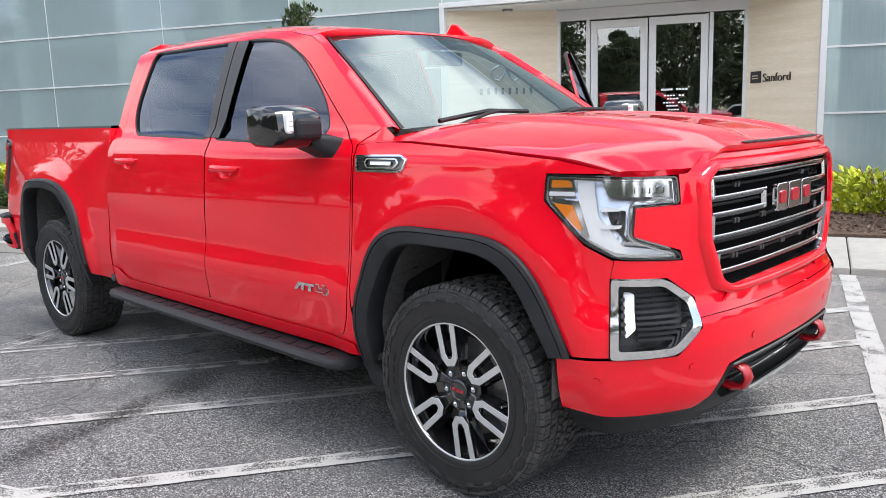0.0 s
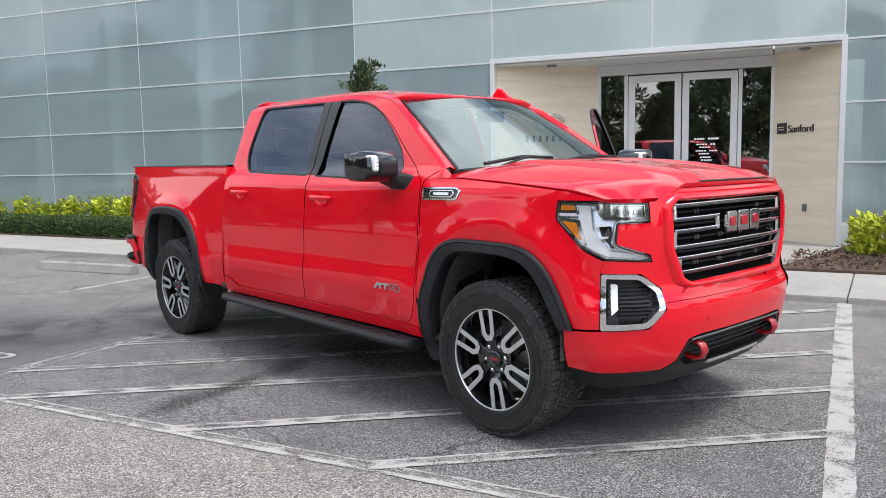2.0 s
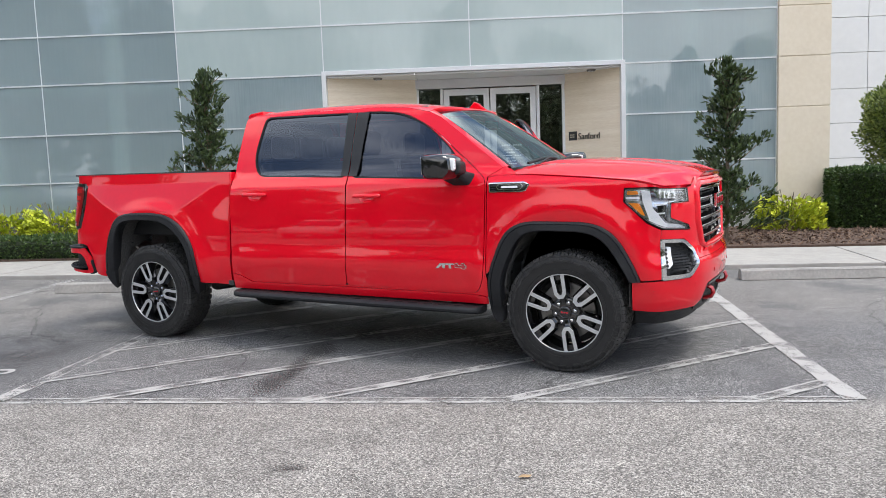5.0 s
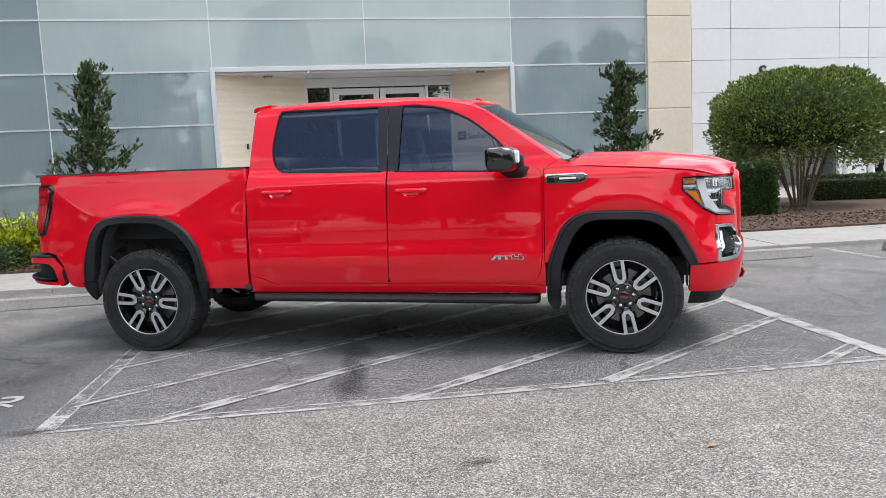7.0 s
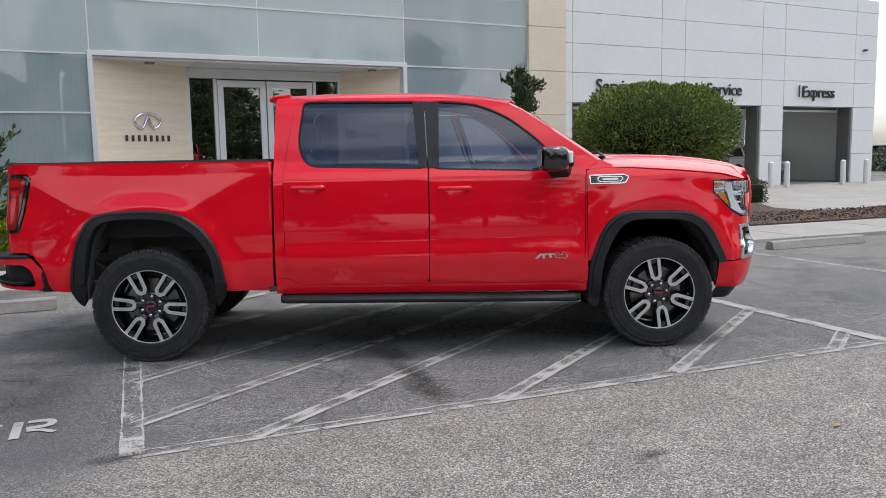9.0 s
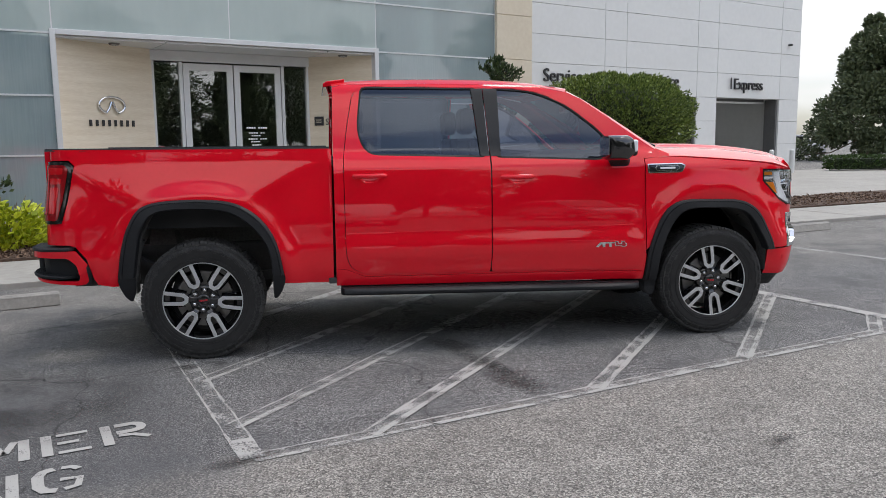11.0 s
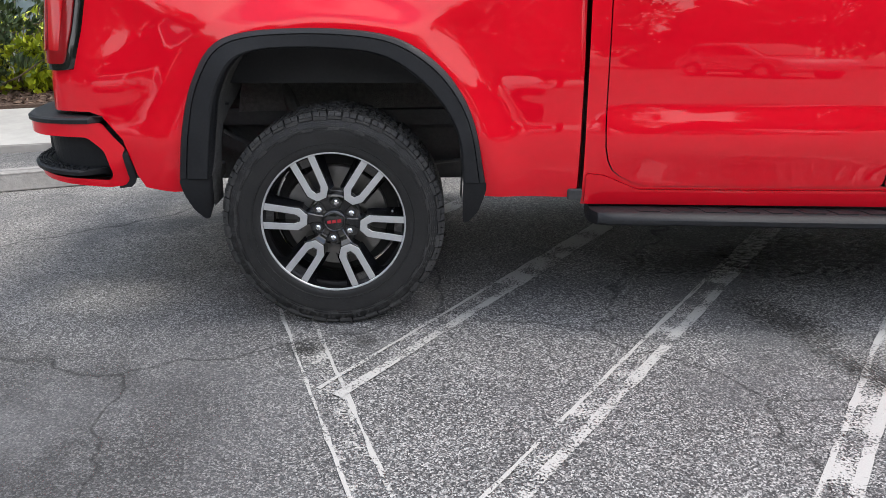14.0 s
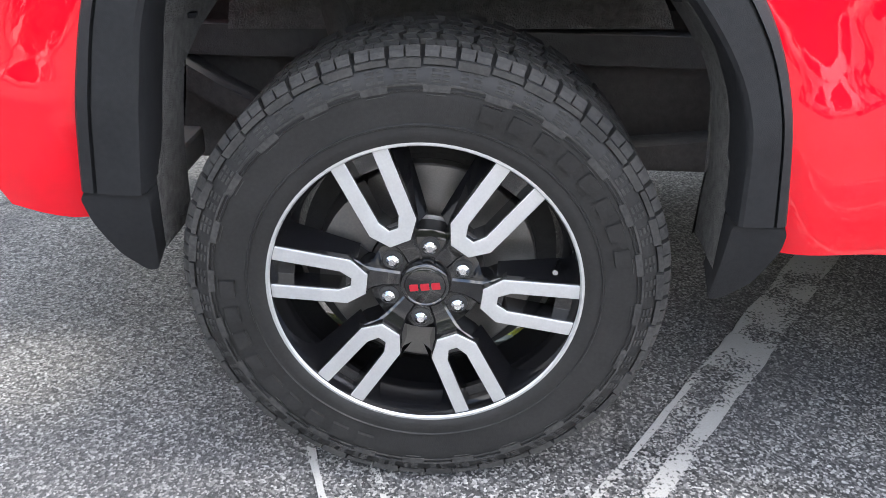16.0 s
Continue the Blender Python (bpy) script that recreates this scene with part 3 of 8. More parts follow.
for (a, b), (c, d) in (WL, WR):
    wall_strip(a, b, c, d, 0.05, 3.085, "entrance_wall", M_STONE)
# doors
entrance = empty("door_1", FM @ Matrix.Translation((0, 1.0, 0)))
structure(entrance, "white-framed double glass entrance door with side panes", "door")
M_DOORGLASS = glass_mat("door_glass", (0.50, 0.54, 0.54), 0.0, 0.18, 1.2)
part("header", box(1.62, -0.02, 2.905, 4.56, 0.10, 3.08, 0.004), M_FRAME, entrance)
for u0, u1 in ((1.62, 1.68), (2.10, 2.16), (3.98, 4.04), (4.48, 4.56)):
    part("door_post", box(u0, -0.01, 0.055, u1, 0.10, 2.90, 0.004), M_FRAME, entrance)
for u0, u1 in ((1.68, 2.10), (4.04, 4.48)):
    pn = part("side_pane", box(u0, 0.04, 0.12, u1, 0.05, 2.88), M_DOORGLASS, entrance, "dark side pane")
    part("pane_rail", box(u0, 0.0, 0.055, u1, 0.08, 0.12), M_FRAME, entrance)
for u0, u1, sd in ((2.17, 3.06, 1), (3.08, 3.97, 0)):
    leaf = part("door_leaf", box(u0, 0.0, 2.76, u1, 0.06, 2.88, 0.004), M_FRAME, entrance, "white aluminium door leaf")
    for b0 in ((u0, 0.0, 0.07, u0 + 0.11, 0.06, 2.76), (u1 - 0.11, 0.0, 0.07, u1, 0.06, 2.76), (u0 + 0.11, 0.0, 0.07, u1 - 0.11, 0.06, 0.33)):
        part("stile", box(*b0, 0.004), M_FRAME, leaf)
    part("pane", box(u0 + 0.11, 0.028, 0.33, u1 - 0.11, 0.036, 2.76), M_DOORGLASS, leaf)
    hx = u1 - 0.06 if sd else u0 + 0.06
    part("pull_handle", tube([(hx, 0.0, 0.95), (hx, -0.05, 0.95), (hx, -0.05, 1.35), (hx, 0.0, 1.35)], 0.014, 8), M_CHROME, leaf)
for z, w, h in ((1.745, 0.42, 0.030), (1.655, 0.34, 0.022), (1.605, 0.24, 0.022), (1.545, 0.36, 0.022), (1.495, 0.26, 0.022), (1.435, 0.22, 0.022), (1.385, 0.18, 0.022)):
    k = int(w / 0.045)
    for q in range(k):
        if q % 5 != 4:
            x0 = 3.49 - w / 2 + q * 0.045
            part("notice_bar", box(x0, 0.018, z, x0 + 0.036, 0.024, z + h), M_WHITELED, entrance, "white unreadable lettering bar")
lobby = [("lobby_floor", (-0.2, 0.0, 0.02, 5.7, 5.0, 0.05)), ("lobby_back", (-0.2, 5.0, 0.05, 5.7, 5.1, 3.1)), ("lobby_side", (0.9, 0.1, 0.05, 1.0, 5.0, 3.1)), ("lobby_side", (5.0, 0.1, 0.05, 5.1, 5.0, 3.1)), ("lobby_ceiling", (-0.2, 0.1, 3.1, 5.7, 5.0, 3.2))]
for nm, bx in lobby:
    part(nm, box(*bx), M_INDOOR, entrance)
for u in (2.6, 3.6):
    part("lobby_post", box(u, 2.2, 0.05, u + 0.12, 2.35, 3.1), M_FRAME, entrance)

# signs on the entrance walls


def on_wall(w, t, z):
    """A pose on an entrance wall: x along it, y up, z out of it."""
    (a, b), (c, d) = w
    n = Vector((c - a, d - b)).normalized()
    p = Vector((a, b)).lerp(Vector((c, d)), t)
    return FM @ Matrix(((n.x, 0, n.y, p.x), (n.y, 0, -n.x, p.y), (0, 1, 0, z), (0, 0, 0, 1)))


sign = empty("wall_sign", on_wall(WL, 0.51, 2.11))
tagged(sign, "chrome oval emblem over a row of black plain bars", "sign")
pts = [Vector((0.25 * math.cos(q), 0.135 * math.sin(q), 0.03)) for q in np.radians(np.linspace(-62, 242, 40))]
part("emblem", tube(pts, 0.020, 8), M_CHROME, sign, "chrome oval emblem")
for sg in (-1, 1):
    part("emblem", tube([Vector((sg * 0.012, 0.055, 0.03)), Vector((sg * 0.06, -0.05, 0.03)), Vector((sg * 0.115, -0.118, 0.03))], 0.020, 8), M_CHROME, sign)
for k in range(8):
    x = -0.425 + k * 0.118
    w = 0.036
    part("bar", box(x - 0.005, -0.335, 0.004, x - 0.005 + w, -0.235, 0.03), M_SIGN, sign, "black plain bar")
plate = empty("wall_sign", on_wall(WR, 0.18, 1.885))
tagged(plate, "dark square plate beside raised grey letters on stone", "sign")
part("plate", box(-0.11, -0.085, 0.002, 0.07, 0.085, 0.03, 0.004), M_SIGN, plate)
for z in (0.02, -0.02):
    part("bar", box(-0.075, z - 0.006, 0.03, 0.03, z + 0.006, 0.033), M_STONE, plate)
text_mesh("Sanford", 0.180, 0.010, "lettering", M_SIGN, plate, Matrix.Translation((0.105, -0.075, 0.014)), sx=0.90, thin=0.003, label="dark letters")
wo = link("wall_outlet", box(-0.035, -0.06, 0.0, 0.035, 0.06, 0.03, 0.006), M_STEEL)
wo.matrix_world = on_wall(WR, 0.55, 0.62)
tagged(wo, "small grey weatherproof outlet on the stone wall", "outlet")

# ---- white service building ----
service = empty("service_building", FM @ Matrix.Translation((0, 7.3, 0)))
tagged(service, "white panelled service building with three open bays", "building")
SU, SZ = (9.0, 13.5, 14.82, 18.62, 19.70, 23.56, 24.77, 28.88, 30.25), (3.07, 4.03, 4.96, 5.95, 6.85, 7.35)
for a, b in zip(SU, SU[1:]):
    for c, d in zip(SZ, SZ[1:]):
        part("wall_panel", box(a + 0.007, 0, c + 0.007, b - 0.007, 0.08, d - 0.007, 0.004, 1), M_WHITEP, service)
for a, b in ((9.0, 13.5), (13.5, 14.82), (18.62, 19.70), (23.56, 24.77), (28.88, 30.25)):
    for c, d in ((0.03, 1.2), (1.2, 2.15), (2.15, 3.07)):
        part("wall_panel", box(a + 0.007, 0, c + 0.007, b - 0.007, 0.08, d - 0.007, 0.004, 1), M_WHITEP, service)
    part("pier", box(a, 0.06, 0, b, 0.5, 3.07), M_SEAM, service)
part("wall", box(9.0, 0.06, 3.07, 30.25, 0.5, 7.35), M_SEAM, service)
M_TRACK = mat("dark_door_track", (0.085, 0.085, 0.085), 0.7, 0.0, 0.0, (0.11, 0.11, 0.11), 2.0)
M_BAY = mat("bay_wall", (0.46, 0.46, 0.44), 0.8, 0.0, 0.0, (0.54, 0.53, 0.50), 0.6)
for y0, y1, z0, z1 in ((0.5, 4.9, 0, 7.35), (7.2, 9.0, 0, 7.35), (4.9, 7.2, 0, 0.9), (4.9, 7.2, 2.95, 7.35)):
    part("side_wall", box(30.05, y0, z0, 30.25, y1, z1), M_WHITEP, service)
pane_frame = part("side_window", box(30.03, 4.9, 0.9, 30.12, 5.0, 2.95), M_FRAME, service, "pale side window frame")
for y0, y1, z0, z1 in ((7.1, 7.2, 0.9, 2.95), (5.0, 7.1, 0.9, 0.98), (5.0, 7.1, 2.87, 2.95), (6.03, 6.08, 0.98, 2.87)):
    part("mullion", box(30.03, y0, z0, 30.12, y1, z1), M_FRAME, pane_frame)
glazing = part("pane", box(30.07, 5.0, 0.98, 30.08, 7.1, 2.87), M_CLEAR, pane_frame)
glazing.visible_shadow = False
part("roof", box(9.0, 0.5, 7.2, 30.25, 9.0, 7.35), M_FRAME, service)
# unseen back wall, left open behind two bays to let more light in
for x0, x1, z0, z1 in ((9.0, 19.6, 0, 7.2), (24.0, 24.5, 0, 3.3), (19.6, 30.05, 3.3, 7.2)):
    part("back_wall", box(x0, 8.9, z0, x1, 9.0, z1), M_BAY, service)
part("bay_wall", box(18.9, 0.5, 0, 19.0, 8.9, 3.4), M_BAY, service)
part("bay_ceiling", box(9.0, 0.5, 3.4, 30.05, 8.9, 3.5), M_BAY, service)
part("bay_floor", box(9.0, 0.0, 0, 30.05, 9.0, 0.035), M_CONC, service)
for a, b in ((14.82, 18.62), (19.70, 23.56), (24.77, 28.88)):
    for x0, x1 in ((a, a + 0.10), (b - 0.10, b)):
        part("door_track", box(x0, 0.08, 0, x1, 0.62, 3.07), M_TRACK, service, "dark door track")
    part("rolled_door", cyl((a, 0.86, 3.16), (b, 0.86, 3.16), 0.16, n=16), M_TRACK, service)
    part("door_foot", box(a + 0.1, 0.66, 2.90, b - 0.1, 0.72, 2.985, 0.01), M_FRAME, service, "pale foot of the raised door")
    part("door_curtain", box(a + 0.1, 0.67, 2.985, b - 0.1, 0.71, 3.2), M_TRACK, service)
for word, u, w in (("Service", 15.75, 1), ("Service", 20.72, 1), ("Express", 25.75, 1)):
    sg_ob = empty("bay_sign", FM @ Matrix.Translation((u, 7.26, 3.42)) @ Matrix.Rotation(radians(90), 4, "X"))
    tagged(sg_ob, "dark raised letters over a service bay", "sign", "bay signs")
    text_mesh(word, 0.62, 0.03, "lettering", M_SIGN, sg_ob, Matrix.Translation((0, 0, 0)), sx=0.98, label="dark letters")
    if word == "Express":
        part("bar", box(-0.20, 0.0, 0.0, -0.14, 0.45, 0.03, 0.004), M_SIGN, sg_ob)
cam_ob = link("wall_lamp", box(-0.06, -0.06, -0.035, 0.06, 0.1, 0.035, 0.015), M_SIGN)
cam_ob.matrix_world = FM @ Matrix.Translation((29.4, 7.2, 5.35))
tagged(cam_ob, "small black wall lamp", "lamp")
bollard = link("bollard", cyl((0, 0, 0), (0, 0, 0.92), 0.10, n=20), M_WHITEP)
bm_d = cyl((0, 0, 0.92), (0, 0, 0.97), 0.10, 0.04, n=20)
part("cap", bm_d, M_WHITEP, bollard)
bollard.matrix_world = FM @ Matrix.Translation((22.9, 6.2, 0.02))
tagged(bollard, "white round steel bollard before the bays", "bollard", "bollards by the bays")
for u in (18.0, 18.9, 19.5, 23.75, 26.9, 28.3):
    copy_thing(bollard, FM @ Matrix.Translation((u, 6.2, 0.02)))

# ---- wheel stops ----


def wheel_stop(a):
    bm = prism([(-0.09, 0), (0.09, 0), (0.06, 0.105), (0.03, 0.12), (-0.03, 0.12), (-0.06, 0.105)], 1.83, 0.006, 2)
    bmesh.ops.subdivide_edges(bm, edges=bm.edges[:], cuts=2)
    for v in bm.verts:
        v.co += Vector((noise.noise(v.co * 9), 0, noise.noise(v.co * 9 + Vector((5, 5, 5))))) * 0.004
        v.co.z = max(v.co.z, 0)
    ob = link("wheel_stop", bm, M_STOP)
    p = Vector((a[0], a[1], 0.002))
    d = Vector(a[2:]) - Vector(a[:2])
    ob.matrix_world = Matrix.Translation(p) @ Matrix.Rotation(math.atan2(d.y, d.x) - math.pi / 2, 4, "Z")
    return tagged(ob, "weathered grey concrete wheel stop", "wheel stop", "wheel stops")


for a in ((-3.35, 0.68, -1.65, 1.30), (-5.9, -0.30, -4.2, 0.36), (4.45, 3.50, 6.2, 4.12), (7.2, 4.50, 8.95, 5.1)):
    wheel_stop(a)
# lettering on the ground
BOWL = [(0.24, 0.93), (0.46, 0.93), (0.56, 0.92), (0.64, 0.87), (0.67, 0.78), (0.67, 0.70), (0.63, 0.61), (0.54, 0.56), (0.24, 0.55)]
STENCIL = {
    "C": [[(0.66, 0.74), (0.58, 0.90), (0.42, 0.93)], [(0.32, 0.93), (0.16, 0.88), (0.08, 0.70), (0.08, 0.30), (0.16, 0.12), (0.32, 0.07)], [(0.42, 0.07), (0.58, 0.10), (0.66, 0.26)]],
    "U": [[(0.08, 1.0), (0.08, 0.25), (0.18, 0.08), (0.32, 0.07)], [(0.42, 0.07), (0.56, 0.08), (0.66, 0.25), (0.66, 1.0)]],
    "S": [[(0.66, 0.80), (0.56, 0.93), (0.18, 0.93), (0.08, 0.82), (0.08, 0.65), (0.18, 0.54), (0.32, 0.52)], [(0.42, 0.49), (0.56, 0.46), (0.66, 0.35), (0.66, 0.18), (0.56, 0.07), (0.18, 0.07), (0.08, 0.20)]],
    "T": [[(0.0, 0.93), (0.74, 0.93)], [(0.37, 0.0), (0.37, 0.80)]],
    "O": [[(0.32, 0.93), (0.16, 0.88), (0.08, 0.70), (0.08, 0.30), (0.16, 0.12), (0.32, 0.07)], [(0.42, 0.93), (0.58, 0.88), (0.66, 0.70), (0.66, 0.30), (0.58, 0.12), (0.42, 0.07)]],
    "M": [[(0.08, 0.0), (0.08, 1.0)], [(0.22, 0.98), (0.37, 0.45)], [(0.40, 0.45), (0.54, 0.98)], [(0.68, 0.0), (0.68, 1.0)]],
    "E": [[(0.08, 0.0), (0.08, 1.0)], [(0.24, 0.93), (0.74, 0.93)], [(0.24, 0.52), (0.58, 0.52)], [(0.24, 0.07), (0.74, 0.07)]],
    "R": [[(0.08, 0.0), (0.08, 1.0)], BOWL, [(0.26, 0.40), (0.50, 0.36), (0.74, 0.14)]],
    "P": [[(0.08, 0.0), (0.08, 1.0)], BOWL],
    "A": [[(0.04, 0.0), (0.30, 1.0)], [(0.44, 1.0), (0.70, 0.0)], [(0.24, 0.30), (0.50, 0.30)]],
    "K": [[(0.08, 0.0), (0.08, 1.0)], [(0.26, 0.50), (0.66, 1.0)], [(0.36, 0.50), (0.70, 0.0)]],
    "I": [[(0.37, 0.0), (0.37, 1.0)]],
    "N": [[(0.08, 0.0), (0.08, 1.0)], [(0.22, 0.95), (0.54, 0.05)], [(0.68, 0.0), (0.68, 1.0)]],
    "G": [[(0.66, 0.78), (0.58, 0.90), (0.42, 0.93)], [(0.32, 0.93), (0.16, 0.88), (0.08, 0.70), (0.08, 0.30), (0.16, 0.12), (0.32, 0.07)], [(0.42, 0.07), (0.60, 0.12), (0.66, 0.42), (0.38, 0.46)]],
}


def stencil_letter(ch, h):
    """A stencilled capital, lying flat: strokes with bare bridges between them."""
    bm = bmesh.new()
    for line in STENCIL[ch]:
        w = h * (0.085 if abs(line[0][0] - line[-1][0]) < 1e-6 else 0.062)
        pts = [Vector((x * h, y * h, 0)) for x, y in line]
        rows = []
        for i, c in enumerate(pts):
            d = (pts[min(i + 1, len(pts) - 1)] - pts[max(i - 1, 0)]).normalized()
            nrm = Vector((-d.y, d.x, 0)) * w
            rows.append([c - nrm, c + nrm])
        bm = grid_mesh(rows, bm=bm)
    return bm


for body, px, py in (("CUSTOMER", -0.068, -2.444), ("PARKING", -0.225, -2.985)):
    for k, ch in enumerate(reversed(body)):
        ob = link("ground_letter", stencil_letter(ch, 0.295), M_STENCIL)
        ob.matrix_world = Matrix.Translation((px, py, 0.006)) @ Matrix.Rotation(radians(19.7), 4, "Z") @ Matrix.Translation((-0.222 - 0.277 * k, 0, 0))
        structure(ob, "worn white stencilled letter on asphalt", "road marking")
for k, (x, y, w, h, r) in enumerate(((5.80, -0.28, 0.30, 0.06, 20), (5.72, -0.16, 0.05, 0.26, 18), (6.02, -0.12, 0.25, 0.05, 22), (6.0, -0.35, 0.22, 0.05, 12))):
    m = Matrix.Translation((x, y, 0.005)) @ Matrix.Rotation(radians(r), 4, "Z")
    ob = link("ground_mark", grid_mesh([[(-w / 2, -h / 2, 0), (w / 2, -h / 2, 0)], [(-w / 2, h / 2, 0), (w / 2, h / 2, 0)]]), M_STRIPE_OLD)
    ob.matrix_world = m
    structure(ob, "faded remains of white stencil paint", "road marking")


def stain_mat(name="oil_stain", color=(0.02, 0.019, 0.018), rough=0.55, grain=14.0, strength=1.6):
    m = mat(name, color, rough)
    nt = m.node_tree
    p = nt.nodes["Principled BSDF"]
    co, n = nt.nodes.new("ShaderNodeTexCoord"), nt.nodes.new("ShaderNodeTexNoise")
    n.inputs["Scale"].default_value, n.inputs["Detail"].default_value = grain, 5
    nt.links.new(co.outputs["Object"], n.inputs["Vector"])
    grad = nt.nodes.new("ShaderNodeTexGradient")
    grad.gradient_type = "SPHERICAL"
    mp = nt.nodes.new("ShaderNodeMapping")
    nt.links.new(co.outputs["Object"], mp.inputs[0])
    nt.links.new(mp.outputs[0], grad.inputs[0])
    mul = nt.nodes.new("ShaderNodeMath")
    mul.operation = "MULTIPLY"
    r = nt.nodes.new("ShaderNodeMapRange")
    r.inputs[1].default_value, r.inputs[2].default_value = 0.44, 0.62
    nt.links.new(n.outputs["Fac"], r.inputs[0])
    nt.links.new(r.outputs[0], mul.inputs[0])
    nt.links.new(grad.outputs["Fac"], mul.inputs[1])
    k = nt.nodes.new("ShaderNodeMath")
    k.operation, k.use_clamp = "MULTIPLY", True
    k.inputs[1].default_value = strength
    nt.links.new(mul.outputs[0], k.inputs[0])
    tr, mix = nt.nodes.new("ShaderNodeBsdfTransparent"), nt.nodes.new("ShaderNodeMixShader")
    nt.links.new(k.outputs[0], mix.inputs[0])
    nt.links.new(tr.outputs[0], mix.inputs[1])
    nt.links.new(p.outputs[0], mix.inputs[2])
    nt.links.new(mix.outputs[0], nt.nodes["Material Output"].inputs[0])
    return m


M_STAIN = stain_mat()
M_GRIME = stain_mat("traffic_grime", (0.035, 0.034, 0.034), 0.8, 2.2, 0.6)
for k, (x, y, w, h, r) in enumerate(((-1.0, -1.85, 0.9, 1.15, 20),)):
    ob = link("grime_patch", grid_mesh([[(-1, -1, 0), (1, -1, 0)], [(-1, 1, 0), (1, 1, 0)]]), M_GRIME)
    ob.matrix_world = Matrix.Translation((x, y, 0.0065 + k * 0.0004)) @ Matrix.Rotation(radians(r), 4, "Z") @ Matrix.Diagonal((w, h, 1, 1))
    structure(ob, "dark worn patch of dirty asphalt", "stain")
for k, (x, y, w, h, r) in enumerate(((1.74, -0.95, 0.30, 0.16, -60), (1.86, -1.40, 0.36, 0.10, -65), (1.97, -1.85, 0.34, 0.16, -70), (1.55, -0.30, 0.45, 0.25, 10), (2.2, -0.2, 0.7, 0.4, 20), (-0.1, -1.18, 0.10, 0.07, 0), (3.3, -0.3, 0.6, 0.4, 0), (0.40, -2.84, 0.20, 0.07, 25), (0.12, -1.12, 0.05, 0.05, 0), (3.02, -3.05, 0.12, 0.06, 30))):
    ob = link("oil_stain", grid_mesh([[(-1, -1, 0), (1, -1, 0)], [(-1, 1, 0), (1, 1, 0)]]), M_STAIN)
    ob.matrix_world = Matrix.Translation((x, y, 0.0085 + k * 0.0004)) @ Matrix.Rotation(radians(r), 4, "Z") @ Matrix.Diagonal((w, h, 1, 1))
    structure(ob, "dark dried oil stain on asphalt", "stain")
fallen = link("fallen_leaf", grid_mesh([[(-0.05, -0.004, 0.010), (-0.02, -0.022, 0.016), (0.03, -0.018, 0.010), (0.055, 0.0, 0.018)], [(-0.05, 0.004, 0.010), (-0.02, 0.020, 0.020), (0.03, 0.018, 0.016), (0.055, 0.004, 0.018)]]), mat("dry_leaf", (0.30, 0.19, 0.09), 0.7, 0.0, 0.0, (0.40, 0.27, 0.14), 40.0))
fallen.matrix_world = Matrix.Translation((4.11, -2.75, 0.002)) @ Matrix.Rotation(0.6, 4, "Z") @ Matrix.Scale(0.62, 4)
tagged(fallen, "single dry brown leaf on the asphalt", "leaf")

# ---- pickup truck: one body surface, cut into panels ----
from mathutils.geometry import delaunay_2d_cdt


def curve1(xs, ys):
    """A smooth curve through points with no overshoot, as a dense table."""
    x, y = np.array(xs, float), np.array(ys, float)
    h, d = np.diff(x), np.diff(y) / np.diff(x)
    m = np.zeros(len(x))
    for i in range(1, len(x) - 1):
        if d[i - 1] * d[i] > 0:
            w1, w2 = 2 * h[i] + h[i - 1], h[i] + 2 * h[i - 1]
            m[i] = (w1 + w2) / (w1 / d[i - 1] + w2 / d[i])
    m[0], m[-1] = d[0], d[-1]
    q = np.linspace(x[0], x[-1], 1500)
    k = np.clip(np.searchsorted(x, q) - 1, 0, len(x) - 2)
    t = (q - x[k]) / h[k]
    v = (2 * t**3 - 3 * t**2 + 1) * y[k] + (t**3 - 2 * t**2 + t) * h[k] * m[k] + (-2 * t**3 + 3 * t**2) * y[k + 1] + (t**3 - t**2) * h[k] * m[k + 1]
    return lambda a: float(np.interp(a, q, v))


# plan of the right side, from the tail round the front corner to the middle of the nose
PLAN = [(-1.03, 0.80), (-1.0, 0.875), (-0.95, 0.925), (-0.80, 0.950), (-0.4, 0.960), (0.5, 0.963), (2.0, 0.964), (3.2, 0.963), (3.8, 0.961), (4.05, 0.950),
        (4.20, 0.932), (4.31, 0.906), (4.395, 0.868), (4.455, 0.810), (4.51, 0.72), (4.555, 0.62), (4.585, 0.50), (4.605, 0.36), (4.617, 0.18), (4.62, 0.0)]


def plan_table():
    pts = [Vector((*PLAN[0],))]
    p = [Vector(v) for v in PLAN]
    p = [2 * p[0] - p[1]] + p + [Vector((4.617, -0.18))]
    for i in range(1, len(p) - 2):
        for k in range(1, 17):
            t = k / 16
            a, b, c, d = p[i - 1:i + 3]
            pts.append(0.5 * ((2 * b) + (c - a) * t + (2 * a - 5 * b + 4 * c - d) * t * t + (3 * b - a - 3 * c + d) * t**3))
    s = [0.0]
    for a, b in zip(pts, pts[1:]):
        s.append(s[-1] + (b - a).length)
    xs, ys = np.array([v.x for v in pts]), np.array([v.y for v in pts])
    s = np.array(s)
    s += 1.5 - np.interp(1.5, xs, s)
    return s, xs, ys


PS, PX, PY = plan_table()
S_END = float(PS[-1])
S_TAIL = float(PS[0]) + 0.004


def sx(x):
    """The place along the plan for a length x on the side."""
    return float(np.interp(x, PX, PS))


def sy(y):
    """The place along the plan for a half width y on the front."""
    k = np.argmax(PX > 4.0)
    return float(np.interp(-y, -PY[k:], PS[k:]))


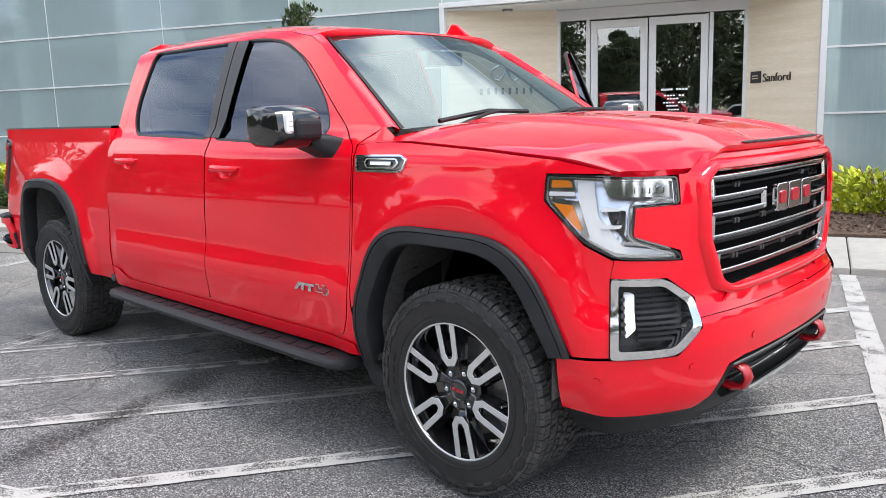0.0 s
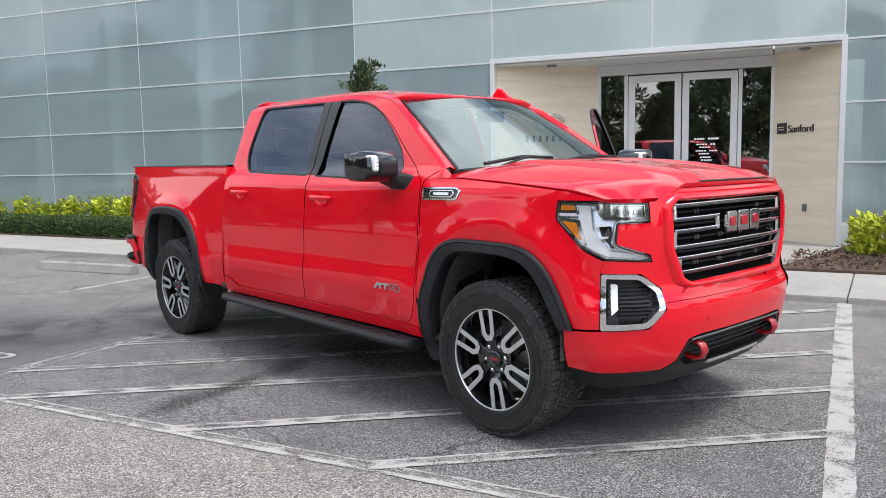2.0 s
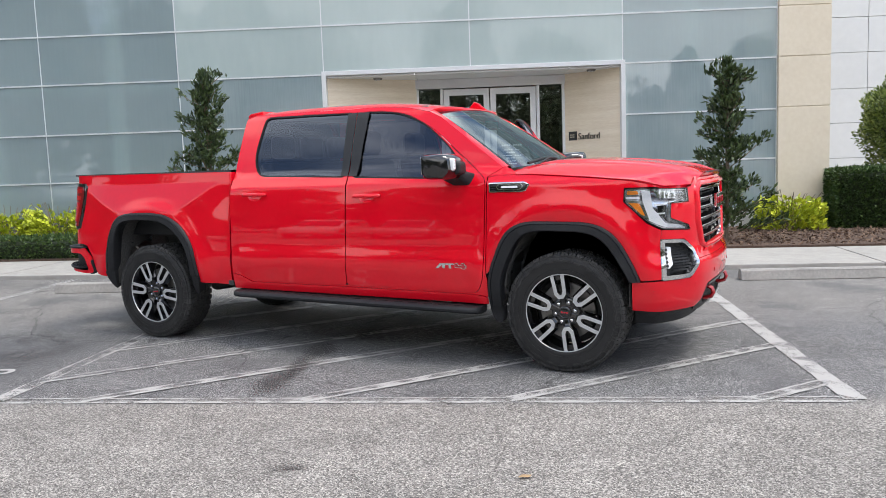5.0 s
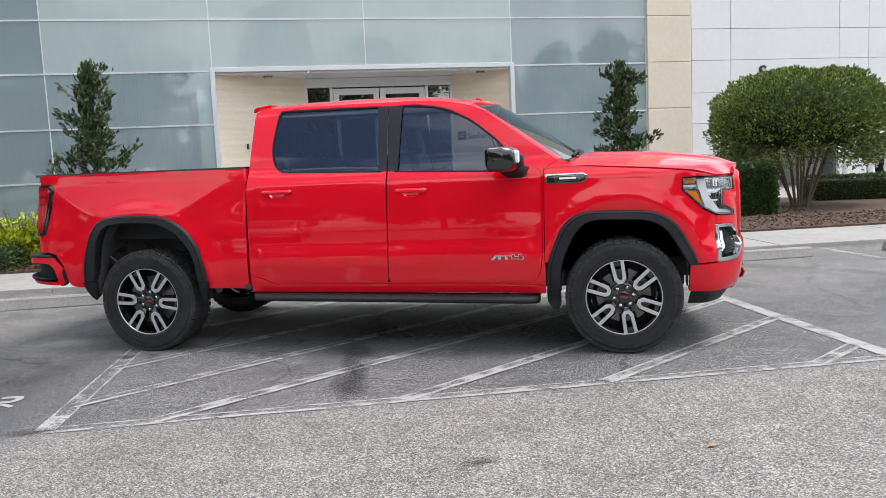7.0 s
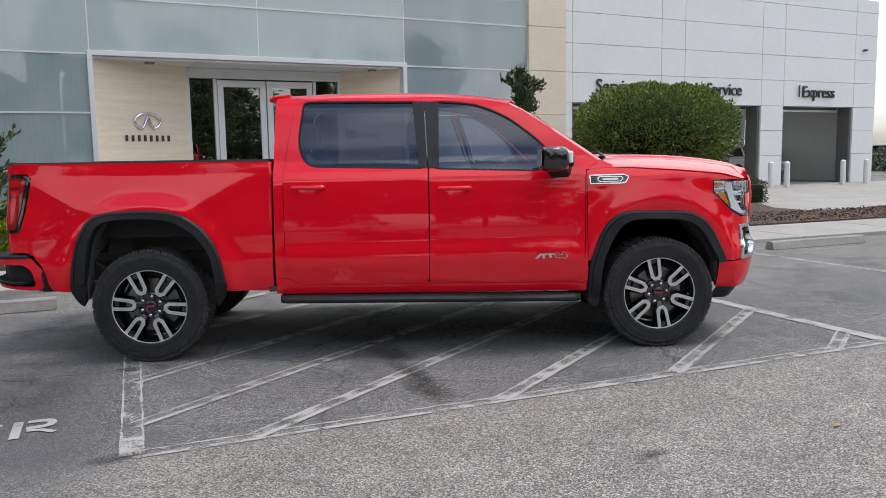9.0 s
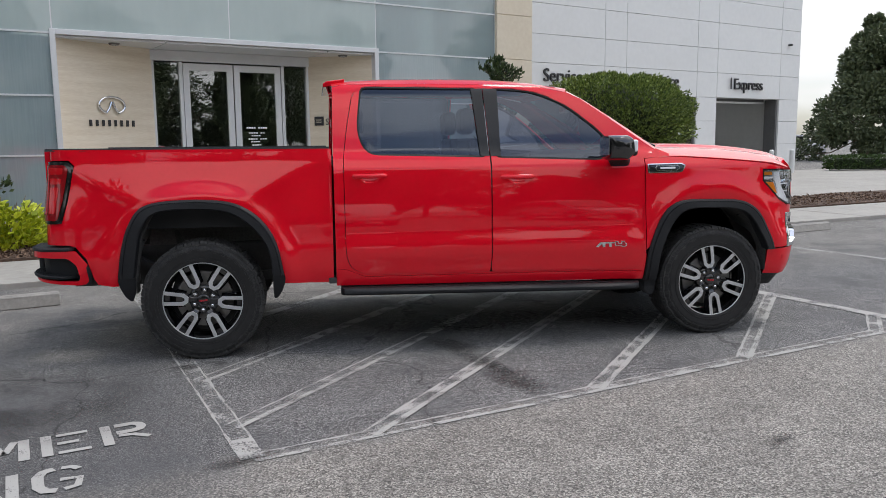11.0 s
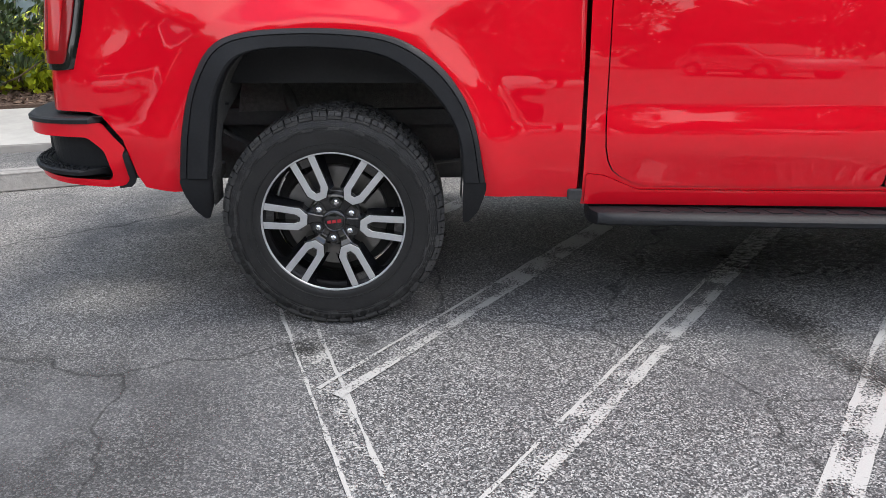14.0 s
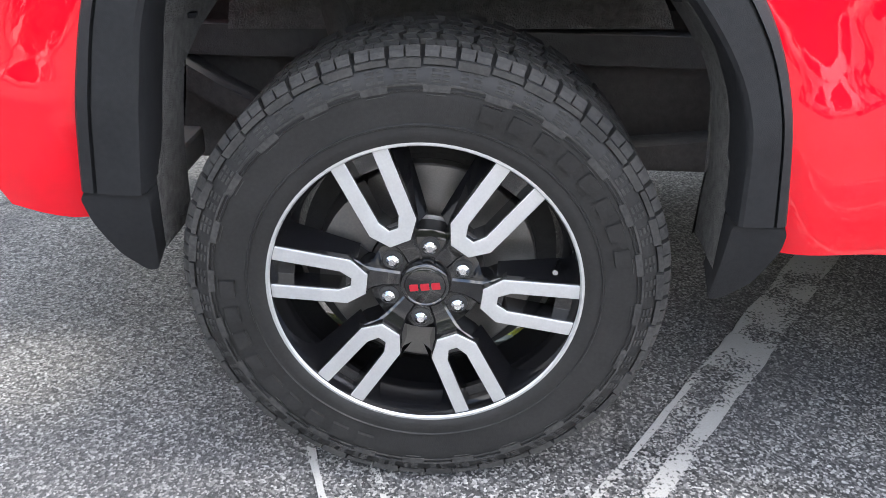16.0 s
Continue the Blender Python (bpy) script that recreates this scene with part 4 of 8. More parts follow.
SIDE_OFF = curve1([0.38, 0.44, 0.50, 0.56, 0.62, 0.72, 0.80, 0.95, 1.10, 1.20, 1.275, 1.297, 1.31, 1.34, 1.375, 1.39, 1.41, 1.50, 1.65, 1.80, 1.86, 1.90, 1.93],
                  [-0.075, -0.045, -0.022, -0.009, -0.003, 0.0, -0.006, -0.010, -0.018, -0.027, -0.036, -0.040, -0.047, -0.063, -0.082, -0.096, -0.110, -0.142, -0.200, -0.263, -0.293, -0.330, -0.365])


def bed_offset(x, z):
    """The bed's side: an upright strip under the rail, a crease, and below it a slope that widens over the wheel."""
    low = 1.345 - 0.235 * smooth01(0.92, 0.30, abs(x + 0.05))
    top = 1.372
    at_low = -0.071 + 0.24 * (top - low)
    up = -0.071 + 0.24 * (top - z) if z < top else -0.071 - 0.010 * smooth01(top, 1.45, z)
    down = at_low + (-0.010 - at_low) * smooth01(low + 0.02, 0.86, z)
    # the slope runs into the side in a short curve
    r = 0.006
    k = min(1.0, max(0.0, 0.5 + 0.5 * (down - up) / r))
    o = down + (up - down) * k - r * k * (1 - k)
    return min(o, SIDE_OFF(z) if z < 0.80 else 9.0)


FRONT_OFF = curve1([0.34, 0.40, 0.46, 0.52, 0.60, 0.68, 0.735, 0.765, 0.80, 0.86, 0.95, 1.10, 1.20, 1.25, 1.29, 1.32, 1.36],
                   [-0.10, -0.04, 0.000, 0.018, 0.032, 0.042, 0.042, 0.030, 0.010, 0.000, 0.004, 0.006, 0.000, -0.008, -0.024, -0.05, -0.12])


def smooth01(a, b, x):
    t = min(1.0, max(0.0, (x - a) / (b - a)))
    return t * t * (3 - 2 * t)


def skin(s, z, out=0.0, sgn=-1):
    """A place on the body's surface, moved out by some metres; sgn -1 is the right side."""
    x, y = float(np.interp(s, PS, PX)), float(np.interp(s, PS, PY))
    e = 0.012
    tx, ty = float(np.interp(s + e, PS, PX) - np.interp(s - e, PS, PX)), float(np.interp(s + e, PS, PY) - np.interp(s - e, PS, PY))
    if s > S_END - e:
        tx, ty = 0.0, -1.0
    ln = math.hypot(tx, ty) or 1.0
    nx, ny = -ty / ln, tx / ln
    w = smooth01(4.18, 4.75, s)
    o = SIDE_OFF(z)
    if x < 0.9055 and z > 0.80:
        o += (bed_offset(x, z) - o) * smooth01(0.80, 0.90, z)
    o = o * (1 - w) + FRONT_OFF(z) * w
    if x < -0.7 and z > 1.25:
        # the rear corner of the bed stands upright
        o = o + (max(o, -0.062) - o) * smooth01(-0.72, -0.92, x)
    if 0.58 < z < 0.87:
        # the crease along the foot of the doors
        o += 0.010 * smooth01(0.853, 0.765, z) * smooth01(0.585, 0.70, z) * smooth01(0.93, 1.02, x) * smooth01(3.2, 3.08, x)
    if z < 1.3:
        for cx in (0.0, 3.745):
            r = math.hypot((x - cx) / 0.60, (z - 0.41) / 0.70)
            o += 0.020 * math.exp(-((r - 1.02) / 0.13) ** 2) * (1 - w) * smooth01(1.3, 1.15, z)
    return Vector((x + nx * (o + out), sgn * (y + ny * (o + out)), z))


def skin_normal(s, z, sgn=-1):
    a, b = skin(s + 0.006, z, 0, sgn) - skin(s - 0.006, z, 0, sgn), skin(s, z + 0.006, 0, sgn) - skin(s, z - 0.006, 0, sgn)
    n = a.cross(b).normalized()
    return n if sgn < 0 else -n


def fillet(pts, r, n=4):
    """A polygon with rounded corners; r is one radius or one for each corner."""
    out = []
    k = len(pts)
    for i in range(k):
        a, b, c = Vector(pts[i - 1]), Vector(pts[i]), Vector(pts[(i + 1) % k])
        rr = r[i] if isinstance(r, (list, tuple)) else r
        d1, d2 = min(rr, (a - b).length * 0.45), min(rr, (c - b).length * 0.45)
        p, q = b + (a - b).normalized() * d1, b + (c - b).normalized() * d2
        for j in range(n + 1):
            t = j / n
            out.append(tuple(p * (1 - t) ** 2 + b * 2 * t * (1 - t) + q * t * t))
    return out


def inside(pt, poly):
    x, y = pt
    hit = False
    for (x0, y0), (x1, y1) in zip(poly, poly[1:] + poly[:1]):
        if (y0 > y) != (y1 > y) and x < (x1 - x0) * (y - y0) / (y1 - y0) + x0:
            hit = not hit
    return hit


def dense(poly, h):
    out = []
    for a, b in zip(poly, poly[1:] + poly[:1]):
        k = max(1, int(math.ceil(math.dist(a, b) / h)))
        out += [(a[0] + (b[0] - a[0]) * i / k, a[1] + (b[1] - a[1]) * i / k) for i in range(k)]
    return out


def shrink(poly, d):
    """A polygon moved in by d on all sides."""
    area = sum(a[0] * b[1] - b[0] * a[1] for a, b in zip(poly, poly[1:] + poly[:1]))
    k, sg, out = len(poly), 1 if area > 0 else -1, []
    for i in range(k):
        a, b, c = Vector(poly[i - 1]), Vector(poly[i]), Vector(poly[(i + 1) % k])
        e1, e2 = (b - a).normalized(), (c - b).normalized()
        n1, n2 = Vector((-e1.y, e1.x)) * sg, Vector((-e2.y, e2.x)) * sg
        m = n1 + n2
        m = m.normalized() if m.length > 1e-6 else n1
        out.append(tuple(b + m * d / max(0.35, m.dot(n1))))
    return out


def panel(name, outline, material, parent, out=0.0, holes=(), h=0.05, sgn=-1, hem=0.016, label="", surf=skin, surf_n=skin_normal, flat=False):
    """A panel cut out of a surface: skin, and an edge that turns in by hem."""
    outline = dense([tuple(p) for p in outline], h)
    holes = [dense([tuple(p) for p in q], h) for q in holes]
    loops = [outline] + holes
    co = [Vector(p) for lp in loops for p in lp]
    edges, start = [], 0
    for lp in loops:
        edges += [(start + i, start + (i + 1) % len(lp)) for i in range(len(lp))]
        start += len(lp)
    border = np.array([tuple(c) for c in co])
    x0, x1, y0, y1 = min(p[0] for p in outline), max(p[0] for p in outline), min(p[1] for p in outline), max(p[1] for p in outline)
    nx, ny = max(1, int((x1 - x0) / h)), max(1, int((y1 - y0) / h))
    for i in range(1, nx):
        for j in range(1, ny):
            p = (x0 + (x1 - x0) * i / nx, y0 + (y1 - y0) * j / ny)
            if inside(p, outline) and not any(inside(p, q) for q in holes) and np.min(np.hypot(border[:, 0] - p[0], border[:, 1] - p[1])) > h * 0.45:
                co.append(Vector(p))
    vs, _, fs, *_ = delaunay_2d_cdt(co, edges, [], 0, 1e-6)
    keep = []
    for f in fs:
        c = (sum(vs[i][0] for i in f) / len(f), sum(vs[i][1] for i in f) / len(f))
        if inside(c, outline) and not any(inside(c, q) for q in holes):
            keep.append(f)
    verts = [surf(v[0], v[1], out, sgn) for v in vs]
    norms = [surf_n(v[0], v[1], sgn) for v in vs]
    faces = []
    for f in keep:
        a, b, c = (verts[i] for i in f[:3])
        nn = (b - a).cross(c - a)
        faces.append(tuple(f) if nn.dot(norms[f[0]]) > 0 else tuple(reversed(f)))
    smooth_count = len(faces)
    if hem:
        for lp in loops:
            base = len(verts)
            for p in lp:
                n = surf_n(p[0], p[1], sgn)
                q = surf(p[0], p[1], out, sgn)
                verts += [q, q - n * hem]
                norms += [n, n]
            k = len(lp)
            for i in range(k):
                j = (i + 1) % k
                faces.append((base + 2 * i, base + 2 * j, base + 2 * j + 1, base + 2 * i + 1))
    me = bpy.data.meshes.new(name)
    me.from_pydata(verts, [], faces)
    me.materials.append(material)
    me.polygons.foreach_set("use_smooth", [True] * smooth_count + [False] * (len(faces) - smooth_count))
    if not flat:
        me.normals_split_custom_set_from_vertices(norms)
    ob = new(name, me)
    ob.parent = parent
    if label:
        tagged(ob, label)
    return ob


truck = empty("pickup_truck")
tagged(truck, "bright red crew cab pickup truck with black wheel arch flares", "pickup truck")

R_OUT = [(-0.540, 0.588), (-0.512, 0.77), (-0.475, 0.915), (-0.395, 1.058), (-0.27, 1.102), (0.0, 1.113), (0.245, 1.090), (0.41, 0.982), (0.515, 0.82), (0.558, 0.573)]
R_IN = [(-0.436, 0.588), (-0.412, 0.75), (-0.390, 0.875), (-0.315, 1.012), (-0.20, 1.043), (0.0, 1.044), (0.205, 1.026), (0.355, 0.918), (0.462, 0.765), (0.478, 0.573)]
F_OUT = [(3.205, 0.43), (3.208, 0.66), (3.325, 0.95), (3.46, 1.036), (3.965, 1.026), (4.115, 0.935), (4.235, 0.71), (4.258, 0.635)]
F_IN = [(3.300, 0.43), (3.308, 0.66), (3.425, 0.905), (3.535, 0.970), (3.925, 0.960), (4.045, 0.885), (4.160, 0.69), (4.185, 0.635)]


def open_round(pts, r, n=4):
    """An open line of points with its inner corners rounded."""
    out = [tuple(pts[0])]
    for i in range(1, len(pts) - 1):
        a, b, c = Vector(pts[i - 1]), Vector(pts[i]), Vector(pts[i + 1])
        d1, d2 = min(r, (a - b).length * 0.45), min(r, (c - b).length * 0.45)
        p, q = b + (a - b).normalized() * d1, b + (c - b).normalized() * d2
        out += [tuple(p * (1 - t) ** 2 + b * 2 * t * (1 - t) + q * t * t) for t in (j / n for j in range(n + 1))]
    return out + [tuple(pts[-1])]


def resample(line, n):
    d = [0.0]
    for a, b in zip(line, line[1:]):
        d.append(d[-1] + math.dist(a, b))
    q = np.linspace(0, d[-1], n)
    return list(zip(np.interp(q, d, [p[0] for p in line]), np.interp(q, d, [p[1] for p in line])))


def arch(line, n=60):
    return resample(open_round(line, 0.12, 5), n)


DOOR_R = fillet([(0.985, 0.62), (1.12, 0.548), (2.024, 0.540), (2.032, 0.75), (2.034, 1.38), (2.019, 1.868), (1.30, 1.884), (1.075, 1.872), (1.02, 1.60), (0.985, 1.36)],
                [0.14, 0.06, 0.03, 0.03, 0.0, 0.02, 0.05, 0.09, 0.03, 0.05])
DOOR_F = fillet([(2.026, 0.540), (3.125, 0.522), (3.178, 0.64), (3.188, 1.28), (3.175, 1.335), (3.06, 1.425), (2.70, 1.715), (2.45, 1.835), (2.24, 1.866), (2.021, 1.868), (2.036, 1.38), (2.034, 0.75)],
                [0.03, 0.05, 0.12, 0.04, 0.05, 0.03, 0.10, 0.08, 0.05, 0.02, 0.0, 0.03])
GLASS_R = fillet([(1.165, 1.418), (1.985, 1.393), (1.955, 1.842), (1.150, 1.850), (1.112, 1.56)], [0.07, 0.012, 0.012, 0.022, 0.10])
GLASS_F = fillet([(2.100, 1.389), (2.84, 1.362), (2.945, 1.388), (2.905, 1.48), (2.835, 1.555), (2.62, 1.728), (2.38, 1.822), (2.115, 1.842)], [0.012, 0.03, 0.03, 0.04, 0.04, 0.12, 0.10, 0.012])


M_LINER = mat("felt_liner", (0.058, 0.057, 0.055), 0.95, 0.0, 0.0, (0.135, 0.132, 0.127), 60.0, 0.9, 260.0)
M_HOUSE = mat("lamp_housing", (0.74, 0.75, 0.77), 0.22, 0.85)


def cup_line(x, z):
    """The outline of the dish behind a door handle."""
    return fillet([(x - 0.078, z + 0.004), (x - 0.050, z + 0.022), (x + 0.050, z + 0.022), (x + 0.078, z + 0.004), (x + 0.046, z - 0.040), (x - 0.046, z - 0.040)], 0.022)


def handle_cup(x, z, parent, sgn):
    """The dish in the door skin behind a handle."""
    q = cup_line(x, z)
    loops = [[skin(s, v, o, sgn) for s, v in shrink(q, d)] for d, o in ((-0.001, -0.0005), (0.003, -0.004), (0.009, -0.013), (0.016, -0.019))]
    bm = grid_mesh(loops, closed=True)
    n = len(q)
    bm.faces.new(bm.verts[-n:])
    bmesh.ops.triangulate(bm, faces=[f for f in bm.faces if len(f.verts) > 4])
    bmesh.ops.recalc_face_normals(bm, faces=bm.faces[:])
    part("handle_cup", bm, M_RED, parent, smooth=60)


BUMPER_X = (-0.62, -0.70, -0.80, -0.90, -0.98, -1.04, -1.085, -1.112, -1.125, -1.13)
BUMPER_Y = (0.955, 0.972, 0.986, 0.988, 0.972, 0.938, 0.882, 0.80, 0.60, 0.30)
BUMPER_S = [-0.62]
for k in range(1, len(BUMPER_X)):
    BUMPER_S.append(BUMPER_S[-1] - math.hypot(BUMPER_X[k] - BUMPER_X[k - 1], BUMPER_Y[k] - BUMPER_Y[k - 1]))


def bumper_skin(s, z, out=0.0, sgn=-1):
    """A place on the rear bumper's corner, by the length round it; it draws in towards its foot."""
    def at(q):
        return float(np.interp(-q, [-v for v in BUMPER_S], BUMPER_X)), float(np.interp(-q, [-v for v in BUMPER_S], BUMPER_Y))
    x, y = (sum(at(s + d)[i] for d in (-0.03, -0.015, 0.0, 0.015, 0.03)) / 5 for i in (0, 1))
    (x0, y0), (x1, y1) = at(s - 0.03), at(s + 0.03)
    ln = math.hypot(x1 - x0, y1 - y0) or 1.0
    nx, ny = -(y1 - y0) / ln, (x1 - x0) / ln
    out -= 0.022 * smooth01(0.66, 0.53, z) + 0.012 * smooth01(-0.80, -0.70, s)
    return Vector((x + nx * out, sgn * (y + ny * out), z))


def bumper_normal(s, z, sgn=-1):
    a, b = bumper_skin(s + 0.006, z, 0, sgn) - bumper_skin(s - 0.006, z, 0, sgn), bumper_skin(s, z + 0.006, 0, sgn) - bumper_skin(s, z - 0.006, 0, sgn)
    n = a.cross(b).normalized()
    return n if sgn < 0 else -n


def build_side(sgn):
    """All panels of one side. The driver's door stands open, so it is built on its own."""
    ar, af = arch(R_OUT), arch(F_OUT)
    sfx = sgn
    bed = [(-0.672, 0.550), (ar[0][0] - 0.03, 0.533), (ar[0][0], 0.533)] + ar + [(ar[-1][0], 0.515), (0.895, 0.505), (0.900, 1.00), (0.903, 1.438), (S_TAIL, 1.450), (S_TAIL, 1.38), (-0.83, 1.378), (-0.795, 1.345), (-0.845, 1.10),
                                                   (-0.885, 0.965), (S_TAIL, 0.955), (S_TAIL, 0.824), (-0.845, 0.820), (-0.803, 0.805), (-0.735, 0.724), (-0.698, 0.595)]
    panel("bed_side", bed, M_RED, truck, sgn=sfx, h=0.026, hem=0.045)
    cab_side = [(0.915, 0.478), (3.195, 0.442), (3.203, 0.62), (3.195, 0.66), (3.196, 1.34), (3.30, 1.402), (2.76, 1.785), (2.66, 1.832), (2.45, 1.877), (2.2, 1.893), (1.5, 1.898), (1.0, 1.892), (0.925, 1.87), (0.915, 1.45)]
    # one opening for both doors
    panel("cab_side", cab_side, M_RED, truck, sgn=sfx, holes=[join_doors()], h=0.05)
    panel("sill", fillet([(0.925, 0.480), (3.188, 0.446), (3.190, 0.500), (3.12, 0.510), (2.03, 0.528), (1.12, 0.536), (0.99, 0.592), (0.925, 0.60)], 0.012), M_RED, truck, 0.009, sgn=sfx, hem=0.014, h=0.05)
    panel("cowl_corner", [(3.199, 1.338), (3.30, 1.352), (3.40, 1.350), (3.40, 1.372), (3.31, 1.412), (3.199, 1.345)], M_RED, truck, -0.003, sgn=sfx, h=0.05)
    panel("rear_door", shrink(DOOR_R, 0.0022), M_RED, truck, sgn=sfx, holes=[shrink(GLASS_R, -0.030), cup_line(1.165, 1.240)], h=0.028)
    fender = [(3.200, 0.665)] + [p for p in af if p[1] > 0.668] + [(4.262, 0.642), (sx(4.376), 0.650), (sx(4.376), 0.905), (sx(4.387), 0.966), (4.30, 1.014), (4.152, 1.155), (4.157, 1.246),
                                                                       (sx(4.40), 1.246), (4.2, 1.288), (3.9, 1.316), (3.5, 1.345), (3.30, 1.352), (3.202, 1.335)]
    panel("front_fender", fender, M_RED, truck, sgn=sfx, h=0.045)
    for nm, o, i in (("rear_arch_flare", R_OUT, R_IN), ("front_arch_flare", F_OUT, F_IN)):
        po, pi = arch(o), arch(i)
        rows = []
        for a, b in zip(po, pi):
            def at(f):
                return (a[0] + (b[0] - a[0]) * f, a[1] + (b[1] - a[1]) * f)
            ins = skin(*b, 0.022, sfx)
            rows.append([skin(*a, -0.004, sfx), skin(*a, 0.010, sfx), skin(*at(0.06), 0.019, sfx), skin(*at(0.235), 0.026, sfx), skin(*at(0.25), 0.019, sfx), skin(*at(0.285), 0.019, sfx), skin(*at(0.30), 0.028, sfx),
                         skin(*at(0.88), 0.037, sfx), skin(*at(0.96), 0.033, sfx), ins, Vector((ins.x, ins.y - sfx * 0.05, ins.z)), Vector((ins.x, ins.y - sfx * 0.055, ins.z + 0.006 * (1 if b[1] > 0.8 else 0))), Vector((ins.x, ins.y - sfx * 0.075, ins.z + 0.006 * (1 if b[1] > 0.8 else 0)))])
        bm = grid_mesh(rows)
        bmesh.ops.recalc_face_normals(bm, faces=bm.faces[:])
        part(nm, bm, M_BLACK, truck, "matt black plastic arch flare", smooth=35)
    # mud flaps below the flares
    for nm, top, pts in (("mud_flap", 0.585, [(-0.540, 0.583), (-0.434, 0.583), (-0.442, 0.50), (-0.456, 0.426), (-0.476, 0.420), (-0.508, 0.462), (-0.532, 0.53)]),
                         ("mud_flap", 0.570, [(0.478, 0.568), (0.558, 0.568), (0.558, 0.53), (0.536, 0.455), (0.502, 0.406), (0.480, 0.402), (0.477, 0.49)]),
                         ("mud_flap", 0.43, [(3.205, 0.425), (3.300, 0.425), (3.302, 0.36), (3.285, 0.315), (3.25, 0.315), (3.215, 0.36)])):
        panel(nm, fillet(pts, 0.012), M_BLACK, truck, 0.022, sgn=sfx, hem=0.07, h=0.04)
    # rear bumper corner: it stands out behind and beside the bed
    def bump(s, z, out=0.0, sg=sfx):
        return bumper_skin(s, z, out, sg)

    bp = fillet([(-1.40, 0.785), (-0.798, 0.785), (-0.728, 0.690), (-0.737, 0.678), (-0.727, 0.575), (-0.745, 0.556), (-0.80, 0.552), (-0.95, 0.566), (-1.15, 0.592), (-1.40, 0.60)],
                [0.005, 0.014, 0.006, 0.004, 0.012, 0.012, 0.02, 0.03, 0.03, 0.005])
    hole = fillet([(-1.385, 0.752), (-0.850, 0.739), (-0.796, 0.690), (-0.778, 0.602), (-0.790, 0.580), (-0.95, 0.590), (-1.15, 0.612), (-1.385, 0.618)], [0.004, 0.02, 0.02, 0.012, 0.012, 0.03, 0.03, 0.004])
    # added dark sheet: paints the shadow in the gap between bumper and bed
    panel("bumper_backing", [(-0.98, 0.85), (-0.70, 0.83), (-0.66, 0.575), (-0.98, 0.59)], M_DARK, truck, -0.05, sgn=sfx, hem=0.0, label="dark sheet behind the bumper corner, coloured as the shadow in the gap")
    b = panel("rear_bumper_corner", bp, M_RED, truck, 0.0, holes=[hole], sgn=sfx, hem=0.022, surf=bump, surf_n=bumper_normal, h=0.03)
    dh = dense(hole, 0.03)
    part("recess", grid_mesh([[bump(s, z, -0.060) for s in np.linspace(-1.40, -0.765, 26)] for z in (0.57, 0.62, 0.69, 0.76)]), M_BLACK, b, "black recess")
    part("recess_lining", grid_mesh([[bump(s, z, -0.002) for s, z in shrink(dh, 0.0015)], [bump(s, z, -0.061) for s, z in dh]], closed=True), M_BLACK, b)
    def tread(s, o, dz=0.0):
        """A place on the step: it runs out to the front in a slanted end."""
        return bump(s, 0.618 + 0.020 * smooth01(-0.85, -1.2, s) + dz, o)
    ss = np.linspace(-1.39, -0.80, 26)
    rows = [[tread(s, -0.058) for s in ss], [tread(s, min(0.002, -0.058 + (-0.80 - s) * 0.75)) for s in ss], [tread(s, min(0.010, -0.057 + (-0.80 - s) * 0.75), -0.006) for s in ss],
            [tread(s, min(0.010, -0.057 + (-0.80 - s) * 0.75), -0.020) for s in ss], [tread(s, -0.058, -0.036) for s in ss]]
    bm = grid_mesh(rows)
    for s in np.linspace(-1.37, -0.885, 24):
        for k in range(3):
            c = tread(s + 0.007 * (k % 2), -0.008 - k * 0.016)
            box(c.x - 0.005, c.y - 0.004, c.z - 0.002, c.x + 0.005, c.y + 0.004, c.z + 0.005, bm=bm)
    bmesh.ops.recalc_face_normals(bm, faces=bm.faces[:])
    part("step_pad", bm, M_BLACK, b, "black studded step pad")
    ss = np.linspace(-1.40, -0.795, 30)
    rows = [[bump(s, z, o * smooth01(-0.792, -0.835, s) - (0.075 * smooth01(-0.83, -0.795, s) if o > -0.02 else 0.0)) for s in ss] for z, o in ((0.786, -0.004), (0.787, 0.006), (0.800, 0.007), (0.806, 0.000))]
    rows += [[bump(s, 0.807 - (0.003 if k % 2 else 0.0), -0.014 - k * 0.012) for s in ss] for k in range(9)]
    rows += [[bump(s, 0.815, -0.16) for s in ss]]
    part("bumper_cap", grid_mesh(rows), M_BLACK, b, "black ribbed bumper top pad", smooth=30)
    panel("bumper_edge", fillet([(-0.738, 0.674), (-0.722, 0.681), (-0.706, 0.60), (-0.707, 0.564), (-0.724, 0.549), (-0.765, 0.547), (-0.765, 0.553), (-0.745, 0.556), (-0.726, 0.575)], 0.005), M_BLACK, b, 0.004, sgn=sfx, hem=0.03, surf=bump, surf_n=bumper_normal, h=0.03)
    # tail lamp
    tl = fillet([(S_TAIL, 1.372), (-0.838, 1.372), (-0.803, 1.342), (-0.852, 1.10), (-0.892, 0.970), (-0.93, 0.962), (S_TAIL, 0.965)], 0.018)
    lamp = panel("tail_lamp", tl, M_GLOSSBLACK, truck, 0.014, sgn=sfx, label="dark-framed red tail lamp", h=0.04, hem=0.03)
    panel("lens", fillet([(-1.06, 1.352), (-0.856, 1.350), (-0.830, 1.325), (-0.876, 1.10), (-0.910, 0.985), (-1.06, 0.985)], 0.016), M_TAILDARK, lamp, 0.021, sgn=sfx, hem=0.010, h=0.04)
